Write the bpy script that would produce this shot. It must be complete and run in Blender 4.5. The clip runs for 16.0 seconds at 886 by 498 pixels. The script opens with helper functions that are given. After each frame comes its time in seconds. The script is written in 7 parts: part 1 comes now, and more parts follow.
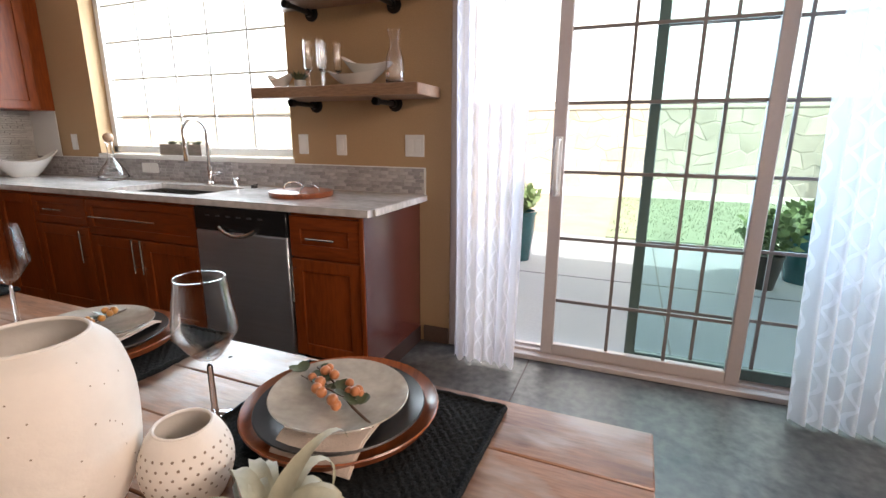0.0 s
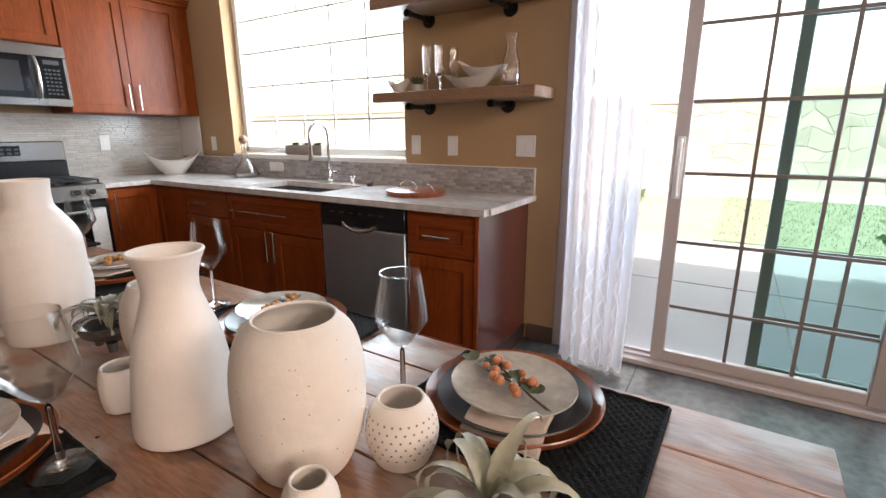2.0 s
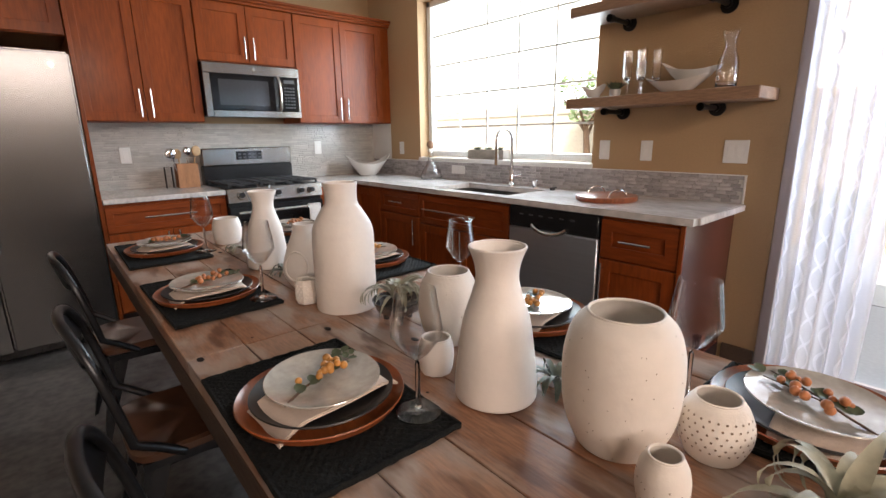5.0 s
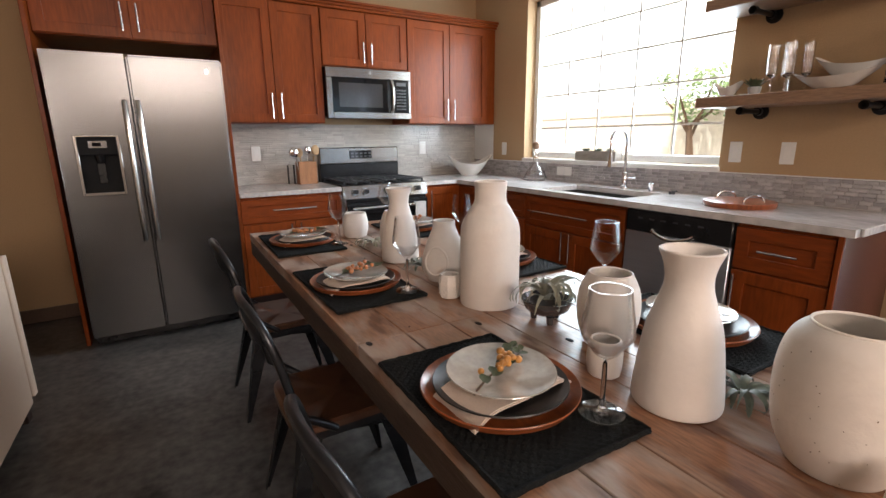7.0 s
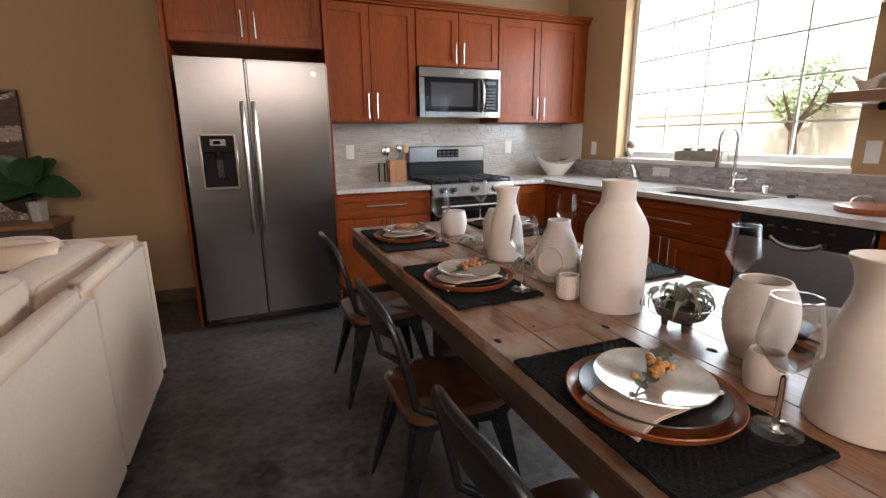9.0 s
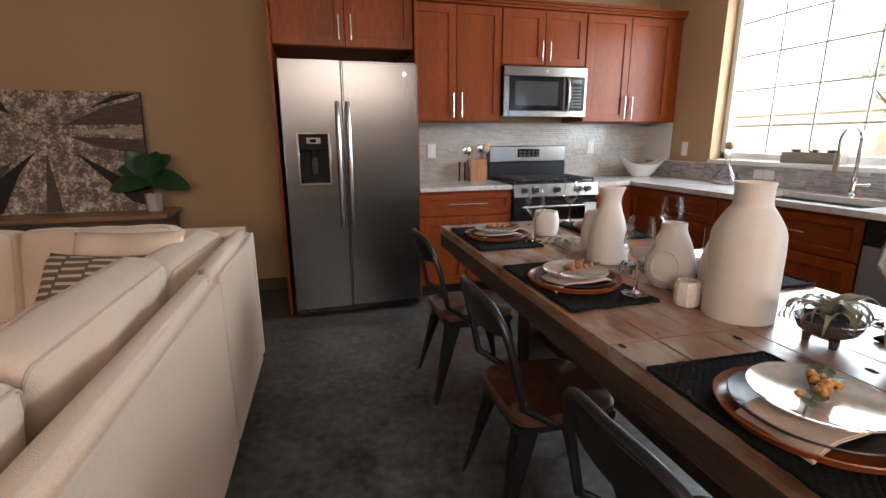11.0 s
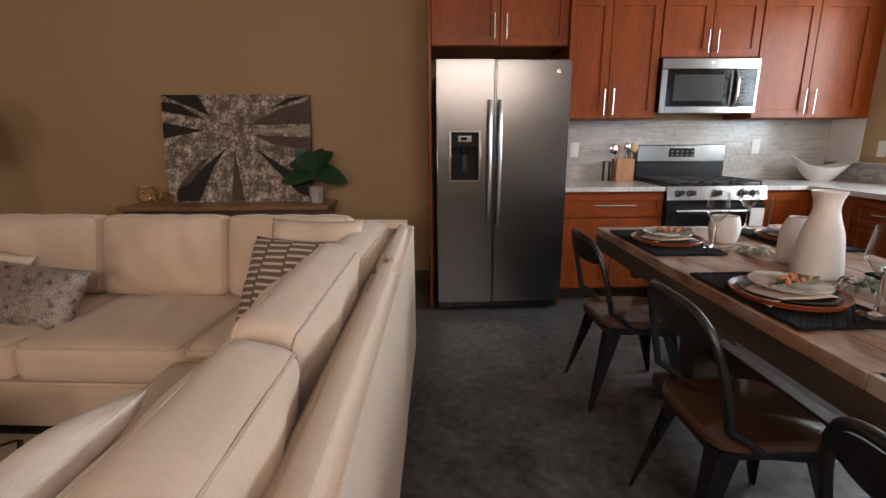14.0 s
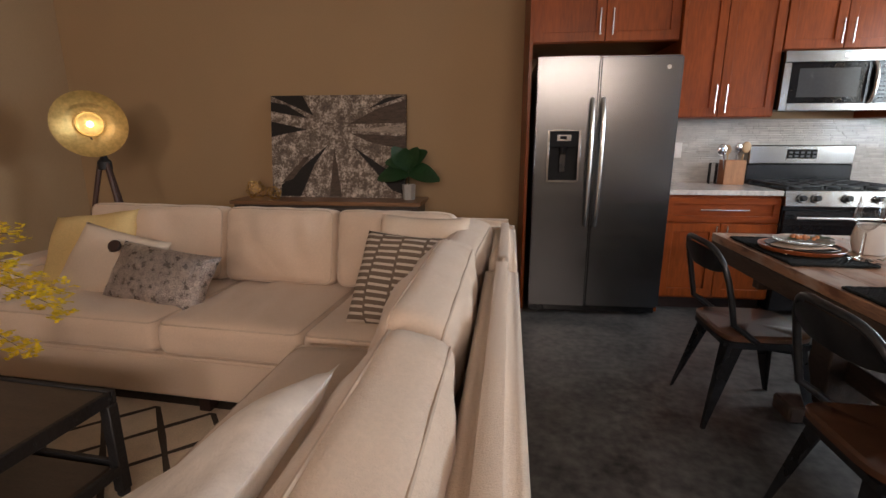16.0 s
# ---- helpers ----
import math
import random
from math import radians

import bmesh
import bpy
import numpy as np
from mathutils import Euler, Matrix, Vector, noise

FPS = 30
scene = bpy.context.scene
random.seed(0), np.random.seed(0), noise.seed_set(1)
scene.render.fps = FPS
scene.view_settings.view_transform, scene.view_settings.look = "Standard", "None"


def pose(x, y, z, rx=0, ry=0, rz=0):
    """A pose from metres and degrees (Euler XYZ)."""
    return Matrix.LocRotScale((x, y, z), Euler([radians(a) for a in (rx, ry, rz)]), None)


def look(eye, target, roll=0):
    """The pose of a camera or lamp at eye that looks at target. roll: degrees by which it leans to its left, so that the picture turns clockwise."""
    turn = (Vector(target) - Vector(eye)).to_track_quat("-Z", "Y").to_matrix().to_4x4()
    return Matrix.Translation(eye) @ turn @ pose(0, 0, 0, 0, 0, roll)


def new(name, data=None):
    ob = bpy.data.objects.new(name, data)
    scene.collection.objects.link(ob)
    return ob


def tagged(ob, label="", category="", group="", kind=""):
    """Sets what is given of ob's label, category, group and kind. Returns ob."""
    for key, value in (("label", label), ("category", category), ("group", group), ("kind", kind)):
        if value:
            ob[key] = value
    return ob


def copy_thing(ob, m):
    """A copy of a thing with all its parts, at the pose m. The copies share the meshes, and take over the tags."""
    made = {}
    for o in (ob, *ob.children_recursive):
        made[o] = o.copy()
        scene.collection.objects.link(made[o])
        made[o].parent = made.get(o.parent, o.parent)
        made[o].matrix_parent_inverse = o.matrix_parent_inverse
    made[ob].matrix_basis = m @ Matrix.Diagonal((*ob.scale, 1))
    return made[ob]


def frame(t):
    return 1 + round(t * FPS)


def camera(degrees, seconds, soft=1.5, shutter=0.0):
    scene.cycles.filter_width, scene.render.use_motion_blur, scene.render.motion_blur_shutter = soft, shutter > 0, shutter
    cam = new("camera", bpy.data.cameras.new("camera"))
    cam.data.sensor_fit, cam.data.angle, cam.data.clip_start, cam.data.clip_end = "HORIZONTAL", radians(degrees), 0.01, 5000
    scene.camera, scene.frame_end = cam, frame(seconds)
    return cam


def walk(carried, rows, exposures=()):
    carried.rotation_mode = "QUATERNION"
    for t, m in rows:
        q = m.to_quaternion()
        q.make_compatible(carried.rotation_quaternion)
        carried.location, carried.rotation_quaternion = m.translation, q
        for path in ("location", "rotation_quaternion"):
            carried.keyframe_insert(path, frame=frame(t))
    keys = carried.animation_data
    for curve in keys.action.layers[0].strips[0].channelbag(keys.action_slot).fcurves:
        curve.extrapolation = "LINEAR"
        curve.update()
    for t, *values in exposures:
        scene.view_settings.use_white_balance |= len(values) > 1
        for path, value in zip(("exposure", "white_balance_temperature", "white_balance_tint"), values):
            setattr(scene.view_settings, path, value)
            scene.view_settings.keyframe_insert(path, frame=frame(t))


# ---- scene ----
cam = camera(87.0, 16.0)
PATH = [
    (0, (-2.426, -4.582, 1.212), (-0.619, -3.864, 0.743), 0.4),
    (0.5, (-2.441, -4.557, 1.215), (-0.667, -3.767, 0.738), -0.0),
    (1, (-2.467, -4.528, 1.215), (-0.726, -3.664, 0.74), 0.0),
    (1.5, (-2.524, -4.494, 1.234), (-0.822, -3.563, 0.75), 0.3),
    (2, (-2.551, -4.471, 1.237), (-0.902, -3.449, 0.753), -0.2),
    (2.5, (-2.582, -4.444, 1.237), (-0.988, -3.335, 0.758), -0.7),
    (3, (-2.624, -4.415, 1.242), (-1.086, -3.228, 0.765), -0.8),
    (3.5, (-2.667, -4.388, 1.245), (-1.193, -3.122, 0.773), -0.9),
    (4, (-2.712, -4.363, 1.252), (-1.303, -3.023, 0.78), -0.9),
    (6.5, (-2.937, -4.234, 1.264), (-1.859, -2.615, 0.798), -0.6),
    (7, (-2.975, -4.209, 1.261), (-1.965, -2.546, 0.797), -0.6),
    (7.5, (-3.014, -4.187, 1.261), (-2.07, -2.486, 0.797), -0.6),
    (8, (-3.049, -4.168, 1.259), (-2.168, -2.433, 0.797), -0.6),
    (8.5, (-3.082, -4.149, 1.257), (-2.262, -2.384, 0.795), -0.6),
    (9, (-3.115, -4.134, 1.256), (-2.357, -2.342, 0.794), -0.6),
    (11.5, (-3.294, -4.071, 1.25), (-2.847, -2.177, 0.79), -0.4),
    (12, (-3.334, -4.06, 1.249), (-2.959, -2.15, 0.789), -0.5),
    (12.5, (-3.379, -4.053, 1.248), (-3.076, -2.13, 0.789), -0.4),
    (13, (-3.422, -4.048, 1.246), (-3.195, -2.115, 0.787), -0.4),
    (13.5, (-3.464, -4.042, 1.246), (-3.315, -2.101, 0.787), -0.4),
    (14, (-3.507, -4.041, 1.246), (-3.438, -2.096, 0.785), -0.3),
    (14.5, (-3.557, -4.04, 1.244), (-3.566, -2.094, 0.784), -0.2),
    (15, (-3.605, -4.04, 1.246), (-3.689, -2.096, 0.784), -0.2),
    (15.5, (-3.648, -4.042, 1.243), (-3.802, -2.102, 0.781), -0.1),
    (16, (-3.683, -4.046, 1.242), (-3.901, -2.112, 0.78), -0.1),
]
walk(cam, [(t, look(eye, target, roll)) for t, eye, target, roll in PATH])

# ---- world and light ----
scene.view_settings.exposure = 1.25
world = bpy.data.worlds.new("world")
scene.world = world
world.use_nodes = True
wn = world.node_tree
sky = wn.nodes.new("ShaderNodeTexSky")
sky.sky_type, sky.sun_disc = "NISHITA", False
sky.dust_density, sky.ozone_density = 7.0, 0.6
sky.sun_elevation, sky.sun_rotation = radians(52), radians(250)
wn.links.new(sky.outputs[0], wn.nodes["Background"].inputs[0])
wn.nodes["Background"].inputs[1].default_value = 0.13


def lamp(name, kind, m, energy, color, **more):
    data = bpy.data.lights.new(name, kind)
    data.energy, data.color = energy, color
    if "size" in more:
        data.shape, data.size, data.size_y = "RECTANGLE", more["size"], more["size_y"]
    if "angle" in more:
        data.angle = more["angle"]
    if "radius" in more:
        data.shadow_soft_size = more["radius"]
    ob = new(name, data)
    ob.matrix_world = m
    return ob


# the sun stands behind the house, so that the house shades the near part of the patio
lamp("sun", "SUN", look((-6, -3.5, 9), (0, -1.9, 0)), 2.6, (1.0, 0.94, 0.86), angle=radians(0.5))
# daylight that enters by the kitchen window, the patio door and the openings of the wall behind the camera
lamp("window_daylight", "AREA", look((0.30, -1.72, 1.72), (-3, -1.72, 1.3)), 36, (0.74, 0.86, 1.0), size=1.5, size_y=1.15)
lamp("patio_door_daylight", "AREA", look((0.32, -4.95, 1.4), (-3, -4.6, 1.0)), 21, (0.62, 0.76, 1.0), size=1.9, size_y=1.3)
lamp("south_strip_daylight", "AREA", look((-2.7, -7.62, 2.28), (-2.6, -3, 0.7)), 14, (1.0, 0.79, 0.65), size=2.9, size_y=0.13)
lamp("south_window_daylight", "AREA", look((-5.0, -7.62, 1.85), (-3.4, -2.9, 0.6)), 18, (1.0, 0.81, 0.71), size=0.9, size_y=0.8)
lamp("south_clerestory_daylight", "AREA", look((-2.45, -7.62, 2.60), (-2.3, -3, 0.8)), 23, (1.0, 0.82, 0.72), size=1.9, size_y=0.24)

# ---- materials ----


def material(name, base, rough=0.5, metal=0.0, var=0.12, scale=6.0, fine=60.0, bump=0.0, bump_scale=80.0, stretch=(1, 1, 1), coat=0.0, rough_var=0.1, sheen=0.0, spec=0.5, random_piece=0.0):
    """A surface with two scales of variation in colour, uneven gloss and a fine relief."""
    m = bpy.data.materials.new(name)
    m.use_nodes = True
    nt = m.node_tree
    b = nt.nodes["Principled BSDF"]
    tc = nt.nodes.new("ShaderNodeTexCoord")
    mp = nt.nodes.new("ShaderNodeMapping")
    mp.inputs["Scale"].default_value = stretch
    nt.links.new(tc.outputs["Object"], mp.inputs[0])
    n1 = nt.nodes.new("ShaderNodeTexNoise")
    n1.inputs["Scale"].default_value, n1.inputs["Detail"].default_value = scale, 4
    n2 = nt.nodes.new("ShaderNodeTexNoise")
    n2.inputs["Scale"].default_value, n2.inputs["Detail"].default_value = fine, 3
    for n in (n1, n2):
        nt.links.new(mp.outputs[0], n.inputs["Vector"])
    add = nt.nodes.new("ShaderNodeMath")
    add.operation = "ADD"
    nt.links.new(n1.outputs[0], add.inputs[0])
    nt.links.new(n2.outputs[0], add.inputs[1])
    last = add
    if random_piece:
        oi = nt.nodes.new("ShaderNodeObjectInfo")
        mul = nt.nodes.new("ShaderNodeMath")
        mul.operation = "MULTIPLY_ADD"
        mul.inputs[1].default_value = random_piece
        nt.links.new(oi.outputs["Random"], mul.inputs[0])
        nt.links.new(add.outputs[0], mul.inputs[2])
        last = mul
    ramp = nt.nodes.new("ShaderNodeMapRange")
    ramp.inputs[1].default_value, ramp.inputs[2].default_value = 0.65, 1.35 + random_piece
    nt.links.new(last.outputs[0], ramp.inputs[0])
    mix = nt.nodes.new("ShaderNodeMix")
    mix.data_type = "RGBA"
    lo = [c * (1 - var) for c in base]
    hi = [min(1, c * (1 + var)) for c in base]
    mix.inputs["A"].default_value, mix.inputs["B"].default_value = (*lo, 1), (*hi, 1)
    nt.links.new(ramp.outputs[0], mix.inputs["Factor"])
    nt.links.new(mix.outputs["Result"], b.inputs["Base Color"])
    r = nt.nodes.new("ShaderNodeMapRange")
    r.inputs[3].default_value, r.inputs[4].default_value = max(0.02, rough * (1 - rough_var)), min(1, rough * (1 + rough_var))
    nt.links.new(n1.outputs[0], r.inputs[0])
    nt.links.new(r.outputs[0], b.inputs["Roughness"])
    b.inputs["Metallic"].default_value = metal
    b.inputs["Coat Weight"].default_value = coat
    b.inputs["Coat Roughness"].default_value = 0.15
    b.inputs["Sheen Weight"].default_value = sheen
    b.inputs["Specular IOR Level"].default_value = spec
    if bump:
        bn = nt.nodes.new("ShaderNodeTexNoise")
        bn.inputs["Scale"].default_value, bn.inputs["Detail"].default_value = bump_scale, 5
        nt.links.new(mp.outputs[0], bn.inputs["Vector"])
        bp = nt.nodes.new("ShaderNodeBump")
        bp.inputs["Strength"].default_value, bp.inputs["Distance"].default_value = bump, 0.01
        nt.links.new(bn.outputs[0], bp.inputs["Height"])
        nt.links.new(bp.outputs[0], b.inputs["Normal"])
    return m


def glass(name, color=(1, 1, 1), ior=1.45, rough=0.0):
    m = bpy.data.materials.new(name)
    m.use_nodes = True
    b = m.node_tree.nodes["Principled BSDF"]
    b.inputs["Base Color"].default_value = (*color, 1)
    b.inputs["Transmission Weight"].default_value, b.inputs["Roughness"].default_value, b.inputs["IOR"].default_value = 1, rough, ior
    return m


def pane_glass(name, color, power=4.0):
    """Thin window glass: mostly clear, with a mirror's share by the angle."""
    m = bpy.data.materials.new(name)
    m.use_nodes = True
    nt = m.node_tree
    nt.nodes.remove(nt.nodes["Principled BSDF"])
    tr, gl, mx, lw, fr = (nt.nodes.new(k) for k in ("ShaderNodeBsdfTransparent", "ShaderNodeBsdfGlossy", "ShaderNodeMixShader", "ShaderNodeLayerWeight", "ShaderNodeMath"))
    tr.inputs[0].default_value = (*color, 1)
    gl.inputs["Roughness"].default_value = 0.02
    fr.operation = "POWER"
    fr.inputs[1].default_value = power
    lw.inputs[0].default_value = 0.4
    nt.links.new(lw.outputs["Facing"], fr.inputs[0])
    nt.links.new(fr.outputs[0], mx.inputs[0])
    nt.links.new(tr.outputs[0], mx.inputs[1])
    nt.links.new(gl.outputs[0], mx.inputs[2])
    nt.links.new(mx.outputs[0], nt.nodes["Material Output"].inputs[0])
    return m


def emitter(name, color, strength):
    m = bpy.data.materials.new(name)
    m.use_nodes = True
    b = m.node_tree.nodes["Principled BSDF"]
    b.inputs["Emission Color"].default_value, b.inputs["Emission Strength"].default_value = (*color, 1), strength
    b.inputs["Base Color"].default_value = (*color, 1)
    return m


WALL = material("warm tan wall paint", (0.43, 0.282, 0.150), 0.75, var=0.05, scale=1.5, fine=90, bump=0.25, bump_scale=140)
CEIL = material("ceiling paint", (0.60, 0.55, 0.48), 0.9, var=0.03, bump=0.2)
WHITE_TRIM = material("white trim paint", (0.78, 0.76, 0.72), 0.4, var=0.03)
DARK_BASE = material("dark brown baseboard", (0.10, 0.065, 0.045), 0.45, var=0.2)
CONCRETE = material("polished grey concrete", (0.074, 0.069, 0.064), 0.42, var=0.80, scale=5.5, fine=23, bump=0.05, bump_scale=9, rough_var=0.35)
CHERRY = material("cherry stained wood", (0.215, 0.044, 0.007), 0.38, spec=0.2, var=0.34, scale=1.2, fine=16, stretch=(5, 5, 0.6), coat=0.08, bump=0.04, bump_scale=30)
CHERRY_H = material("cherry stained wood, level grain", (0.205, 0.041, 0.007), 0.38, spec=0.2, var=0.34, scale=1.2, fine=16, stretch=(0.6, 5, 5), coat=0.08, bump=0.04, bump_scale=30)
KICK = material("dark toe kick", (0.03, 0.012, 0.008), 0.6)
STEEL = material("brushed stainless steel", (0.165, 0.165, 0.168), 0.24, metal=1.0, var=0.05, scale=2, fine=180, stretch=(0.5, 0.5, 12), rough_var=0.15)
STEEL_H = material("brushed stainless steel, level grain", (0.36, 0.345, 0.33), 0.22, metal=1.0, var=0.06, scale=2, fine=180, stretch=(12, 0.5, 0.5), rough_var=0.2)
NICKEL = material("brushed nickel", (0.68, 0.66, 0.63), 0.25, metal=1.0, var=0.05)
CHROME = material("chrome", (0.8, 0.8, 0.82), 0.06, metal=1.0, var=0.02)
BLACK = material("black enamel", (0.012, 0.012, 0.013), 0.25, var=0.2)
BLACK_GLASS = material("black glass", (0.01, 0.01, 0.011), 0.08, var=0.1, spec=0.35)
IRON = material("black cast iron", (0.018, 0.018, 0.02), 0.55, var=0.3, bump=0.3)
GREY_PLASTIC = material("dark grey plastic", (0.05, 0.05, 0.055), 0.35)
COUNTER = material("pale grey veined stone", (0.60, 0.56, 0.53), 0.16, var=0.24, scale=3.0, fine=24, stretch=(2.2, 0.8, 1))
GROUT = material("pale grout", (0.50, 0.47, 0.43), 0.85)
PLATE_W = material("white switch plate", (0.75, 0.73, 0.69), 0.35, var=0.02)
CERAMIC = material("white glazed ceramic", (0.78, 0.75, 0.70), 0.22, var=0.03, coat=0.3)
MATT_CERAMIC = material("matt white stoneware", (0.82, 0.76, 0.70), 0.55, var=0.03, scale=3, fine=40, bump=0.12, bump_scale=50)
SPECK = material("speckled stoneware", (0.82, 0.76, 0.69), 0.65, var=0.04, scale=3, fine=40, bump=0.10, bump_scale=70)
SPOT = material("dark stoneware spot", (0.30, 0.23, 0.17), 0.8)
BLACK_PIPE = material("black iron pipe", (0.02, 0.018, 0.017), 0.4, metal=0.6, var=0.3)
SHELF_WOOD = material("stained oak shelf", (0.27, 0.155, 0.09), 0.5, var=0.35, scale=2.5, fine=30, stretch=(5, 0.7, 5), bump=0.15, bump_scale=30)
CLEAR = glass("clear glass")
THIN_GLASS = pane_glass("thin clear wine glass", (0.985, 0.985, 0.985), 1.8)
WINDOW_GLASS = pane_glass("window glass", (0.97, 0.99, 0.98))
TINTED = pane_glass("double tinted glass", (0.74, 0.87, 0.88))


def wood_planks(name, base, alt, grey):
    m = material(name, base, 0.36, var=0.75, scale=2.2, fine=30, stretch=(7, 0.9, 7), coat=0.12, bump=0.05, bump_scale=22, random_piece=0.0)
    nt = m.node_tree
    b = nt.nodes["Principled BSDF"]
    old = b.inputs["Base Color"].links[0].from_socket
    oi = nt.nodes.new("ShaderNodeObjectInfo")
    cr = nt.nodes.new("ShaderNodeValToRGB")
    cr.color_ramp.elements[0].color, cr.color_ramp.elements[1].color = (*alt, 1), (*grey, 1)
    e = cr.color_ramp.elements.new(0.5)
    e.color = (*base, 1)
    nt.links.new(oi.outputs["Random"], cr.inputs[0])
    mx = nt.nodes.new("ShaderNodeMix")
    mx.data_type, mx.blend_type = "RGBA", "MIX"
    mx.inputs["Factor"].default_value = 0.45
    nt.links.new(old, mx.inputs["A"])
    nt.links.new(cr.outputs[0], mx.inputs["B"])
    # pale worn patches along the boards
    tc = nt.nodes.new("ShaderNodeTexCoord")
    mp = nt.nodes.new("ShaderNodeMapping")
    mp.inputs["Scale"].default_value = (6, 2.4, 6)
    ns = nt.nodes.new("ShaderNodeTexNoise")
    ns.inputs["Scale"].default_value, ns.inputs["Detail"].default_value = 2.0, 6
    nt.links.new(tc.outputs["Object"], mp.inputs[0])
    nt.links.new(mp.outputs[0], ns.inputs["Vector"])
    mr = nt.nodes.new("ShaderNodeMapRange")
    mr.inputs[1].default_value, mr.inputs[2].default_value, mr.inputs[4].default_value = 0.47, 0.62, 0.75
    nt.links.new(ns.outputs[0], mr.inputs[0])
    m2 = nt.nodes.new("ShaderNodeMix")
    m2.data_type = "RGBA"
    m2.inputs["B"].default_value = (grey[0] * 1.25, grey[1] * 1.38, grey[2] * 1.5, 1)
    nt.links.new(mr.outputs[0], m2.inputs["Factor"])
    nt.links.new(mx.outputs["Result"], m2.inputs["A"])
    # dark stains and knots
    nk = nt.nodes.new("ShaderNodeTexNoise")
    nk.inputs["Scale"].default_value, nk.inputs["Detail"].default_value = 3.4, 3
    mk = nt.nodes.new("ShaderNodeMapping")
    mk.inputs["Scale"].default_value, mk.inputs["Location"].default_value = (5, 1.6, 5), (3.1, 7.7, 0)
    nt.links.new(tc.outputs["Object"], mk.inputs[0])
    nt.links.new(mk.outputs[0], nk.inputs["Vector"])
    rk = nt.nodes.new("ShaderNodeMapRange")
    rk.inputs[1].default_value, rk.inputs[2].default_value, rk.inputs[4].default_value = 0.55, 0.66, 0.8
    nt.links.new(nk.outputs[0], rk.inputs[0])
    m3 = nt.nodes.new("ShaderNodeMix")
    m3.data_type = "RGBA"
    m3.inputs["B"].default_value = (alt[0] * 0.45, alt[1] * 0.42, alt[2] * 0.45, 1)
    nt.links.new(rk.outputs[0], m3.inputs["Factor"])
    nt.links.new(m2.outputs["Result"], m3.inputs["A"])
    nt.links.new(m3.outputs["Result"], b.inputs["Base Color"])
    return m


TABLE_WOOD = wood_planks("reclaimed pine boards", (0.32, 0.158, 0.085), (0.20, 0.082, 0.038), (0.35, 0.265, 0.21))
TABLE_DARK = material("dark reclaimed pine", (0.06, 0.036, 0.024), 0.55, var=0.45, scale=3, fine=30, stretch=(6, 0.8, 6), bump=0.25, bump_scale=25)
MAT_FIBRE = material("black woven fibre", (0.010, 0.011, 0.011), 0.85, spec=0.2, var=0.5, scale=40, fine=200, bump=0.5, bump_scale=220)
CHARGER_WOOD = material("red brown acacia wood", (0.30, 0.080, 0.024), 0.33, var=0.4, scale=3, fine=22, stretch=(1, 6, 1), coat=0.25)
DARK_PLATE = material("charcoal glazed plate", (0.018, 0.016, 0.016), 0.42, var=0.2, coat=0.05)
GREY_GLAZE = material("grey green glazed plate", (0.44, 0.41, 0.36), 0.12, var=0.25, scale=8, fine=50, coat=1.0)
GREY_GLAZE.node_tree.nodes["Principled BSDF"].inputs["Coat Roughness"].default_value = 0.03
LINEN = material("cream linen", (0.70, 0.58, 0.49), 0.85, var=0.06, fine=160, bump=0.3, bump_scale=260, sheen=0.2)
BERRY = material("orange berry", (0.55, 0.25, 0.06), 0.35, var=0.35, scale=20)
BERRY_RED = material("red orange berry", (0.50, 0.19, 0.075), 0.35, var=0.35, scale=20)
LEAF = material("eucalyptus leaf", (0.085, 0.105, 0.055), 0.5, var=0.45, scale=12, fine=60)
TWIG = material("brown twig", (0.11, 0.065, 0.04), 0.7)
AIR_PLANT = material("silvery air plant leaf", (0.38, 0.37, 0.27), 0.65, var=0.25, scale=12, fine=60, sheen=0.3)
AIR_PLANT_DARK = material("grey green air plant leaf", (0.15, 0.17, 0.12), 0.65, var=0.35, scale=12, fine=60, sheen=0.3)
SOFA = material("natural linen upholstery", (0.68, 0.525, 0.40), 0.9, var=0.07, scale=2.5, fine=120, bump=0.35, bump_scale=320, sheen=0.25)


def add_folds(m, scale, strength, depth):
    """Soft creases of a slack cloth, under its weave."""
    nt = m.node_tree
    b = nt.nodes["Principled BSDF"]
    weave = b.inputs["Normal"].links[0].from_node
    tc = nt.nodes.new("ShaderNodeTexCoord")
    ns = nt.nodes.new("ShaderNodeTexNoise")
    ns.inputs["Scale"].default_value, ns.inputs["Detail"].default_value, ns.inputs["Distortion"].default_value = scale, 2.0, 1.2
    nt.links.new(tc.outputs["Object"], ns.inputs["Vector"])
    bp = nt.nodes.new("ShaderNodeBump")
    bp.inputs["Strength"].default_value, bp.inputs["Distance"].default_value = strength, depth
    nt.links.new(ns.outputs[0], bp.inputs["Height"])
    nt.links.new(bp.outputs[0], weave.inputs["Normal"])


SOFA_CUSHION = material("slack natural linen", (0.68, 0.525, 0.40), 0.9, var=0.07, scale=2.5, fine=120, bump=0.3, bump_scale=320, sheen=0.25)
add_folds(SOFA_CUSHION, 4.5, 0.35, 0.03)
GUNMETAL = material("gunmetal sheet steel", (0.045, 0.046, 0.050), 0.30, metal=0.8, var=0.25, scale=4, fine=30, rough_var=0.35)
SEAT_WOOD = material("brown lacquered seat", (0.085, 0.036, 0.018), 0.30, var=0.3, scale=3, fine=20, coat=0.25)

# ---- mesh helpers ----


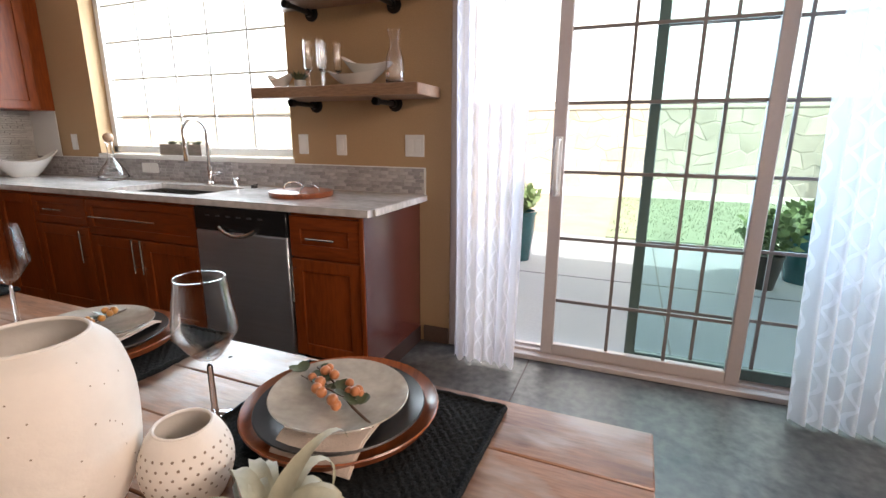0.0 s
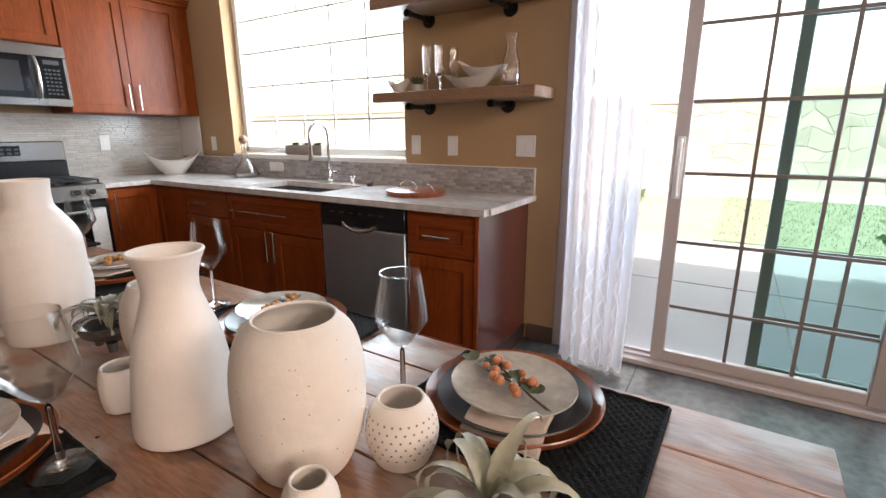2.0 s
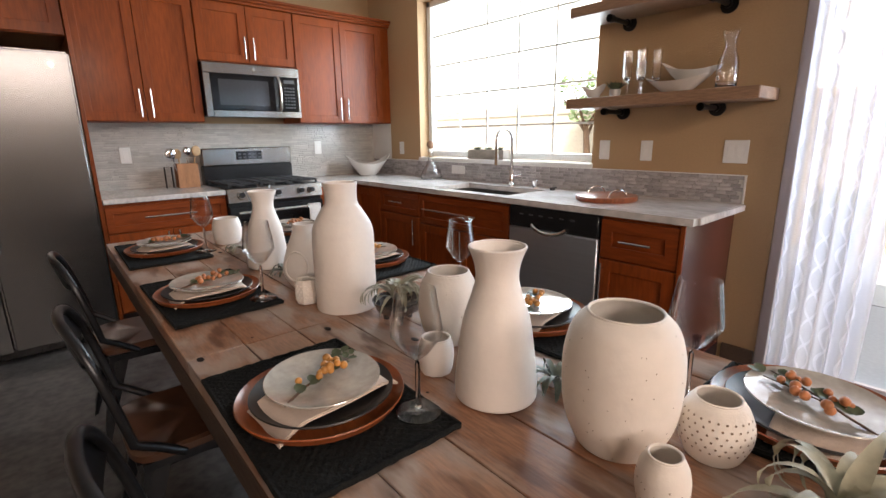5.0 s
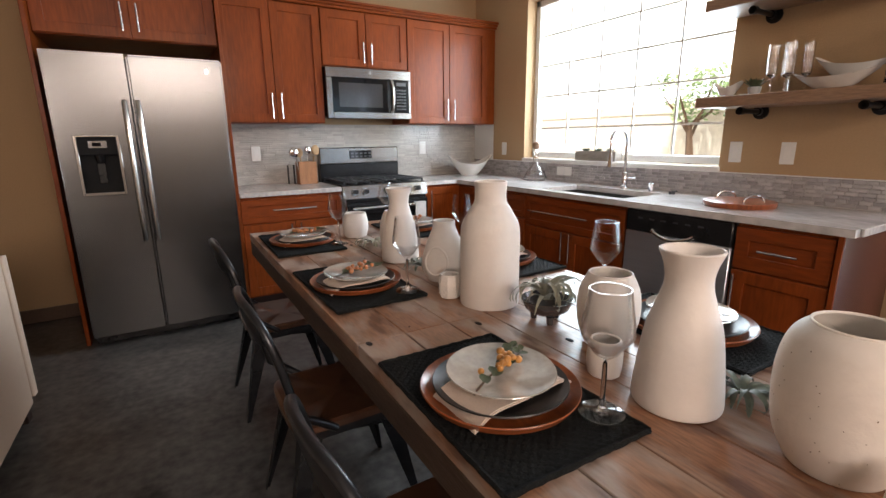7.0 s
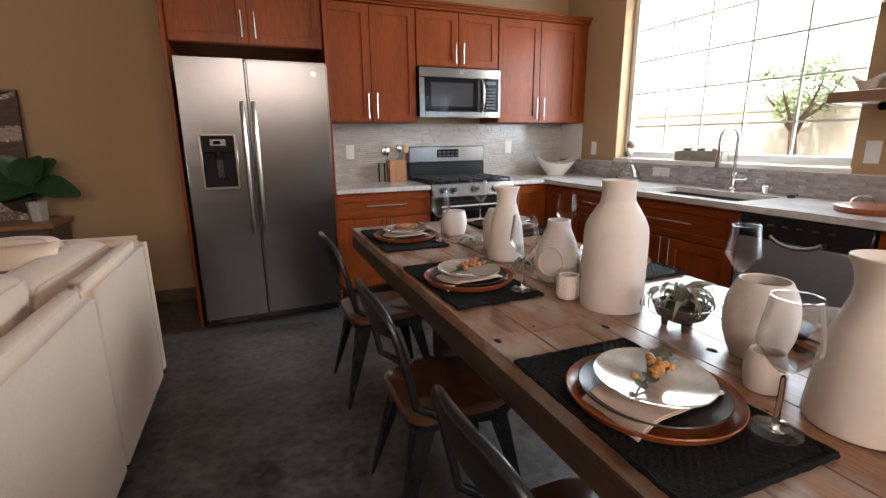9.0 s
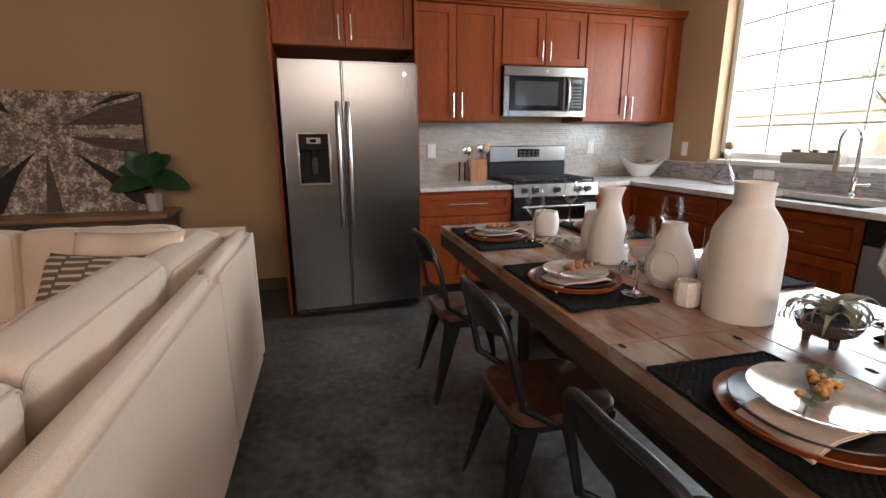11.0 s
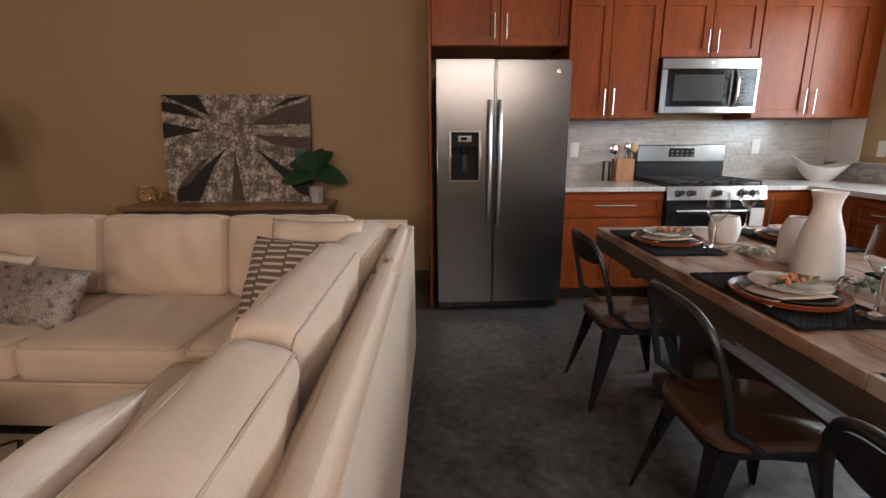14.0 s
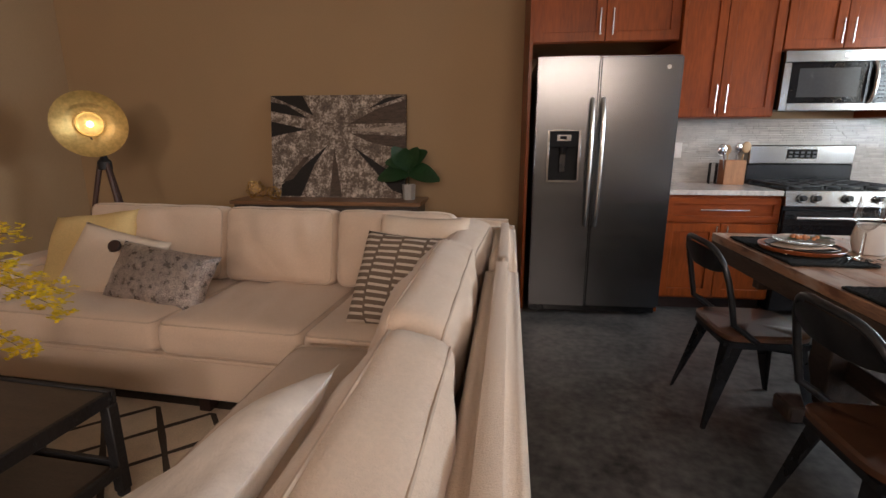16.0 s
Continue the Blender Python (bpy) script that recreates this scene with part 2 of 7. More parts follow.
def box(bm, x0, x1, y0, y1, z0, z1, bevel=0.0, seg=1):
    m = Matrix.Translation(((x0 + x1) / 2, (y0 + y1) / 2, (z0 + z1) / 2)) @ Matrix.Diagonal((abs(x1 - x0), abs(y1 - y0), abs(z1 - z0), 1))
    vs = bmesh.ops.create_cube(bm, size=1, matrix=m)["verts"]
    if bevel:
        es = list({e for v in vs for e in v.link_edges})
        bmesh.ops.bevel(bm, geom=es, offset=bevel, segments=seg, affect="EDGES", clamp_overlap=True)
    return bm


def B(*args, **more):
    return box(bmesh.new(), *args, **more)


def tube(bm, pts, r, seg=8, caps=True, closed=False):
    """A round tube through the points; r is a radius or one for each point."""
    pts = [Vector(p) for p in pts]
    n = len(pts)
    rs = r if isinstance(r, (list, tuple)) else [r] * n
    rings, up = [], None
    for i, p in enumerate(pts):
        a, b = pts[(i - 1) % n] if closed or i else p, pts[(i + 1) % n] if closed or i < n - 1 else p
        d = (b - a).normalized()
        if up is None:
            up = d.orthogonal().normalized()
        up = (up - d * up.dot(d))
        up = up.normalized() if up.length > 1e-5 else d.orthogonal().normalized()
        side = d.cross(up)
        rings.append([bm.verts.new(p + rs[i] * (math.cos(2 * math.pi * k / seg) * up + math.sin(2 * math.pi * k / seg) * side)) for k in range(seg)])
    m = n if closed else n - 1
    for i in range(m):
        q, w = rings[i], rings[(i + 1) % n]
        for k in range(seg):
            bm.faces.new((q[k], q[(k + 1) % seg], w[(k + 1) % seg], w[k]))
    if caps and not closed:
        bm.faces.new(rings[0][::-1])
        bm.faces.new(rings[-1])
    return bm


def lathe(bm, prof, seg=40, cx=0.0, cy=0.0, squash=1.0):
    """A turned body from (radius, height) rows, outside and inside in one line."""
    rings = []
    for r, z in prof:
        if r < 1e-5:
            rings.append([bm.verts.new((cx, cy, z))])
        else:
            rings.append([bm.verts.new((cx + r * math.cos(2 * math.pi * k / seg), cy + squash * r * math.sin(2 * math.pi * k / seg), z)) for k in range(seg)])
    for a, b in zip(rings, rings[1:]):
        for k in range(seg):
            j = (k + 1) % seg
            if len(a) == 1 and len(b) == 1:
                continue
            if len(a) == 1:
                bm.faces.new((a[0], b[j], b[k]))
            elif len(b) == 1:
                bm.faces.new((a[k], a[j], b[0]))
            else:
                bm.faces.new((a[k], a[j], b[j], b[k]))
    return bm


def smooth_profile(rows, n=6):
    """Catmull-Rom through the (radius, height) rows."""
    out = []
    p = [rows[0], *rows, rows[-1]]
    for i in range(1, len(p) - 2):
        for k in range(n):
            t = k / n
            v = []
            for c in (0, 1):
                a, b, d, e = p[i - 1][c], p[i][c], p[i + 1][c], p[i + 2][c]
                v.append(0.5 * (2 * b + (d - a) * t + (2 * a - 5 * b + 4 * d - e) * t * t + (3 * b - a - 3 * d + e) * t ** 3))
            out.append((max(v[0], 0.0), v[1]))
    out.append(rows[-1])
    return out


def part(name, bm, mat, parent=None, label="", smooth=True, angle=40):
    """One bmesh as one mesh object under a thing or a part."""
    bmesh.ops.recalc_face_normals(bm, faces=bm.faces)
    me = bpy.data.meshes.new(name)
    bm.to_mesh(me)
    bm.free()
    me.materials.append(mat)
    if smooth:
        me.polygons.foreach_set("use_smooth", [True] * len(me.polygons))
        me.set_sharp_from_angle(angle=radians(angle))
    ob = new(name, me)
    ob.parent = parent
    if label:
        ob["label"] = label
    return ob


def thing(name, m, label, category, group=""):
    ob = new(name)
    ob.empty_display_size = 0.1
    ob.matrix_world = m
    return tagged(ob, label, category, group)


def structure(name, bm, mat, label, category, parent=None):
    return tagged(part(name, bm, mat, parent, smooth=False), label, category, kind="structure")


# ---- the room ----
CT = 0.89  # worktop height
H = 2.75  # ceiling height
X_W, Y_S = -7.55, -7.6

structure("ground", B(-40, 70, -60, 60, -0.6, -0.06), material("pale dry soil", (0.36, 0.30, 0.23), 0.95, var=0.2, scale=2, fine=30), "pale dry soil round the house", "ground")
floor = structure("floor", B(X_W - 0.2, 0.0, Y_S - 0.2, 0.2, -0.06, 0.0), CONCRETE, "polished mottled grey concrete floor with saw-cut joints", "floor")
ceiling = structure("ceiling", B(X_W - 0.2, 0.6, Y_S - 0.2, 0.2, H, H + 0.2), CEIL, "plain off-white painted ceiling", "ceiling")
structure("wall_north", B(X_W - 0.2, 0.2, 0.0, 0.2, 0, H), WALL, "warm beige painted wall", "wall")
structure("wall_west", B(X_W - 0.2, X_W, Y_S, 0.0, 0, H), WALL, "warm beige painted wall", "wall")

WIN = (-0.79, -2.60, 1.04, 2.42)  # kitchen window: north, south, sill, head
DOOR = (-3.66, -6.15, 2.12)  # patio door: north, south, head
bm = bmesh.new()
box(bm, 0, 0.2, WIN[0], 0.0, 0, H)
box(bm, 0, 0.2, WIN[1], WIN[0], 0, WIN[2])
box(bm, 0, 0.2, WIN[1], WIN[0], WIN[3], H)
box(bm, 0, 0.2, DOOR[0], WIN[1], 0, H)
box(bm, 0, 0.2, DOOR[1], DOOR[0], DOOR[2], H)
box(bm, 0, 0.2, Y_S, DOOR[1], 0, H)
structure("wall_east", bm, WALL, "warm beige painted wall with window and patio door", "wall")
bm = bmesh.new()
SW = (-4.25, -1.15, 2.15, 2.42)
SW2 = (-5.55, -4.45, 1.35, 2.35)
box(bm, X_W - 0.2, SW2[0], Y_S - 0.2, Y_S, 0, H)
box(bm, SW2[1], SW[0], Y_S - 0.2, Y_S, 0, H)
box(bm, SW2[0], SW2[1], Y_S - 0.2, Y_S, 0, SW2[2])
box(bm, SW2[0], SW2[1], Y_S - 0.2, Y_S, SW2[3], H)
box(bm, SW[1], 0.2, Y_S - 0.2, Y_S, 0, H)
box(bm, SW[0], SW[1], Y_S - 0.2, Y_S, 0, SW[2])
box(bm, SW[0], SW[1], Y_S - 0.2, Y_S, SW[3], 2.46)
box(bm, SW[0], -3.42, Y_S - 0.2, Y_S, 2.46, H)
box(bm, -1.48, SW[1], Y_S - 0.2, Y_S, 2.46, H)
box(bm, -3.42, -1.48, Y_S - 0.2, Y_S, 2.73, H)
structure("wall_south", bm, WALL, "warm beige painted wall with three window openings", "wall")
bm = bmesh.new()
box(bm, X_W, -3.49, -0.016, 0.0, 0, 0.10, 0.004)
box(bm, X_W, X_W + 0.016, Y_S, -0.017, 0, 0.10, 0.004)
box(bm, -0.016, 0.0, DOOR[0], -3.50, 0, 0.10, 0.004)
box(bm, -0.016, 0.0, Y_S, DOOR[1], 0, 0.10, 0.004)
structure("baseboard", bm, DARK_BASE, "dark brown wooden baseboard", "baseboard")
# saw-cut joints in the concrete
bm = bmesh.new()
for y in (-4.15, -7.0):
    box(bm, X_W, -0.02, y - 0.003, y + 0.003, 0.0005, 0.0015)
for x in (-5.0,):
    box(bm, x - 0.003, x + 0.003, Y_S, -0.02, 0.0005, 0.0015)
part("joint", bm, KICK, floor)

# ---- kitchen window ----
win = tagged(new("window_1"), "white-framed kitchen window with a grid of thin bars", "window", kind="structure")
y0, y1, z0, z1 = WIN
bm = bmesh.new()
fy0, fy1, fz0, fz1 = y0 - 0.005, y1 + 0.005, z0 + 0.035, z1 - 0.005
for a in ((fy0 - 0.05, fy0, fz0, fz1), (fy1, fy1 + 0.05, fz0, fz1), (fy1, fy0, fz0, fz0 + 0.05), (fy1, fy0, fz1 - 0.05, fz1)):
    box(bm, 0.10, 0.16, *a, bevel=0.004)
part("window_frame", bm, WHITE_TRIM, win)
part("window_sill", B(-0.02, 0.10, y1 - 0.01, y0 + 0.01, z0, z0 + 0.03, bevel=0.006), WHITE_TRIM, win)
for y in (-1.20, -1.53, -1.86, -2.20):
    part("glazing_bar", B(0.118, 0.132, y - 0.007, y + 0.007, fz0 + 0.04, fz1 - 0.04), WHITE_TRIM, win)
for z in (1.335, 1.61, 1.87, 2.12):
    part("glazing_bar", B(0.120, 0.130, fy1 + 0.04, fy0 - 0.04, z - 0.007, z + 0.007), WHITE_TRIM, win)
ob = part("pane", B(0.140, 0.144, fy1 + 0.04, fy0 - 0.04, fz0 + 0.04, fz1 - 0.04), WINDOW_GLASS, win)
ob.visible_shadow = False

# ---- patio door ----
DOOR_FRAME = material("pale pink-beige vinyl frame", (0.50, 0.44, 0.415), 0.45, var=0.04)
# grey brown, darkened to show the bars in silhouette against the bright garden
BAR = material("silhouetted glazing bar", (0.20, 0.175, 0.165), 0.5, var=0.05)
GREEN_EDGE = material("grey green aluminium edge", (0.10, 0.145, 0.13), 0.4, var=0.1)
door = tagged(new("door_1"), "vinyl sliding patio door with gridded glass, slid partly open", "patio door", kind="structure")
bm = bmesh.new()
box(bm, 0.0, 0.16, DOOR[0] - 0.05, DOOR[0], 0, DOOR[2], bevel=0.004)
box(bm, 0.0, 0.16, DOOR[1], DOOR[1] + 0.05, 0, DOOR[2], bevel=0.004)
box(bm, 0.0, 0.16, DOOR[1] + 0.05, DOOR[0] - 0.05, DOOR[2] - 0.05, DOOR[2], bevel=0.004)
part("door_frame", bm, DOOR_FRAME, door)
bm = bmesh.new()
box(bm, -0.02, 0.16, DOOR[1] + 0.05, DOOR[0] - 0.05, 0.0, 0.03, bevel=0.004)
box(bm, 0.030, 0.036, DOOR[1] + 0.05, DOOR[0] - 0.05, 0.03, 0.045)
box(bm, 0.095, 0.101, DOOR[1] + 0.05, DOOR[0] - 0.05, 0.03, 0.045)
part("door_track", bm, DOOR_FRAME, door)


def door_leaf(name, x, ya, yb, bars, frame_mat, tint):
    w, top = 0.065 if frame_mat is DOOR_FRAME else 0.05, DOOR[2] - 0.055
    bm = bmesh.new()
    box(bm, x, x + 0.04, ya - w, ya, 0.04, top, bevel=0.005)
    box(bm, x, x + 0.04, yb, yb + w, 0.04, top, bevel=0.005)
    box(bm, x, x + 0.04, yb + w, ya - w, 0.04, 0.10, bevel=0.005)
    box(bm, x, x + 0.04, yb + w, ya - w, top - 0.07, top, bevel=0.005)
    leaf = part(name, bm, frame_mat, door)
    for k in range(1, bars + 1):
        y = ya - w + (yb + w - ya + w) * k / (bars + 1)
        part("glazing_bar", B(x + 0.013, x + 0.027, y - 0.008, y + 0.008, 0.09, top - 0.06), BAR, leaf)
    for z in (0.350, 0.695, 1.040, 1.375, 1.715):
        part("glazing_bar", B(x + 0.014, x + 0.026, yb + w - 0.01, ya - w + 0.01, z - 0.008, z + 0.008), BAR, leaf)
    ob = part("pane", B(x + 0.018, x + 0.022, yb + w - 0.01, ya - w + 0.01, 0.09, top - 0.06), tint, leaf)
    ob.visible_shadow = False
    return leaf


leaf = door_leaf("sliding_leaf", 0.020, -4.20, -5.165, 2, DOOR_FRAME, WINDOW_GLASS)
door_leaf("fixed_leaf", 0.085, -4.635, -6.08, 4, GREEN_EDGE, TINTED)
bm = bmesh.new()
pts = [(-0.03 - 0.035 * math.sin(math.pi * k / 12) ** 0.6, -4.235, 0.935 + 0.26 * k / 12) for k in range(13)]
tube(bm, [(0.02, -4.235, 0.935), *pts, (0.02, -4.235, 1.195)], 0.011, 10)
part("door_handle", bm, WHITE_TRIM, leaf, "white curved pull handle")
part("handle_plate", B(0.008, 0.0195, -4.253, -4.217, 0.915, 1.215, bevel=0.004), WHITE_TRIM, leaf)

# ---- outside ----
PATIO = material("pale patio concrete", (0.36, 0.375, 0.385), 0.8, var=0.08, scale=2, fine=40, bump=0.1)
LAWN = material("bright lawn", (0.27, 0.31, 0.20), 0.9, var=0.3, scale=4, fine=120)
patio = structure("patio", B(0.0, 3.85, -16, 10, -0.08, -0.05), PATIO, "pale concrete patio slab with cut joints", "patio")
bm = bmesh.new()
for y in (-9.0, -7.5, -4.9, -2.3, 0.5):
    box(bm, 0.2, 3.85, y - 0.006, y + 0.006, -0.05, -0.047)
for x in (1.9,):
    box(bm, x - 0.006, x + 0.006, -16, 10, -0.05, -0.047)
part("joint", bm, GREY_PLASTIC, patio)
structure("lawn", B(3.86, 8.4, -14, -4.35, -0.08, -0.03), LAWN, "bright mown lawn", "lawn")
rng = random.Random(3)
bm = bmesh.new()
for k in range(6000):
    x, y = rng.uniform(3.9, 8.35), rng.uniform(-9.5, -4.4)
    a, h = rng.uniform(0, math.pi), rng.uniform(0.02, 0.045)
    dx, dy = 0.006 * math.cos(a), 0.006 * math.sin(a)
    bm.faces.new([bm.verts.new(p) for p in ((x - dx, y - dy, -0.03), (x + dx, y + dy, -0.03), (x + rng.uniform(-.015, .015), y + rng.uniform(-.015, .015), h - 0.03))])
tagged(part("grass", bm, LAWN), "short blades of a mown lawn", "grass", kind="stuff")
structure("gravel_bed", B(8.41, 10.0, -30, 20, -0.08, -0.04), material("pale gravel", (0.60, 0.56, 0.50), 0.95, var=0.25, scale=20, fine=90, bump=0.5), "pale gravel bed at the foot of the wall", "gravel")
# rubble garden wall: uneven stones set in mortar
STONE = material("warm rubble stone", (0.47, 0.43, 0.37), 0.9, var=0.24, scale=2, fine=18, bump=0.4, bump_scale=14, random_piece=1.0)
gwall = tagged(part("garden_wall", B(10.0, 10.35, -26, 16, -0.08, 1.86), material("pale wall mortar", (0.50, 0.46, 0.40), 0.95, bump=0.3)), "garden wall of warm-coloured rubble stones set in pale mortar", "garden wall")
part("coping", B(9.96, 10.39, -26, 16, 1.862, 1.95, bevel=0.02), gwall.data.materials[0], gwall)
SW_, SH_ = 0.50, 0.335
node = {}


def wall_node(i, j):
    """A shared corner of the rubble stones: an offset grid, shifted at random."""
    if (i, j) not in node:
        node[i, j] = (-12.0 + i * SW_ / 2 + rng.uniform(-0.115, 0.115), -0.06 + j * SH_ + rng.uniform(-0.10, 0.10) * (0 < j < 6) + 0.05 * (i % 2 * 2 - 1) * (0 < j < 6))
    return node[i, j]


for j in range(6):
    for i in range(j % 2, 42, 2):
        ring = [wall_node(i, j), wall_node(i + 1, j), wall_node(i + 2, j), wall_node(i + 2, j + 1), wall_node(i + 1, j + 1), wall_node(i, j + 1)]
        cy, cz = sum(p[0] for p in ring) / 6, sum(p[1] for p in ring) / 6
        bm = bmesh.new()
        out = rng.uniform(0.008, 0.02)
        a = [bm.verts.new((10.002, cy + (p - cy) * 0.965, min(1.855, cz + (q - cz) * 0.955))) for p, q in ring]
        b = [bm.verts.new((10.0 - out, cy + (p - cy) * 0.92, min(1.845, cz + (q - cz) * 0.90))) for p, q in ring]
        bm.faces.new(b[::-1])
        for k in range(6):
            bm.faces.new((a[k], a[(k + 1) % 6], b[(k + 1) % 6], b[k]))
        part("stone", bm, STONE, gwall)
structure("backdrop_sky", B(60, 61, -110, 110, -1, 70), emitter("white hazy sky", (0.93, 0.965, 1.0), 0.45), "white hazy bright sky", "sky")
structure("backdrop", B(46, 47, -60, 60, -1, 4.6), material("far pale hills", (0.55, 0.47, 0.38), 1.0, var=0.15, scale=0.2, fine=2), "pale far hillside beyond the garden wall", "backdrop")


def leaf_clump(bm, rng, cx, cy, cz, rx, ry, rz, n, size):
    for _ in range(n):
        while True:
            v = Vector((rng.uniform(-1, 1), rng.uniform(-1, 1), rng.uniform(-1, 1)))
            if v.length < 1:
                break
        p = Vector((cx + v.x * rx, cy + v.y * ry, cz + v.z * rz))
        d = Vector((rng.uniform(-1, 1), rng.uniform(-1, 1), rng.uniform(-0.3, 1))).normalized()
        s = d.orthogonal().normalized()
        L, w = size * rng.uniform(0.7, 1.3), size * 0.3
        m = p + d * L * 0.5 + Vector((0, 0, 0.1 * L))
        vs = [bm.verts.new(q) for q in (p, m + s * w, p + d * L, m - s * w)]
        bm.faces.new(vs)


POT_TEAL = material("teal glazed pot", (0.03, 0.11, 0.12), 0.2, var=0.2, coat=0.5)
POT_LEAF = material("garden leaf", (0.20, 0.28, 0.12), 0.55, var=0.4, scale=8)


def garden_pot(x, y, r, h, spread, height, mat, label):
    t = thing("potted_plant", pose(x, y, -0.05), label, "potted plant", "pots on the patio")
    part("pot", lathe(bmesh.new(), [(0, 0), (r * 0.7, 0), (r * 0.95, h * 0.6), (r, h * 0.93), (r * 1.08, h * 0.94), (r * 1.08, h), (r * 0.95, h), (r * 0.93, h * 0.9), (0, h * 0.9)], 24), mat, t)
    bm = bmesh.new()
    leaf_clump(bm, random.Random(int(x * 100)), 0, 0, h + height * 0.45, spread, spread, height * 0.55, 260, 0.11)
    part("foliage", bm, POT_LEAF, t, smooth=False)


garden_pot(2.35, -3.55, 0.16, 0.52, 0.16, 0.25, POT_TEAL, "tall teal glazed pot with a low green plant on the patio")
garden_pot(2.2, -5.72, 0.13, 0.30, 0.20, 0.36, material("brown clay pot", (0.06, 0.045, 0.035), 0.5), "dark pot with a bushy plant on the patio")
garden_pot(2.55, -6.12, 0.22, 0.46, 0.22, 0.22, POT_TEAL, "wide teal glazed pot with a green plant on the patio")


def tree(x, y, h, r, seed):
    t = thing("tree", pose(x, y, -0.06), "leafy tree in the yard beyond the window", "tree", "trees in the yard")
    rg = random.Random(seed)
    bm = bmesh.new()
    tube(bm, [(0, 0, 0), (0.05, 0.02, h * 0.3), (-0.04, 0.05, h * 0.55)], [0.13, 0.10, 0.07], 8)
    for k in range(6):
        a = k * 1.05
        tube(bm, [(-0.02, 0.03, h * (0.4 + 0.03 * k)), (r * 0.4 * math.cos(a), r * 0.4 * math.sin(a), h * 0.65), (r * 0.75 * math.cos(a), r * 0.75 * math.sin(a), h * (0.75 + 0.03 * k))], [0.05, 0.035, 0.015], 6)
    part("trunk", bm, TWIG, t)
    bm = bmesh.new()
    for k in range(22):
        a, q = rg.uniform(0, 6.28), rg.uniform(0.1, 0.9)
        leaf_clump(bm, rg, r * q * math.cos(a), r * q * math.sin(a), h * rg.uniform(0.6, 1.0), r * 0.30, r * 0.30, r * 0.22, 45, 0.13)
    part("crown", bm, POT_LEAF, t, smooth=False)


tree(9.2, 3.2, 2.9, 1.0, 5)
tree(8.8, -9.6, 2.6, 1.1, 8)

# ---- kitchen cabinets ----
HANDLE_R = 0.006


def bar_handle(parent, x, y, z, length, upright=True):
    """A straight bar pull on two posts, in front of a face that looks to -y."""
    bm = bmesh.new()
    half = length / 2
    a, b = ((x, y - 0.032, z - half), (x, y - 0.032, z + half)) if upright else ((x - half, y - 0.032, z), (x + half, y - 0.032, z))
    tube(bm, [a, b], HANDLE_R, 10)
    for s in (-0.7, 0.7):
        p = (x, y, z + s * half) if upright else (x + s * half, y, z)
        tube(bm, [(p[0], y, p[2]), (p[0], y - 0.032, p[2])], 0.0045, 8)
    return part("handle", bm, NICKEL, parent, "brushed nickel bar handle")


def shaker(parent, name, x0, x1, z0, z1, y=0.0, rail=0.062, handle=None, h_len=0.16):
    """A door or drawer front with a raised frame and a sunk panel; its face looks to -y."""
    bm = bmesh.new()
    t = 0.020
    q = 0.0025
    rows = []
    for inset, yy in ((0.0, y), (0.0, y - t + q), (q, y - t), (rail - q, y - t), (rail, y - t + q), (rail, y - 0.002)):
        rows.append([bm.verts.new((p, yy, r)) for p, r in ((x0 + inset, z0 + inset), (x1 - inset, z0 + inset), (x1 - inset, z1 - inset), (x0 + inset, z1 - inset))])
    for a, b in zip(rows, rows[1:] + rows[:1]):
        for k in range(4):
            bm.faces.new((a[k], a[(k + 1) % 4], b[(k + 1) % 4], b[k]))
    d = part(name, bm, CHERRY if name == "door" else CHERRY_H, parent, smooth=False)
    part("panel", B(x0 + rail - 0.004, x1 - rail + 0.004, y - 0.010, y - 0.003, z0 + rail - 0.004, z1 - rail + 0.004), CHERRY if name == "door" else CHERRY_H, d)
    if handle:
        hx, hz, up = handle
        bar_handle(d, hx, y - t, hz, h_len, up)
    return d


def cabinet(m, w, d, h, label, fronts, kick=0.0, panel=True, category="cabinet", top_rail=0.0):
    """A cabinet unit in its own frame: front at y = 0 looking to -y, width along x."""
    t = thing("base_cabinet" if kick else "wall_cabinet", m, label, category, "kitchen cabinets")
    part("body", B(0.001, w - 0.001, 0.0, d, kick, h, bevel=0.002), CHERRY, t)
    if kick:
        part("toe_kick", B(0.002, w - 0.002, 0.07, d, 0.0, kick - 0.001), KICK, t)
    for f in fronts:
        shaker(t, *f[:5], y=-0.001, **f[5])
    return t


def two_doors(w, z0, z1, hz, h_len=0.16, inset=0.004):
    c = w / 2
    return [("door", inset, c - 0.002, z0, z1, dict(handle=(c - 0.035, hz, True), h_len=h_len)), ("door", c + 0.002, w - inset, z0, z1, dict(handle=(c + 0.035, hz, True), h_len=h_len))]


UB, UT = 1.385, 2.26
UD = 0.33
up_label = "cherry-stained shaker wall cabinet with two doors and bar handles"
cabinet(pose(-2.49, -UD - 0.001, UB), 0.755, UD, UT - UB, up_label, two_doors(0.755, 0.005, UT - UB - 0.01, 0.125, 0.19))
cabinet(pose(-1.733, -UD - 0.001, 1.83), 0.757, UD, UT - 1.83, "short cherry-stained shaker cabinet above the microwave", two_doors(0.757, 0.005, UT - 1.84, 0.11, 0.16))
cabinet(pose(-0.974, -UD - 0.001, UB), 0.97, UD, UT - UB, up_label, [("door", 0.004, 0.43, 0.005, UT - UB - 0.01, dict(handle=(0.395, 0.125, True), h_len=0.19)), ("door", 0.434, 0.86, 0.005, UT - UB - 0.01, dict(handle=(0.469, 0.125, True), h_len=0.19))])
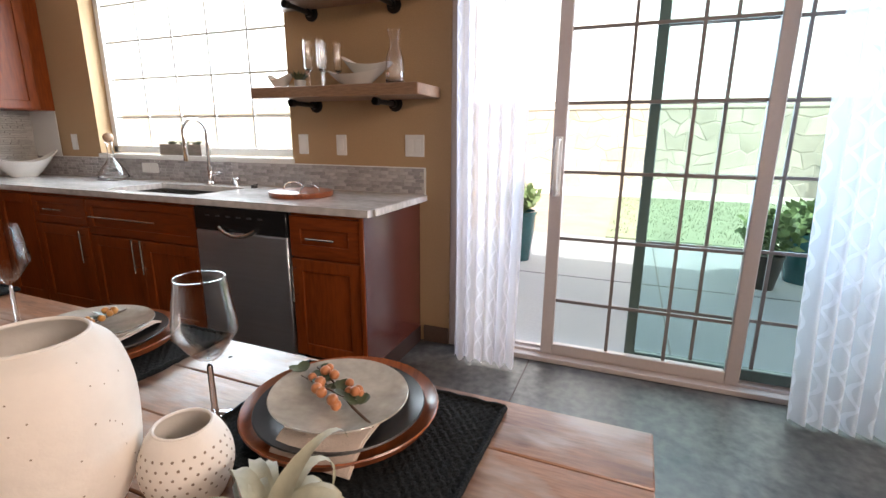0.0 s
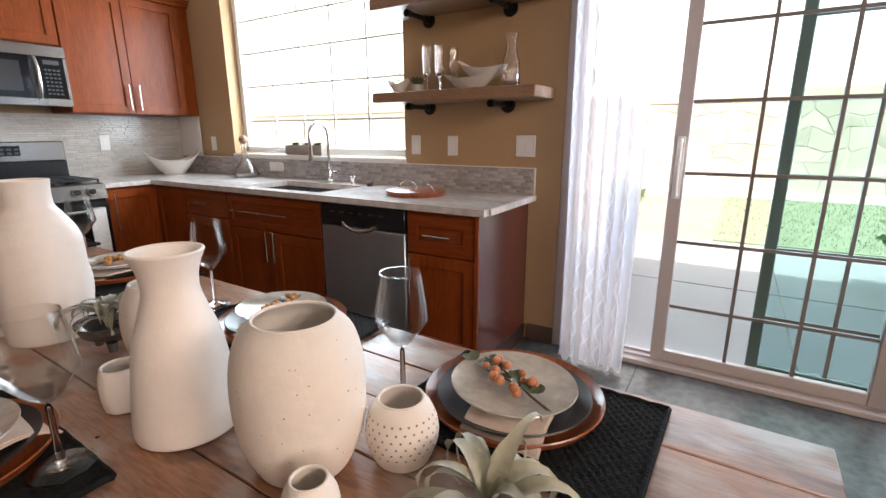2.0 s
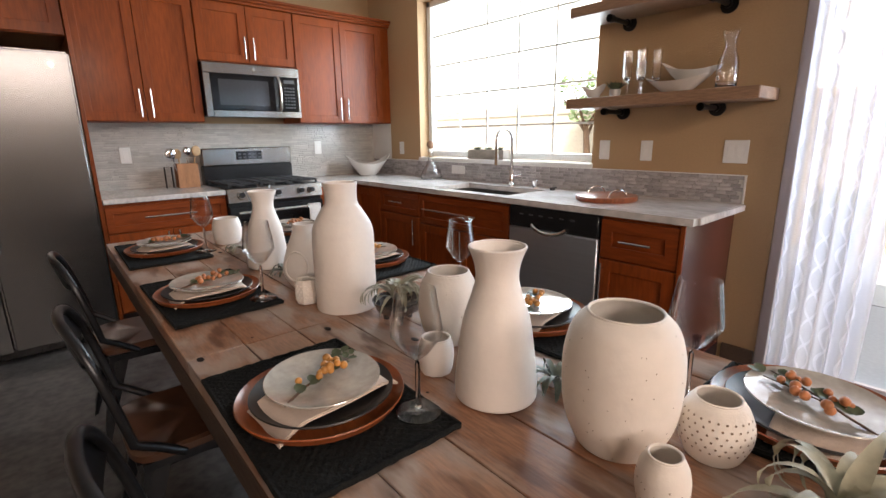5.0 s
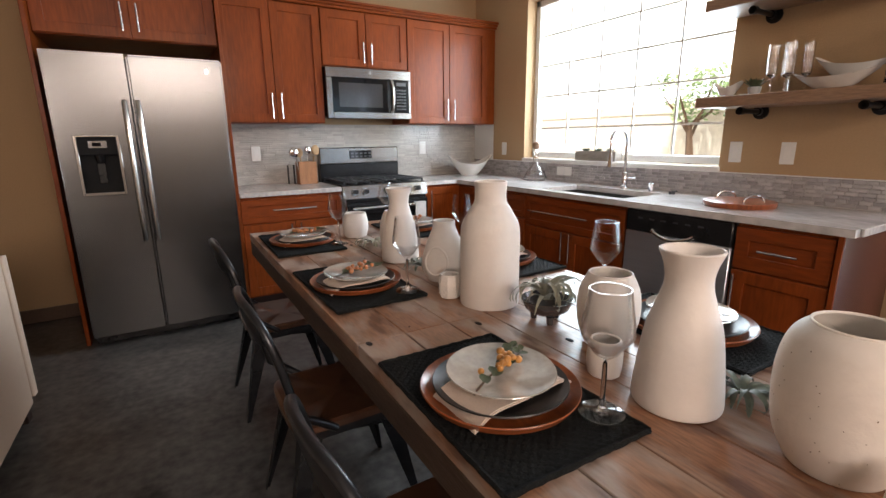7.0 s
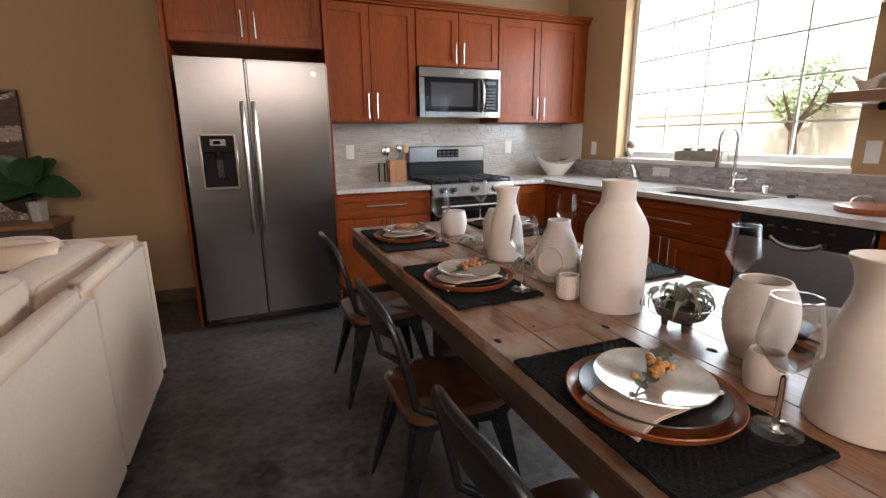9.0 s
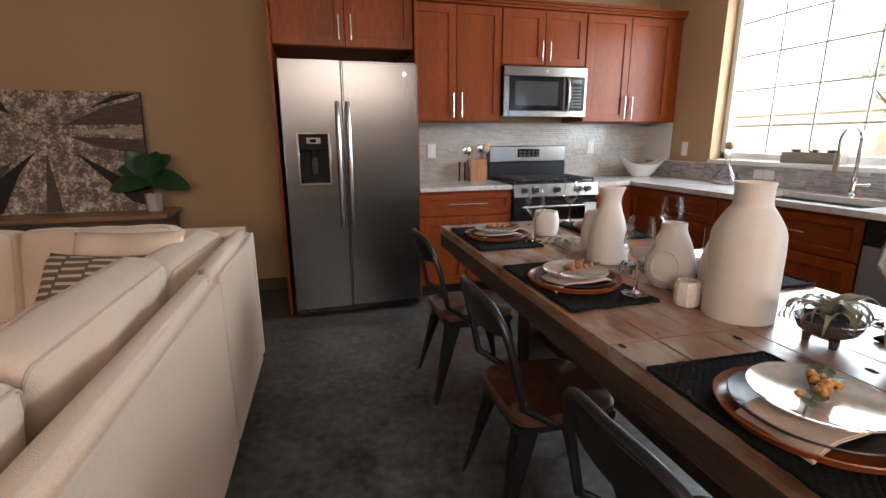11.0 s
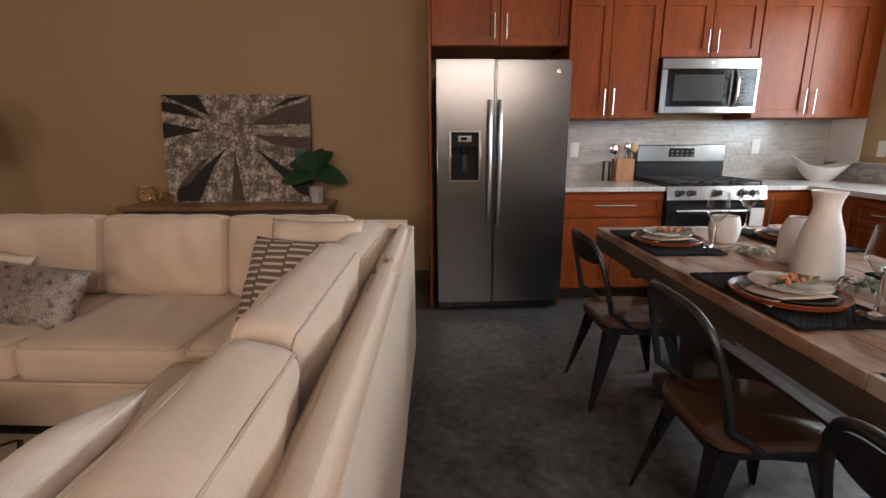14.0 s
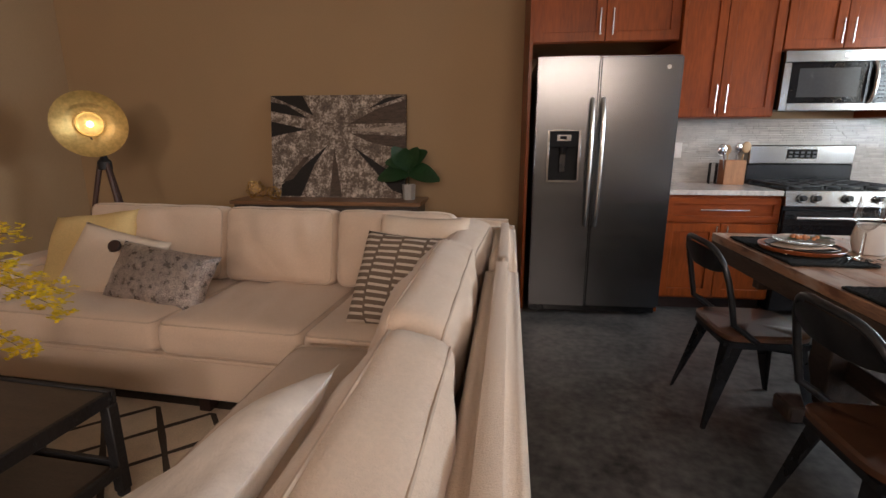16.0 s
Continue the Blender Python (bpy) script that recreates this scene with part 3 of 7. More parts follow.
crown = thing("crown_moulding", pose(0, 0, UT + 0.001), "cherry-stained crown moulding along the cabinet tops", "moulding")
bm = bmesh.new()
for i, (dz, dy) in enumerate(((0.0, 0.0), (0.02, 0.014), (0.04, 0.03))):
    box(bm, -2.49, -0.003, -UD - 0.024 - dy, -0.002, dz, dz + 0.0205, bevel=0.004)
part("moulding", bm, CHERRY_H, crown)

# fridge surround
sur = thing("fridge_surround", pose(0, 0, 0), "cherry-stained tall panels and bridge cabinet round the refrigerator", "cabinet", "kitchen cabinets")
part("side_panel", B(-3.485, -3.462, -0.70, -0.002, 0, UT + 0.05, bevel=0.002), CHERRY, sur)
part("side_panel", B(-2.515, -2.492, -0.66, -0.002, 0, UT + 0.05, bevel=0.002), CHERRY, sur)
part("bridge", B(-3.461, -2.516, -0.60, -0.002, 1.86, UT + 0.05, bevel=0.002), CHERRY_H, sur)
for x0, x1, hx in ((-3.458, -2.991, -3.03), (-2.987, -2.519, -2.948)):
    shaker(sur, "door", x0, x1, 1.865, UT + 0.03, y=-0.601, handle=(hx, 1.98, True), h_len=0.16)
bm = bmesh.new()
for dz, dy in ((0.0, 0.0), (0.02, 0.014), (0.04, 0.03)):
    box(bm, -3.485, -2.492, -0.70 - dy, -0.002, UT + 0.051 + dz, UT + 0.0715 + dz, bevel=0.004)
part("moulding", bm, CHERRY_H, sur)

BH = CT - 0.035
NB = -0.61
cabinet(pose(-2.49, NB, 0), 0.755, 0.605, BH, "cherry-stained base cabinet with one wide drawer and two doors",
        [("drawer", 0.004, 0.751, 0.665, BH - 0.02, dict(handle=(0.378, 0.755, False), h_len=0.32, rail=0.045)), *two_doors(0.755, 0.115, 0.655, 0.565)], kick=0.10)
cabinet(pose(-0.974, NB, 0), 0.355, 0.605, BH, "narrow cherry-stained base cabinet beside the range",
        [("door", 0.004, 0.351, 0.115, BH - 0.02, dict(handle=(0.045, 0.66, True), h_len=0.30))], kick=0.10)


def east(y):
    return pose(-0.61, y, 0, 0, 0, -90)


cabinet(east(-0.616), 0.40, 0.605, BH, "cherry-stained corner base cabinet with a plain door", [("door", 0.02, 0.396, 0.115, BH - 0.02, dict())], kick=0.10)
cabinet(east(-1.018), 0.525, 0.605, BH, "cherry-stained base cabinet with a drawer and a door",
        [("drawer", 0.004, 0.521, 0.665, BH - 0.02, dict(handle=(0.26, 0.755, False), h_len=0.18, rail=0.045)), ("door", 0.004, 0.521, 0.115, 0.655, dict(handle=(0.48, 0.54, True), h_len=0.2))], kick=0.10)
cabinet(east(-1.545), 0.895, 0.605, BH - 0.2, "cherry-stained sink base cabinet with two doors",
        [*two_doors(0.895, 0.115, 0.615, 0.525, 0.2)], kick=0.10)
sinkfront = thing("sink_drawer_front", pose(0, 0, 0), "wide cherry-stained false drawer front below the sink", "drawer front", "kitchen cabinets")
fr = shaker(sinkfront, "drawer", 0.004, 0.891, 0.625, BH - 0.02, y=-0.001, handle=(0.35, 0.735, False), h_len=0.56, rail=0.045)
sinkfront.matrix_world = east(-1.545)
part("backing", B(0.001, 0.894, 0.0, 0.02, BH - 0.199, BH), CHERRY_H, sinkfront)
cabinet(east(-3.06), 0.40, 0.605, BH, "cherry-stained end base cabinet with a drawer and a door",
        [("drawer", 0.004, 0.396, 0.635, BH - 0.02, dict(handle=(0.2, 0.735, False), h_len=0.16)), ("door", 0.004, 0.396, 0.115, 0.625, dict(handle=(0.03, 0.51, True), h_len=0.2))], kick=0.10)
endp = thing("end_panel", pose(0, 0, 0), "glossy cherry-stained end panel of the base cabinets", "panel")
# cherry stain again, with the panel's shade and cool tint put into its colour
part("panel", B(-0.632, -0.017, -3.482, -3.462, 0, BH, bevel=0.002), material("shaded cherry end panel", (0.085, 0.020, 0.014), 0.26, var=0.2, scale=2, fine=20, coat=0.4), endp)
part("edge_strip", B(-0.640, -0.6325, -3.483, -3.461, 0.0, BH, bevel=0.002), CHERRY, endp)
part("toe_kick", B(-0.60, -0.02, -3.4845, -3.4825, 0.0, 0.10), KICK, endp)

# worktop: an L with the sink's cut-out, butted pieces
top = thing("worktop", pose(0, 0, CT - 0.034), "pale grey veined stone worktop with a chipped edge", "worktop")
SX0, SX1, SY0, SY1 = -0.56, -0.17, -1.62, -2.36
for a in ((-2.487, -1.737, -0.645, -0.002), (-0.970, -0.650, -0.645, -0.002), (-0.6495, -0.002, SY0, -0.002), (-0.6495, SX0, SY1, SY0 - 0.0005), (SX1, -0.002, SY1, SY0 - 0.0005), (-0.6495, -0.002, -3.515, SY1 - 0.0005)):
    part("slab", B(*a, 0, 0.034, bevel=0.003 if a[0] < -0.66 else 0.0), COUNTER, top)
part("end_cap", B(-0.60, -0.014, -3.528, -3.516, CT * 0, 0.034, bevel=0.003), COUNTER, top)
sink = thing("sink", pose(0, 0, CT - 0.20), "undermounted stainless steel kitchen sink", "sink")
bm = bmesh.new()
for a in ((SX0 - 0.015, SX0, SY1 - 0.015, SY0 + 0.015), (SX1, SX1 + 0.015, SY1 - 0.015, SY0 + 0.015), (SX0, SX1, SY1 - 0.015, SY1), (SX0, SX1, SY0, SY0 + 0.015)):
    box(bm, *a, 0.012, 0.165)
box(bm, SX0 - 0.015, SX1 + 0.015, SY1 - 0.015, SY0 + 0.015, 0.0, 0.0115)
part("basin", bm, STEEL_H, sink)

# ---- refrigerator ----
fridge = thing("refrigerator", pose(0, 0, 0), "stainless steel side-by-side refrigerator with ice dispenser", "refrigerator")
FX0, FX1, FM, FY, FZ0, FZ1 = -3.43, -2.53, -3.042, -0.80, 0.075, 1.748
part("case", B(FX0 + 0.004, FX1 - 0.004, FY + 0.085, -0.03, 0.03, FZ1 - 0.012, bevel=0.004), GREY_PLASTIC, fridge)
bm = bmesh.new()
box(bm, FX0 + 0.01, FX1 - 0.01, FY + 0.06, FY + 0.084, 0.015, FZ0 - 0.004)
for k in range(9):
    box(bm, FX0 + 0.03, FX1 - 0.03, FY + 0.055, FY + 0.0599, 0.02 + k * 0.005, 0.0225 + k * 0.005)
part("grille", bm, BLACK, fridge)
for x in (FX0 + 0.08, FX1 - 0.08):
    part("foot", B(x - 0.025, x + 0.025, FY + 0.09, FY + 0.15, 0.0, 0.03), BLACK, fridge)
DX0, DX1, DZ0, DZ1 = -3.343, -3.138, 0.955, 1.288
bm = bmesh.new()
for a in ((FX0, DX0, FZ0, FZ1), (DX1, FM - 0.004, FZ0, FZ1), (DX0, DX1, FZ0, DZ0), (DX0, DX1, DZ1, FZ1)):
    box(bm, a[0], a[1], FY, FY + 0.08, a[2], a[3])
bmesh.ops.remove_doubles(bm, verts=bm.verts, dist=1e-5)
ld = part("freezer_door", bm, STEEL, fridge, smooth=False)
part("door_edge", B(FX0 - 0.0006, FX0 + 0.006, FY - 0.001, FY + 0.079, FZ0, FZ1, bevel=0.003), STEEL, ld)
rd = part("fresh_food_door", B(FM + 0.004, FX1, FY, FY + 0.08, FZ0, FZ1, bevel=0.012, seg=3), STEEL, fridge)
RECESS = material("matt black dispenser plastic", (0.008, 0.008, 0.009), 0.6, spec=0.2, var=0.2)
part("dispenser", B(DX0, DX1, FY + 0.055, FY + 0.079, DZ0, DZ1), RECESS, ld, "black ice and water dispenser recess")
bm = bmesh.new()
for a in ((DX0 - 0.008, DX0 + 0.010, DZ0 - 0.008, DZ1 + 0.008), (DX1 - 0.010, DX1 + 0.008, DZ0 - 0.008, DZ1 + 0.008), (DX0, DX1, DZ0 - 0.008, DZ0 + 0.012), (DX0, DX1, DZ1 - 0.004, DZ1 + 0.008)):
    box(bm, a[0], a[1], FY - 0.006, FY + 0.05, a[2], a[3], bevel=0.003)
part("dispenser_trim", bm, STEEL_H, ld)
part("control_panel", B(DX0 + 0.011, DX1 - 0.011, FY + 0.004, FY + 0.05, DZ1 - 0.105, DZ1 - 0.005, bevel=0.003), RECESS, ld)
part("display", B(-3.285, -3.195, FY + 0.001, FY + 0.0035, DZ1 - 0.065, DZ1 - 0.025), STEEL, ld)
part("display_screen", B(-3.265, -3.225, FY - 0.001, FY + 0.0008, DZ1 - 0.055, DZ1 - 0.035), BLACK_GLASS, ld)
bm = bmesh.new()
tube(bm, [(-3.24, FY + 0.03, DZ1 - 0.106), (-3.24, FY + 0.03, DZ1 - 0.15)], [0.03, 0.022], 14)
box(bm, -3.262, -3.218, FY + 0.03, FY + 0.045, DZ0 + 0.06, DZ1 - 0.151, bevel=0.004)
part("paddle", bm, BLACK, ld)
for nm, x, par in (("handle", FM - 0.034, ld), ("handle", FM + 0.034, rd)):
    bm = bmesh.new()
    pts = [(x, FY - 0.012 - 0.05 * math.sin(math.pi * k / 14) ** 0.45, 0.66 + 0.83 * k / 14) for k in range(15)]
    tube(bm, pts, 0.0145, 12)
    part(nm, bm, NICKEL, par, "long bowed steel handle")
part("badge", lathe(bmesh.new(), [(0, 0), (0.014, 0), (0.014, 0.003), (0, 0.003)], 16), NICKEL, rd).matrix_local = pose(-2.62, FY - 0.0005, 1.675, 90)

# ---- microwave ----
mw = thing("microwave", pose(0, 0, 0), "stainless steel over-the-range microwave with a black window", "microwave")
MX0, MX1, MY, MZ0, MZ1 = -1.724, -0.967, -0.385, 1.425, 1.822
part("case", B(MX0 + 0.002, MX1 - 0.002, MY + 0.03, -0.004, MZ0 + 0.01, MZ1, bevel=0.003), BLACK, mw)
bm = bmesh.new()
box(bm, MX0, MX1, MY, MY + 0.029, 1.745, MZ1, bevel=0.004)
box(bm, MX0, -1.675, MY, MY + 0.029, MZ0, 1.744, bevel=0.003)
box(bm, MX0 + 0.05, MX1 - 0.15, MY, MY + 0.029, MZ0, 1.475, bevel=0.003)
box(bm, -1.118, MX1, MY, MY + 0.029, MZ0, 1.475, bevel=0.003)
box(bm, -0.99, MX1, MY, MY + 0.029, 1.476, 1.744, bevel=0.003)
d = part("door", bm, STEEL_H, mw)
part("window", B(-1.673, -1.185, MY + 0.003, MY + 0.02, 1.478, 1.742), BLACK_GLASS, d)
part("inner_window", B(-1.62, -1.235, MY + 0.0015, MY + 0.0029, 1.515, 1.705), material("smoked window mesh", (0.05, 0.05, 0.052), 0.12, var=0.1), d)
cp = part("control_panel", B(-1.13, -0.992, MY + 0.002, MY + 0.02, 1.478, 1.742), BLACK_GLASS, mw)
part("display", B(-1.105, -1.015, MY + 0.0005, MY + 0.0018, 1.698, 1.725), GREY_PLASTIC, cp)
for i in range(7):
    for j in range(4):
        part("button", B(-1.105 + j * 0.024, -1.089 + j * 0.024, MY + 0.0007, MY + 0.0019, 1.50 + i * 0.026, 1.512 + i * 0.026), GREY_PLASTIC, cp)
bm = bmesh.new()
tube(bm, [(-1.158, MY - 0.008 - 0.042 * math.sin(math.pi * k / 12) ** 0.5, 1.475 + 0.265 * k / 12) for k in range(13)], 0.013, 12)
part("handle", bm, NICKEL, d, "bowed steel handle")
part("badge", lathe(bmesh.new(), [(0, 0), (0.013, 0), (0.013, 0.003), (0, 0.003)], 16), NICKEL, d).matrix_local = pose(-1.345, MY - 0.0005, 1.787, 90)
bm = bmesh.new()
for k in range(10):
    box(bm, -1.60 + k * 0.053, -1.56 + k * 0.053, MY + 0.04, MY + 0.16, MZ0 + 0.004, MZ0 + 0.0099)
part("underside_vent", bm, GREY_PLASTIC, mw)

# ---- range ----
rg = thing("gas_range", pose(0, 0, 0), "stainless steel gas range with black cooktop and cast iron grates", "range")
RX0, RX1, RY = -1.731, -0.974, -0.665
part("body", B(RX0 + 0.002, RX1 - 0.002, RY + 0.03, -0.02, 0.03, 0.86, bevel=0.003), BLACK, rg)
part("cooktop", B(RX0, RX1, RY + 0.025, -0.10, 0.861, 0.897, bevel=0.006), BLACK, rg)
bm = bmesh.new()
v = [bm.verts.new(p) for p in ((RX0, RY - 0.003, 0.792), (RX1, RY - 0.003, 0.792), (RX1, RY + 0.02, 0.892), (RX0, RY + 0.02, 0.892), (RX0, RY + 0.06, 0.792), (RX1, RY + 0.06, 0.792), (RX1, RY + 0.06, 0.892), (RX0, RY + 0.06, 0.892))]
for f in ((0, 1, 2, 3), (4, 7, 6, 5), (0, 3, 7, 4), (1, 5, 6, 2), (3, 2, 6, 7), (0, 4, 5, 1)):
    bm.faces.new([v[k] for k in f])
cpan = part("control_fascia", bm, STEEL_H, rg, smooth=False)
for x in (-1.635, -1.545, -1.3525, -1.16, -1.07):
    bm = bmesh.new()
    lathe(bm, [(0, 0), (0.030, 0), (0.030, 0.006), (0.022, 0.009), (0.020, 0.034), (0.017, 0.037), (0, 0.037)], 20)
    k = part("knob", bm, BLACK, cpan, "black and steel control knob")
    k.matrix_local = pose(x, RY + 0.006, 0.842, 79)
    part("knob_ring", lathe(bmesh.new(), [(0.0222, 0.0095), (0.027, 0.0095), (0.027, 0.013), (0.0222, 0.013)], 20), NICKEL, k)
od = part("oven_door", B(RX0 + 0.004, RX1 - 0.004, RY, RY + 0.028, 0.20, 0.758, bevel=0.005), BLACK_GLASS, rg)
part("door_top_trim", B(RX0 + 0.004, RX1 - 0.004, RY - 0.004, RY - 0.0005, 0.66, 0.758, bevel=0.001), BLACK, od)
bm = bmesh.new()
tube(bm, [(RX0 + 0.05, RY - 0.05, 0.715), (RX1 - 0.05, RY - 0.05, 0.715)], 0.013, 12)
for x in (RX0 + 0.09, RX1 - 0.09):
    tube(bm, [(x, RY - 0.004, 0.715), (x, RY - 0.05, 0.715)], 0.009, 8)
part("handle", bm, NICKEL, od, "steel oven door rail")
part("warming_drawer", B(RX0 + 0.004, RX1 - 0.004, RY, RY + 0.028, 0.04, 0.193, bevel=0.005), BLACK, rg)
bm = bmesh.new()
box(bm, RX0, RX1, -0.10, -0.02, 0.86, 1.04, bevel=0.003)
part("riser", bm, BLACK, rg)
bg = part("backguard", B(RX0, RX1, -0.105, -0.022, 1.041, 1.185, bevel=0.008), STEEL_H, rg)
part("clock_panel", B(-1.46, -1.245, -0.1085, -0.1055, 1.085, 1.155, bevel=0.001), BLACK_GLASS, bg)
for i in range(2):
    for j in range(5):
        part("button", B(-1.445 + j * 0.042, -1.42 + j * 0.042, -0.1095, -0.1087, 1.095 + i * 0.028, 1.11 + i * 0.028), GREY_PLASTIC, bg)
for gx0 in (RX0 + 0.02, RX0 + 0.265, RX0 + 0.51):
    bm = bmesh.new()
    x0, x1, ya, yb = gx0, gx0 + 0.23, RY + 0.05, -0.115
    for x in (x0, (x0 + x1) / 2 - 0.006, x1 - 0.012):
        box(bm, x, x + 0.012, ya, yb, 0.915, 0.927, bevel=0.002)
    for j in range(5):
        y = ya + (yb - ya - 0.012) * j / 4
        box(bm, x0, x1, y, y + 0.012, 0.9155, 0.9275, bevel=0.002)
    for x in (x0, x1 - 0.012):
        for y in (ya, yb - 0.012):
            box(bm, x, x + 0.012, y, y + 0.012, 0.8975, 0.9149)
    part("grate", bm, IRON, rg)
    for y in (RY + 0.17, -0.22):
        part("burner", lathe(bmesh.new(), [(0, 0.8975), (0.045, 0.8975), (0.045, 0.905), (0.03, 0.908), (0.03, 0.913), (0, 0.914)], 20, cx=(x0 + x1) / 2, cy=y), IRON, rg)
towel = thing("tea_towel", pose(0, 0, 0), "white folded tea towel hanging on the oven rail", "towel")
bm = bmesh.new()
for k in range(2):
    y = RY - 0.067 - 0.004 * k
    box(bm, -1.13, -1.03, y, y + 0.0035, 0.42 + 0.04 * k, 0.735)
box(bm, -1.13, -1.03, RY - 0.071, RY - 0.033, 0.7295, 0.734)
part("cloth", bm, material("white cotton", (0.75, 0.72, 0.68), 0.9, bump=0.3, bump_scale=200), towel)

# ---- dishwasher ----
dw = thing("dishwasher", pose(0, 0, 0), "stainless steel dishwasher with a black control strip and pocket handle", "dishwasher")
part("tub", B(-0.61, -0.03, -3.055, -2.447, 0.10, BH - 0.004), GREY_PLASTIC, dw)
part("toe_panel", B(-0.56, -0.50, -3.052, -2.45, 0.0, 0.099), BLACK, dw)
part("door_panel", B(-0.640, -0.611, -3.052, -2.45, 0.105, 0.722, bevel=0.005), material("satin steel sheet", (0.66, 0.68, 0.74), 0.40, metal=1.0, var=0.06, fine=160, stretch=(0.5, 0.5, 10)), dw)
cs = part("control_strip", B(-0.640, -0.611, -3.052, -2.45, 0.724, BH - 0.006, bevel=0.006), BLACK, dw)
bm = bmesh.new()
pts = [(-0.650 - 0.012 * math.sin(math.pi * k / 12), -2.63 - 0.24 * k / 12, 0.748 - 0.038 * math.sin(math.pi * k / 12) ** 0.7) for k in range(13)]
tube(bm, pts, 0.012, 10)
part("pocket_handle", bm, NICKEL, dw, "curved steel pocket handle")
for k in range(6):
    part("button", B(-0.642, -0.6405, -2.56 - k * 0.07, -2.53 - k * 0.07, 0.80, 0.808), GREY_PLASTIC, cs)

# ---- mosaic backsplash ----


def tile_material(name, base, var):
    m = material(name, base, 0.14, var=0.12, scale=4, fine=20, rough_var=0.4)
    nt = m.node_tree
    b = nt.nodes["Principled BSDF"]
    old = b.inputs["Base Color"].links[0].from_socket
    g, oi, ad, fr = (nt.nodes.new(k) for k in ("ShaderNodeNewGeometry", "ShaderNodeObjectInfo", "ShaderNodeMath", "ShaderNodeMath"))
    nt.links.new(g.outputs["Random Per Island"], ad.inputs[0])
    nt.links.new(oi.outputs["Random"], ad.inputs[1])
    fr.operation = "FRACT"
    nt.links.new(ad.outputs[0], fr.inputs[0])
    mr = nt.nodes.new("ShaderNodeMapRange")
    mr.inputs[3].default_value, mr.inputs[4].default_value = 1 - var, 1 + var
    nt.links.new(fr.outputs[0], mr.inputs[0])
    mx = nt.nodes.new("ShaderNodeMix")
    mx.data_type, mx.blend_type = "RGBA", "MULTIPLY"
    mx.inputs["Factor"].default_value = 1
    nt.links.new(old, mx.inputs["A"])
    nt.links.new(mr.outputs[0], mx.inputs["B"])
    nt.links.new(mx.outputs["Result"], b.inputs["Base Color"])
    return m


MOSAIC = tile_material("grey brown glass mosaic", (0.42, 0.39, 0.385), 0.24)
MOSAIC_N = tile_material("pearl grey glass mosaic", (0.50, 0.47, 0.43), 0.11)
bs_e = structure("backsplash_east", B(-0.010, -0.001, -3.505, -0.02, CT, CT + 0.145), GROUT, "low backsplash of grey-brown glass mosaic strips", "backsplash")
bs_n = structure("backsplash_north", B(-2.488, -0.012, -0.010, -0.001, CT, UB), GROUT, "backsplash of pearl-grey glass mosaic strips", "backsplash")
part("edge_trim", B(-0.016, -0.002, -3.514, -3.506, CT, CT + 0.15, bevel=0.001), PLATE_W, bs_e)
part("top_trim", B(-0.016, -0.002, -3.5055, -0.02, CT + 0.1455, CT + 0.151, bevel=0.001), PLATE_W, bs_e)
part("edge_trim", B(-0.016, -0.011, -0.335, -0.012, CT + 0.152, UB), PLATE_W, bs_n)


def tile_mesh(bm, c, u, w, h, d):
    """A flat tile with a chamfered rim, centre c on the wall; u is its level direction, d the way it stands out."""
    u, d, z = Vector(u), Vector(d), Vector((0, 0, 1))
    c = Vector(c)
    back = [bm.verts.new(c + u * a * w / 2 + z * b * h / 2) for a, b in ((-1, -1), (1, -1), (1, 1), (-1, 1))]
    front = [bm.verts.new(c + d + u * a * (w / 2 - 0.0015) + z * b * (h / 2 - 0.0015)) for a, b in ((-1, -1), (1, -1), (1, 1), (-1, 1))]
    bm.faces.new(front)
    for k in range(4):
        bm.faces.new((back[k], back[(k + 1) % 4], front[(k + 1) % 4], front[k]))


shared = {}
rest = bmesh.new()
rows_e = 7
for r in range(rows_e):
    z = CT + 0.0035 + (r + 0.5) * 0.0203
    y = -3.503 + (r % 3) * 0.012
    rg_t = random.Random(r)
    while y < -0.06:
        w = rg_t.choice((0.050, 0.050, 0.075))
        if y < -1.75:
            if w not in shared:
                bm = bmesh.new()
                tile_mesh(bm, (0, 0, 0), (0, 1, 0), w - 0.002, 0.0183, (-0.005, 0, 0))
                ob = part("tile", bm, MOSAIC, bs_e, smooth=False)
                shared[w] = ob.data
                bpy.data.objects.remove(ob)
            ob = new("tile", shared[w])
            ob.parent, ob.location = bs_e, (-0.010, y + w / 2, z)
        else:
            tile_mesh(rest, (-0.010, y + w / 2, z), (0, 1, 0), w - 0.002, 0.0183, (-0.005, 0, 0))
        y += w
tagged(part("tiles_far", rest, MOSAIC, bs_e, smooth=False), kind="stuff")
rest = bmesh.new()
nrow = int((UB - CT) / 0.0178)
for r in range(nrow):
    z = CT + 0.004 + (r + 0.5) * 0.0178
    rg_t = random.Random(100 + r)
    x = -2.487 + rg_t.uniform(0, 0.04)
    while x < -0.07:
        w = rg_t.choice((0.05, 0.10, 0.10, 0.15))
        w = min(w, -0.014 - x)
        tile_mesh(rest, (x + w / 2, -0.010, z), (1, 0, 0), w - 0.002, 0.0160, (0, -0.005, 0))
        x += w
tagged(part("tiles", rest, MOSAIC_N, bs_n, smooth=False), kind="stuff")

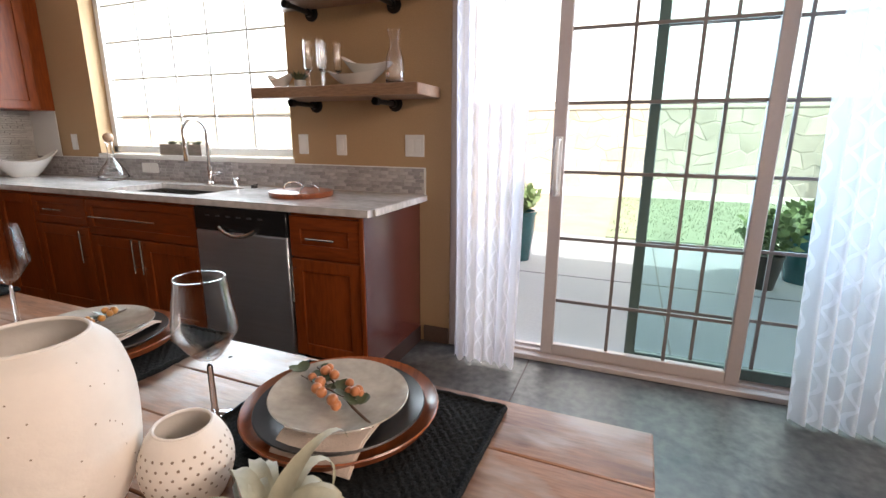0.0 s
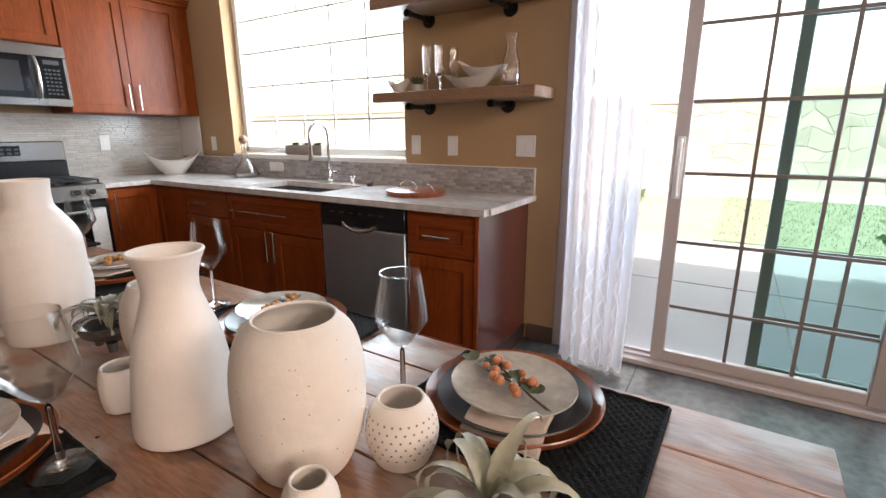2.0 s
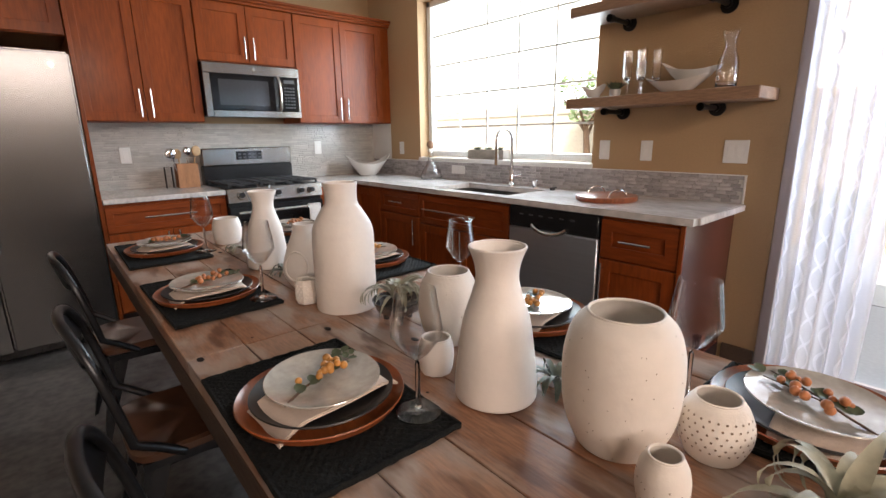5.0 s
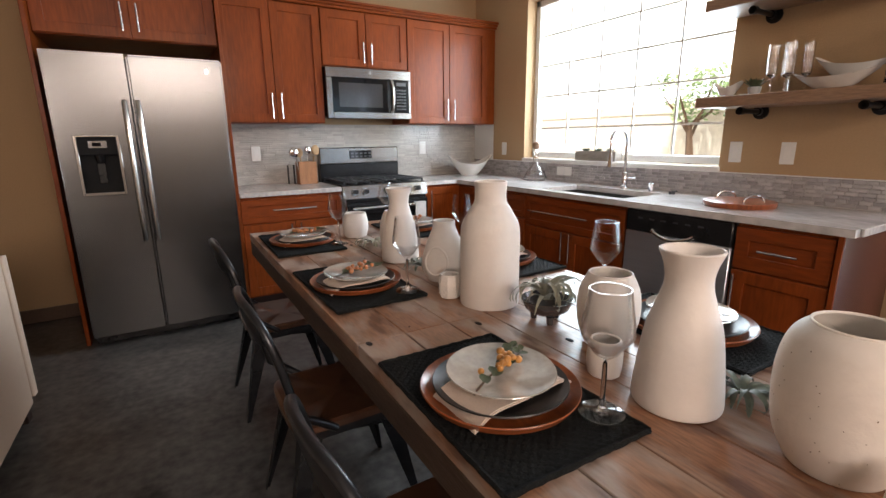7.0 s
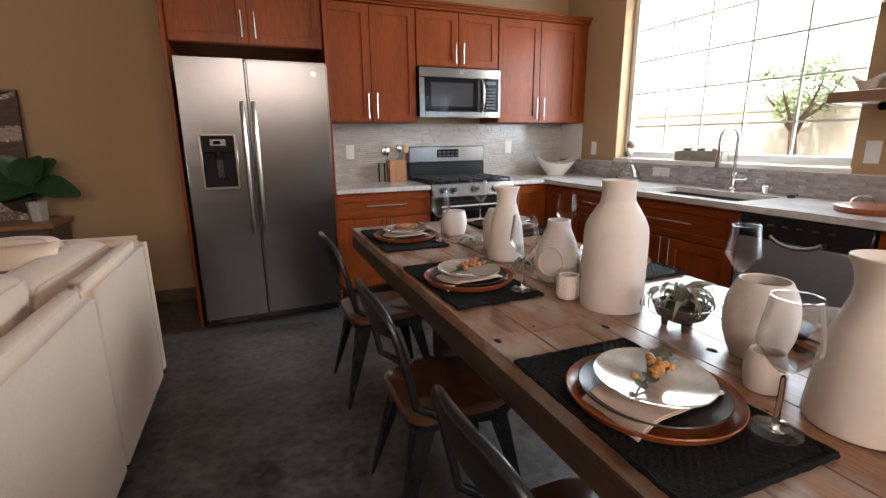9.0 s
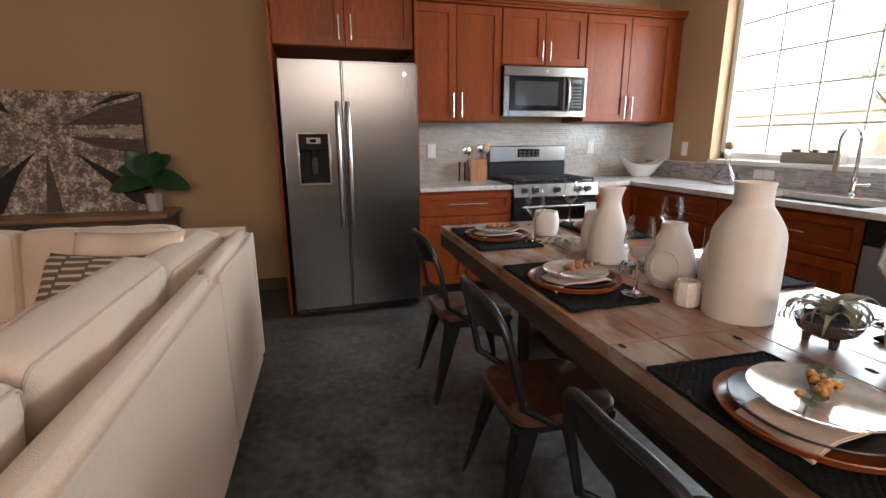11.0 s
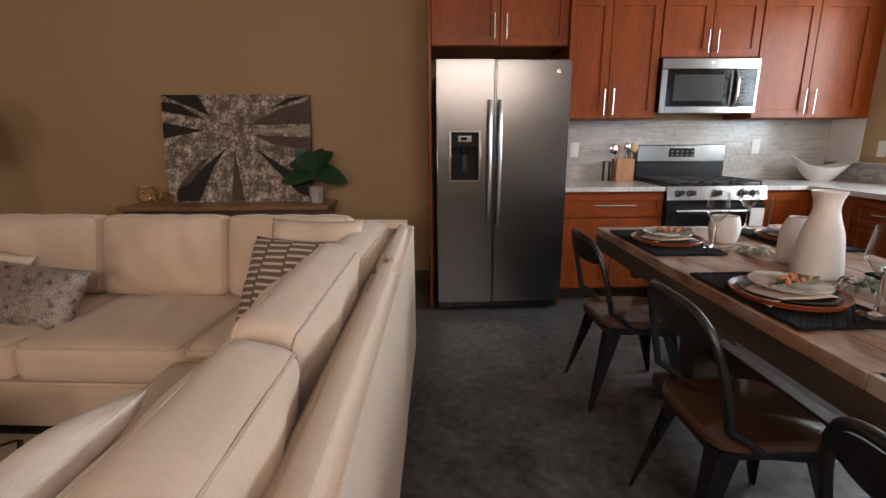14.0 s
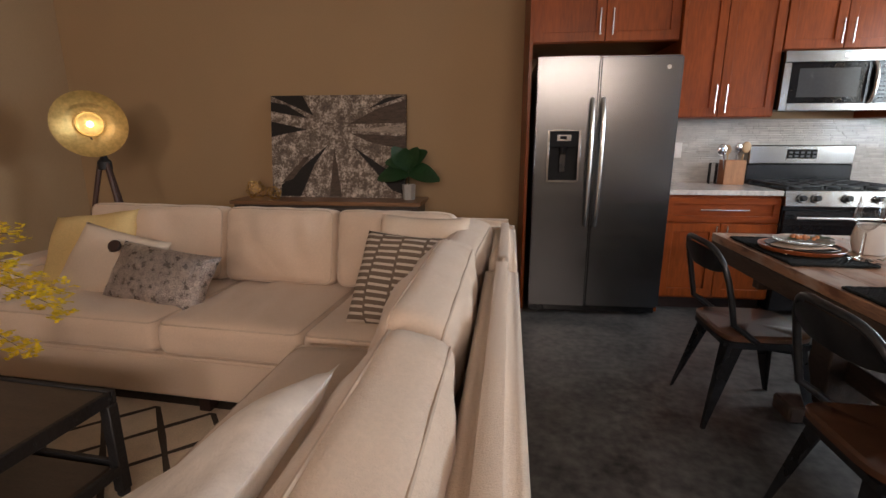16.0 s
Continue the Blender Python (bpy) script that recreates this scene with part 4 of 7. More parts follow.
# ---- switches and sockets ----


def wall_plate(m, label, name="wall_socket", w=0.072, gang=1):
    t = thing(name, m, label, "switch plate", "switches and sockets")
    part("plate", B(-w / 2, w / 2, -0.006, -0.0005, -0.06, 0.06, bevel=0.003), PLATE_W, t)
    for k in range(gang):
        cx = (k - (gang - 1) / 2) * 0.046
        part("rocker", B(cx - 0.016, cx + 0.016, -0.009, -0.0065, -0.033, 0.033, bevel=0.002), WHITE_TRIM, t)


def on_east(y, z, x=0.0):
    return pose(x, y, z, 0, 0, -90)


wall_plate(on_east(-2.69, 1.160), "white rocker switch plate on the beige wall", "light_switch")
wall_plate(on_east(-2.965, 1.158), "white duplex socket plate on the beige wall")
wall_plate(on_east(-3.445, 1.160), "wide white double rocker switch plate by the patio door", "light_switch", 0.118, 2)
wall_plate(on_east(-0.50, 1.15), "white socket plate near the room's corner")
wall_plate(pose(-2.24, -0.016, 1.145), "white socket plate on the mosaic backsplash")
wall_plate(pose(-0.66, -0.016, 1.165), "white socket plate on the mosaic backsplash")
t = thing("wall_socket", pose(-0.016, -1.42, 0.975, 90, 0, 0) @ pose(0, 0, 0), "white level socket pair on the low backsplash", "switch plate", "switches and sockets")
t.matrix_world = pose(-0.016, -1.33, 0.975, 0, 0, -90)
for k in (0, 1):
    part("plate", B(-0.085 + 0.086 * k, -0.002 + 0.086 * k, -0.005, -0.0005, -0.035, 0.035, bevel=0.003), PLATE_W, t)

# ---- floating shelves on iron pipe ----


def shelf(z, label):
    t = thing("wall_shelf", pose(0, 0, z), label, "shelf", "floating shelves")
    part("board", B(-0.30, -0.003, -3.60, -2.585, 0, 0.057, bevel=0.004), SHELF_WOOD, t)
    for y in (-2.80, -3.33):
        bm = bmesh.new()
        tube(bm, [(-0.008, y, -0.022), (-0.235, y, -0.022)], 0.0135, 12)
        tube(bm, [(-0.020, y, -0.022), (-0.044, y, -0.022)], 0.021, 12)
        tube(bm, [(-0.205, y, -0.022), (-0.235, y, -0.022)], 0.0205, 12)
        tube(bm, [(-0.001, y, -0.022), (-0.009, y, -0.022)], 0.042, 20)
        br = part("pipe_bracket", bm, BLACK_PIPE, t, "black iron pipe bracket with a wall flange")
        br.location.z = -0.0005
    return t


shelf(1.408, "thick oak-stained shelf on black iron pipe brackets")
shelf(1.910, "thick oak-stained shelf on black iron pipe brackets")
SZ = 1.4655


def wavy_dish(name, m, L, W, h, label, mat, lift=0.35):
    """An oval dish with raised, pointed ends."""
    t = thing(name, m, label, "dish")
    bm = bmesh.new()
    seg, rows = 40, [(0.0, 0.0), (0.35, 0.0), (0.55, 0.25), (0.8, 0.65), (1.0, 1.0), (0.96, 1.0), (0.75, 0.68), (0.5, 0.30), (0.0, 0.12)]
    rings = []
    for q, zz in rows:
        ring = []
        for k in range(seg):
            a = 2 * math.pi * k / seg
            e = abs(math.cos(a)) ** 2.5
            ring.append(bm.verts.new((q * L / 2 * math.cos(a), q * W / 2 * math.sin(a), zz * h * (1 - lift + lift * 1.4 * e))))
        rings.append(ring)
    for a, b in zip(rings, rings[1:]):
        for k in range(seg):
            j = (k + 1) % seg
            bm.faces.new((a[k], a[j], b[j], b[k]))
    bmesh.ops.remove_doubles(bm, verts=bm.verts, dist=1e-4)
    part("bowl", bm, mat, t)
    return t


wavy_dish("small_bowl", pose(-0.19, -2.70, SZ, 0, 0, 90), 0.145, 0.12, 0.070, "small white boat-shaped bowl on the shelf", CERAMIC)
wavy_dish("serving_dish", pose(-0.15, -3.17, SZ, 0, 0, 90), 0.34, 0.19, 0.080, "white boat-shaped serving dish on the shelf", CERAMIC, 0.28)
wavy_dish("serving_dish", pose(-0.12, -3.21, SZ + 0.055, 0, -7, 90), 0.30, 0.17, 0.080, "white boat-shaped serving dish stacked on another", CERAMIC, 0.30)


def flute(x, y, z):
    t = thing("champagne_flute", pose(x, y, z), "clear straight-sided champagne flute on the shelf", "glass", "flutes on the shelf")
    part("glass", lathe(bmesh.new(), [(0, 0), (0.031, 0), (0.031, 0.003), (0.006, 0.006), (0.005, 0.075), (0.021, 0.09), (0.023, 0.235), (0.0215, 0.235), (0.0195, 0.092), (0, 0.082)], 24), CLEAR, t)


for x, y in ((-0.23, -2.93), (-0.14, -2.96), (-0.22, -3.005), (-0.12, -3.04)):
    flute(x, y, SZ)
t = thing("carafe", pose(-0.16, -3.41, SZ), "clear glass carafe with a flared neck on the shelf", "carafe")
part("glass", lathe(bmesh.new(), smooth_profile([(0.0, 0.0), (0.046, 0.0), (0.048, 0.02), (0.046, 0.12), (0.030, 0.175), (0.024, 0.215), (0.036, 0.265)], 5) + [(0.0335, 0.265)] + smooth_profile([(0.0215, 0.215), (0.0275, 0.175), (0.0435, 0.12), (0.045, 0.02), (0.0, 0.012)], 5), 32), CLEAR, t)


def rosette(parent, name, r, n, mat, z=0.0, seed=1, tilt=0.6):
    bm = bmesh.new()
    rg = random.Random(seed)
    for k in range(n):
        a, q = k * 2.4, math.sqrt((k + 1) / n)
        L, el = r * (0.5 + 0.6 * q), tilt + 0.9 * (1 - q) + rg.uniform(-.1, .1)
        d = Vector((math.cos(a) * math.cos(el), math.sin(a) * math.cos(el), math.sin(el)))
        s = Vector((-math.sin(a), math.cos(a), 0))
        u = d.cross(s)
        p = Vector((0, 0, z))
        w = L * 0.16
        rows = [(0.0, 0.5), (0.35, 1.0), (0.7, 0.7)]
        prev = None
        for f, q2 in rows:
            ring = [bm.verts.new(p + d * L * f + s * w * q2), bm.verts.new(p + d * L * f + u * w * 0.5 * q2), bm.verts.new(p + d * L * f - s * w * q2), bm.verts.new(p + d * L * f - u * w * 0.3 * q2)]
            if prev:
                for i in range(4):
                    bm.faces.new((prev[i], prev[(i + 1) % 4], ring[(i + 1) % 4], ring[i]))
            prev = ring
        tip = bm.verts.new(p + d * L)
        for i in range(4):
            bm.faces.new((prev[i], prev[(i + 1) % 4], tip))
    return part(name, bm, mat, parent)


t = thing("succulent", pose(-0.20, -2.845, SZ), "small spiky succulent in a pale grey pot on the shelf", "succulent")
part("pot", lathe(bmesh.new(), [(0, 0), (0.027, 0), (0.033, 0.04), (0.029, 0.04), (0.026, 0.033), (0, 0.033)], 20), material("pale grey pot", (0.5, 0.48, 0.45), 0.6), t)
rosette(t, "leaves", 0.075, 26, LEAF, 0.03)

# ---- on the sill and worktop ----
pl = thing("succulent_planter", pose(0.045, -1.62, 1.0705), "long grey wooden planter with three succulents on the sill", "planter")
bm = bmesh.new()
box(bm, -0.04, 0.04, -0.20, 0.20, 0, 0.008)
for a in ((-0.04, -0.032, -0.20, 0.20), (0.032, 0.04, -0.20, 0.20), (-0.0315, 0.0315, -0.20, -0.192), (-0.0315, 0.0315, 0.192, 0.20)):
    box(bm, *a, 0.0085, 0.075, bevel=0.001)
part("trough", bm, material("grey weathered wood", (0.30, 0.26, 0.22), 0.7, var=0.3, stretch=(4, 1, 4), bump=0.2), pl)
part("soil", B(-0.031, 0.031, -0.191, 0.191, 0.0085, 0.06), KICK, pl)
for i, y in enumerate((-0.12, 0.0, 0.12)):
    rosette(pl, "succulent", 0.055, 22, LEAF, 0.06, seed=i + 4).location.y = y

fa = thing("faucet", pose(-0.10, -2.0, CT), "tall chrome gooseneck kitchen faucet", "faucet")
bm = bmesh.new()
lathe(bm, [(0, 0), (0.027, 0), (0.027, 0.012), (0.019, 0.02), (0.019, 0.11), (0.013, 0.12), (0, 0.12)], 20)
part("body", bm, CHROME, fa)
bm = bmesh.new()
pts = [(0, 0, 0.115), (0, 0, 0.33)] + [(-0.085 + 0.085 * math.cos(a), 0, 0.33 + 0.085 * math.sin(a)) for a in [math.pi * k / 14 for k in range(1, 15)]] + [(-0.17, 0, 0.24)]
tube(bm, pts, 0.0115, 12)
part("spout", bm, CHROME, fa)
bm = bmesh.new()
tube(bm, [(-0.17, 0, 0.25), (-0.17, 0, 0.16)], [0.014, 0.017], 14)
part("spray_head", bm, CHROME, fa)
bm = bmesh.new()
tube(bm, [(0, -0.015, 0.07), (0, -0.06, 0.075), (0, -0.095, 0.082)], [0.010, 0.008, 0.007], 10)
part("lever", bm, CHROME, fa)
so = thing("soap_dispenser", pose(-0.10, -2.22, CT), "small chrome soap dispenser beside the faucet", "soap dispenser")
part("body", lathe(bmesh.new(), [(0, 0), (0.021, 0), (0.021, 0.05), (0.015, 0.056), (0, 0.056)], 18), CHROME, so)
sp = thing("sink_stopper", pose(-0.14, -2.40, CT), "dark sink air switch beside the faucet", "sink fitting")
bm = bmesh.new()
lathe(bm, [(0, 0), (0.02, 0), (0.018, 0.018), (0, 0.02)], 16)
tube(bm, [(0, 0, 0.018), (-0.03, -0.05, 0.025)], 0.006, 8)
part("body", bm, GREY_PLASTIC, sp)

tr = thing("round_tray", pose(-0.33, -2.91, CT), "round wooden tray with two metal loop handles", "tray")
part("disc", lathe(bmesh.new(), [(0, 0), (0.165, 0), (0.170, 0.006), (0.170, 0.028), (0.162, 0.030), (0, 0.030)], 48), CHARGER_WOOD, tr)
for a in (60, 240):
    bm = bmesh.new()
    pts = [(0.055 * math.cos(math.pi * k / 12), 0, 0.028 + 0.040 * math.sin(math.pi * k / 12)) for k in range(13)]
    tube(bm, pts, 0.0045, 8)
    part("handle", bm, NICKEL, tr).matrix_local = pose(0.115 * math.cos(radians(a)), 0.115 * math.sin(radians(a)), 0, 0, 0, a + 90)

wavy_dish("fruit_bowl", pose(-0.26, -0.27, CT, 0, 0, -20), 0.45, 0.28, 0.175, "white boat-shaped fruit bowl in the worktop's corner", CERAMIC, 0.35)
de = thing("decanter", pose(-0.15, -1.12, CT) @ Matrix.Scale(1.25, 4), "clear glass decanter with a round wooden stopper", "decanter")
part("glass", lathe(bmesh.new(), smooth_profile([(0.0, 0.0), (0.070, 0.0), (0.080, 0.015), (0.060, 0.06), (0.024, 0.11), (0.016, 0.16), (0.018, 0.215)], 5) + [(0.0155, 0.215)] + smooth_profile([(0.0135, 0.16), (0.021, 0.11), (0.056, 0.06), (0.074, 0.016), (0.0, 0.008)], 5), 32), CLEAR, de)
bm = bmesh.new()
bmesh.ops.create_uvsphere(bm, u_segments=18, v_segments=12, radius=0.027, matrix=Matrix.Translation((0, 0, 0.238)))
part("stopper", bm, SHELF_WOOD, de, "round wooden stopper")
cr = thing("utensil_block", pose(-1.87, -0.16, CT), "wooden utensil holder full of spoons and a steel ladle", "utensil holder")
bm = bmesh.new()
for a in ((-0.075, 0.075, -0.055, -0.043), (-0.075, 0.075, 0.043, 0.055), (-0.075, -0.063, -0.0425, 0.0425), (0.063, 0.075, -0.0425, 0.0425)):
    box(bm, *a, 0.0, 0.185, bevel=0.002)
box(bm, -0.063, 0.063, -0.0425, 0.0425, 0, 0.012)
part("block", bm, material("orange brown wood block", (0.35, 0.16, 0.07), 0.5, var=0.25, stretch=(5, 5, 0.8)), cr)
SPOON = material("pale wooden spoon", (0.50, 0.33, 0.18), 0.6, var=0.15)
for i, (x, y, lx, ly, r, mt, lab) in enumerate(((-0.03, 0.0, -0.02, 0.0, 0.030, SPOON, "wooden spoon"), (0.04, 0.01, 0.05, 0.0, 0.034, SPOON, "wooden spoon"), (-0.05, -0.02, -0.06, -0.03, 0.036, CHROME, "steel ladle"), (0.0, -0.02, 0.01, -0.02, 0.026, CHROME, "steel spoon"))):
    bm = bmesh.new()
    tube(bm, [(x, y, 0.013), (x + lx * 0.7, y + ly * 0.7, 0.23)], 0.006, 8)
    m = Matrix.Translation((x + lx, y + ly, 0.26 + 0.02 * (i % 2))) @ Matrix.Diagonal((r, 0.010, r * 1.25, 1))
    bmesh.ops.create_uvsphere(bm, u_segments=14, v_segments=10, radius=1, matrix=m)
    part("utensil", bm, mt, cr, lab)
t = thing("wire_rack", pose(-1.985, -0.12, CT), "small dark wire rack beside the utensil holder", "rack")
bm = bmesh.new()
for k in range(5):
    tube(bm, [(-0.03, 0.02 - 0.01 * k, 0.0), (-0.03, 0.02 - 0.01 * k, 0.16), (0.02, 0.02 - 0.01 * k, 0.16), (0.02, 0.02 - 0.01 * k, 0.0)], 0.002, 6)
part("wire", bm, BLACK_PIPE, t)

# ---- sheer curtains ----
SHEER = bpy.data.materials.new("white sheer curtain with a trellis weave")
SHEER.use_nodes = True
nt = SHEER.node_tree
nt.nodes.remove(nt.nodes["Principled BSDF"])
tp, tl, df, m1, m2 = (nt.nodes.new(k) for k in ("ShaderNodeBsdfTransparent", "ShaderNodeBsdfTranslucent", "ShaderNodeBsdfDiffuse", "ShaderNodeMixShader", "ShaderNodeMixShader"))
tl.inputs[0].default_value = df.inputs[0].default_value = (0.74, 0.74, 0.80, 1)
uv = nt.nodes.new("ShaderNodeUVMap")
sep = nt.nodes.new("ShaderNodeSeparateXYZ")
nt.links.new(uv.outputs[0], sep.inputs[0])


def calc(op, a, b=None):
    n = nt.nodes.new("ShaderNodeMath")
    n.operation = op
    for i, v in enumerate((a, b)):
        if v is None:
            continue
        if isinstance(v, (int, float)):
            n.inputs[i].default_value = v
        else:
            nt.links.new(v, n.inputs[i])
    return n.outputs[0]


# ogee lattice: two sets of waving lines
wave = calc("MULTIPLY", calc("SINE", calc("MULTIPLY", sep.outputs[1], 2 * math.pi / 0.26)), 0.24)
line_a = calc("ABSOLUTE", calc("SINE", calc("MULTIPLY", calc("ADD", calc("DIVIDE", sep.outputs[0], 0.16), wave), math.pi)))
line_b = calc("ABSOLUTE", calc("SINE", calc("MULTIPLY", calc("SUBTRACT", calc("DIVIDE", sep.outputs[0], 0.16), wave), math.pi)))
lattice = calc("LESS_THAN", calc("MINIMUM", line_a, line_b), 0.16)
clear = calc("SUBTRACT", 0.20, calc("MULTIPLY", lattice, 0.22))
m1.inputs[0].default_value = 0.45
nt.links.new(tl.outputs[0], m1.inputs[1])
nt.links.new(df.outputs[0], m1.inputs[2])
nt.links.new(clear, m2.inputs[0])
nt.links.new(m1.outputs[0], m2.inputs[1])
nt.links.new(tp.outputs[0], m2.inputs[2])
nt.links.new(m2.outputs[0], nt.nodes["Material Output"].inputs[0])


def curtain(ya, yb, x, folds, seed, flare, label):
    t = thing("sheer_curtain", pose(0, 0, 0), label, "curtain", "sheer curtains")
    rg = random.Random(seed)
    ph = [rg.uniform(-0.5, 0.5) for _ in range(folds + 2)]
    nu, nv = folds * 12, 24
    bm = bmesh.new()
    lay = bm.loops.layers.uv.new("uv")
    grid, uvs = [], {}
    for j in range(nv + 1):
        f = j / nv
        z = 0.012 + (2.30 - 0.012) * f
        row = []
        for i in range(nu + 1):
            u = i / nu
            k = u * folds
            amp = (0.021 + 0.016 * ph[int(k)]) * (1.15 - 0.45 * f)
            y = ya + (yb - ya) * u + flare * (1 - f) ** 1.5 * (u - 0.5) + 0.010 * math.sin(k * 6.28 + 2 * f)
            xx = x + amp * math.sin(k * 2 * math.pi + ph[int(k)] * 0.8 + 1.2 * math.sin(2.2 * f)) - 0.05 * (1 - f) ** 4
            v = bm.verts.new((xx, y, z))
            uvs[v] = (u * folds * 0.13, z)
            row.append(v)
        grid.append(row)
    for j in range(nv):
        for i in range(nu):
            fc = bm.faces.new((grid[j][i], grid[j][i + 1], grid[j + 1][i + 1], grid[j + 1][i]))
            for lp in fc.loops:
                lp[lay].uv = uvs[lp.vert]
    part("cloth", bm, SHEER, t, angle=80)
    return t


curtain(-3.73, -4.11, -0.115, 6, 2, 0.04, "white sheer trellis-patterned curtain beside the patio door")
curtain(-5.27, -6.00, -0.135, 11, 5, 0.10, "white sheer trellis-patterned curtain gathered at the patio door")
rod = thing("curtain_rod", pose(0, 0, 0), "dark metal curtain rod above the patio door", "curtain rod")
bm = bmesh.new()
tube(bm, [(-0.125, -3.60, 2.31), (-0.125, -6.2, 2.31)], 0.012, 10)
for y in (-3.62, -6.18):
    tube(bm, [(-0.001, y, 2.31), (-0.125, y, 2.31)], 0.008, 8)
part("rod", bm, BLACK_PIPE, rod)

# ---- dining table ----
TT = 0.775
TCX, TCY, TRZ = -2.157, -3.120, -0.8
table = thing("dining_table", pose(TCX, TCY, 0, 0, 0, TRZ), "long farmhouse dining table of reclaimed pine boards", "dining table")
TL, TW = 3.05, 0.905
rng = random.Random(11)
cuts = ([-0.09], [-0.09, 0.62], [-0.09], [0.5], [-0.75, 0.9], [0.3], [-0.4])
n = len(cuts)
bw = TW / n
for i, cut in enumerate(cuts):
    ys = [-TL / 2, *cut, TL / 2]
    for a, b in zip(ys, ys[1:]):
        x0 = -TW / 2 + i * bw
        dz = rng.uniform(-0.0008, 0.0008)
        part("board", B(x0 + 0.0009, x0 + bw - 0.0009, a + 0.001, b - 0.001, TT - 0.04, TT + dz, bevel=0.002), TABLE_WOOD, table)
bm = bmesh.new()
box(bm, -TW / 2 + 0.001, -TW / 2 + 0.04, -TL / 2 + 0.001, TL / 2 - 0.001, TT - 0.115, TT - 0.0405, bevel=0.004)
part("long_apron", bm, TABLE_DARK, table)
part("long_apron", B(TW / 2 - 0.04, TW / 2 - 0.001, -TL / 2 + 0.001, TL / 2 - 0.001, TT - 0.115, TT - 0.0405, bevel=0.004), TABLE_DARK, table)
for y in (-TL / 2 + 0.001, TL / 2 - 0.041):
    part("end_apron", B(-TW / 2 + 0.041, TW / 2 - 0.041, y, y + 0.04, TT - 0.115, TT - 0.0405, bevel=0.004), TABLE_DARK, table)
for y in (-1.15, 1.15):
    part("trestle_post", B(-0.10, 0.10, y - 0.07, y + 0.07, 0.08, TT - 0.116, bevel=0.008), TABLE_DARK, table)
    part("trestle_foot", B(-0.22, 0.22, y - 0.07, y + 0.07, 0.0, 0.079, bevel=0.01), TABLE_DARK, table)
    part("trestle_head", B(-0.36, 0.36, y + 0.071, y + 0.12, TT - 0.20, TT - 0.116, bevel=0.005), TABLE_DARK, table)
part("stretcher", B(-0.035, 0.035, -1.079, 1.079, 0.22, 0.32, bevel=0.006), TABLE_DARK, table)
# nail holes and knots
NAIL = material("dark nail hole", (0.015, 0.01, 0.008), 0.9)
for k in range(46):
    i = rng.randrange(n)
    x = -TW / 2 + (i + rng.choice((0.2, 0.8, 0.5))) * bw
    y = rng.uniform(-TL / 2 + 0.05, TL / 2 - 0.05)
    r = rng.choice((0.003, 0.004, 0.004, 0.008))
    bm = lathe(bmesh.new(), [(0, 0), (r, 0), (r * 0.9, 0.0006), (0, 0.0006)], 10, squash=1.0 if r < 0.006 else 1.7)
    part("nail_hole" if r < 0.006 else "knot", bm, NAIL, table).location = (x, y, TT + 0.0008)
Z0 = TT + 0.001

# ---- chairs ----


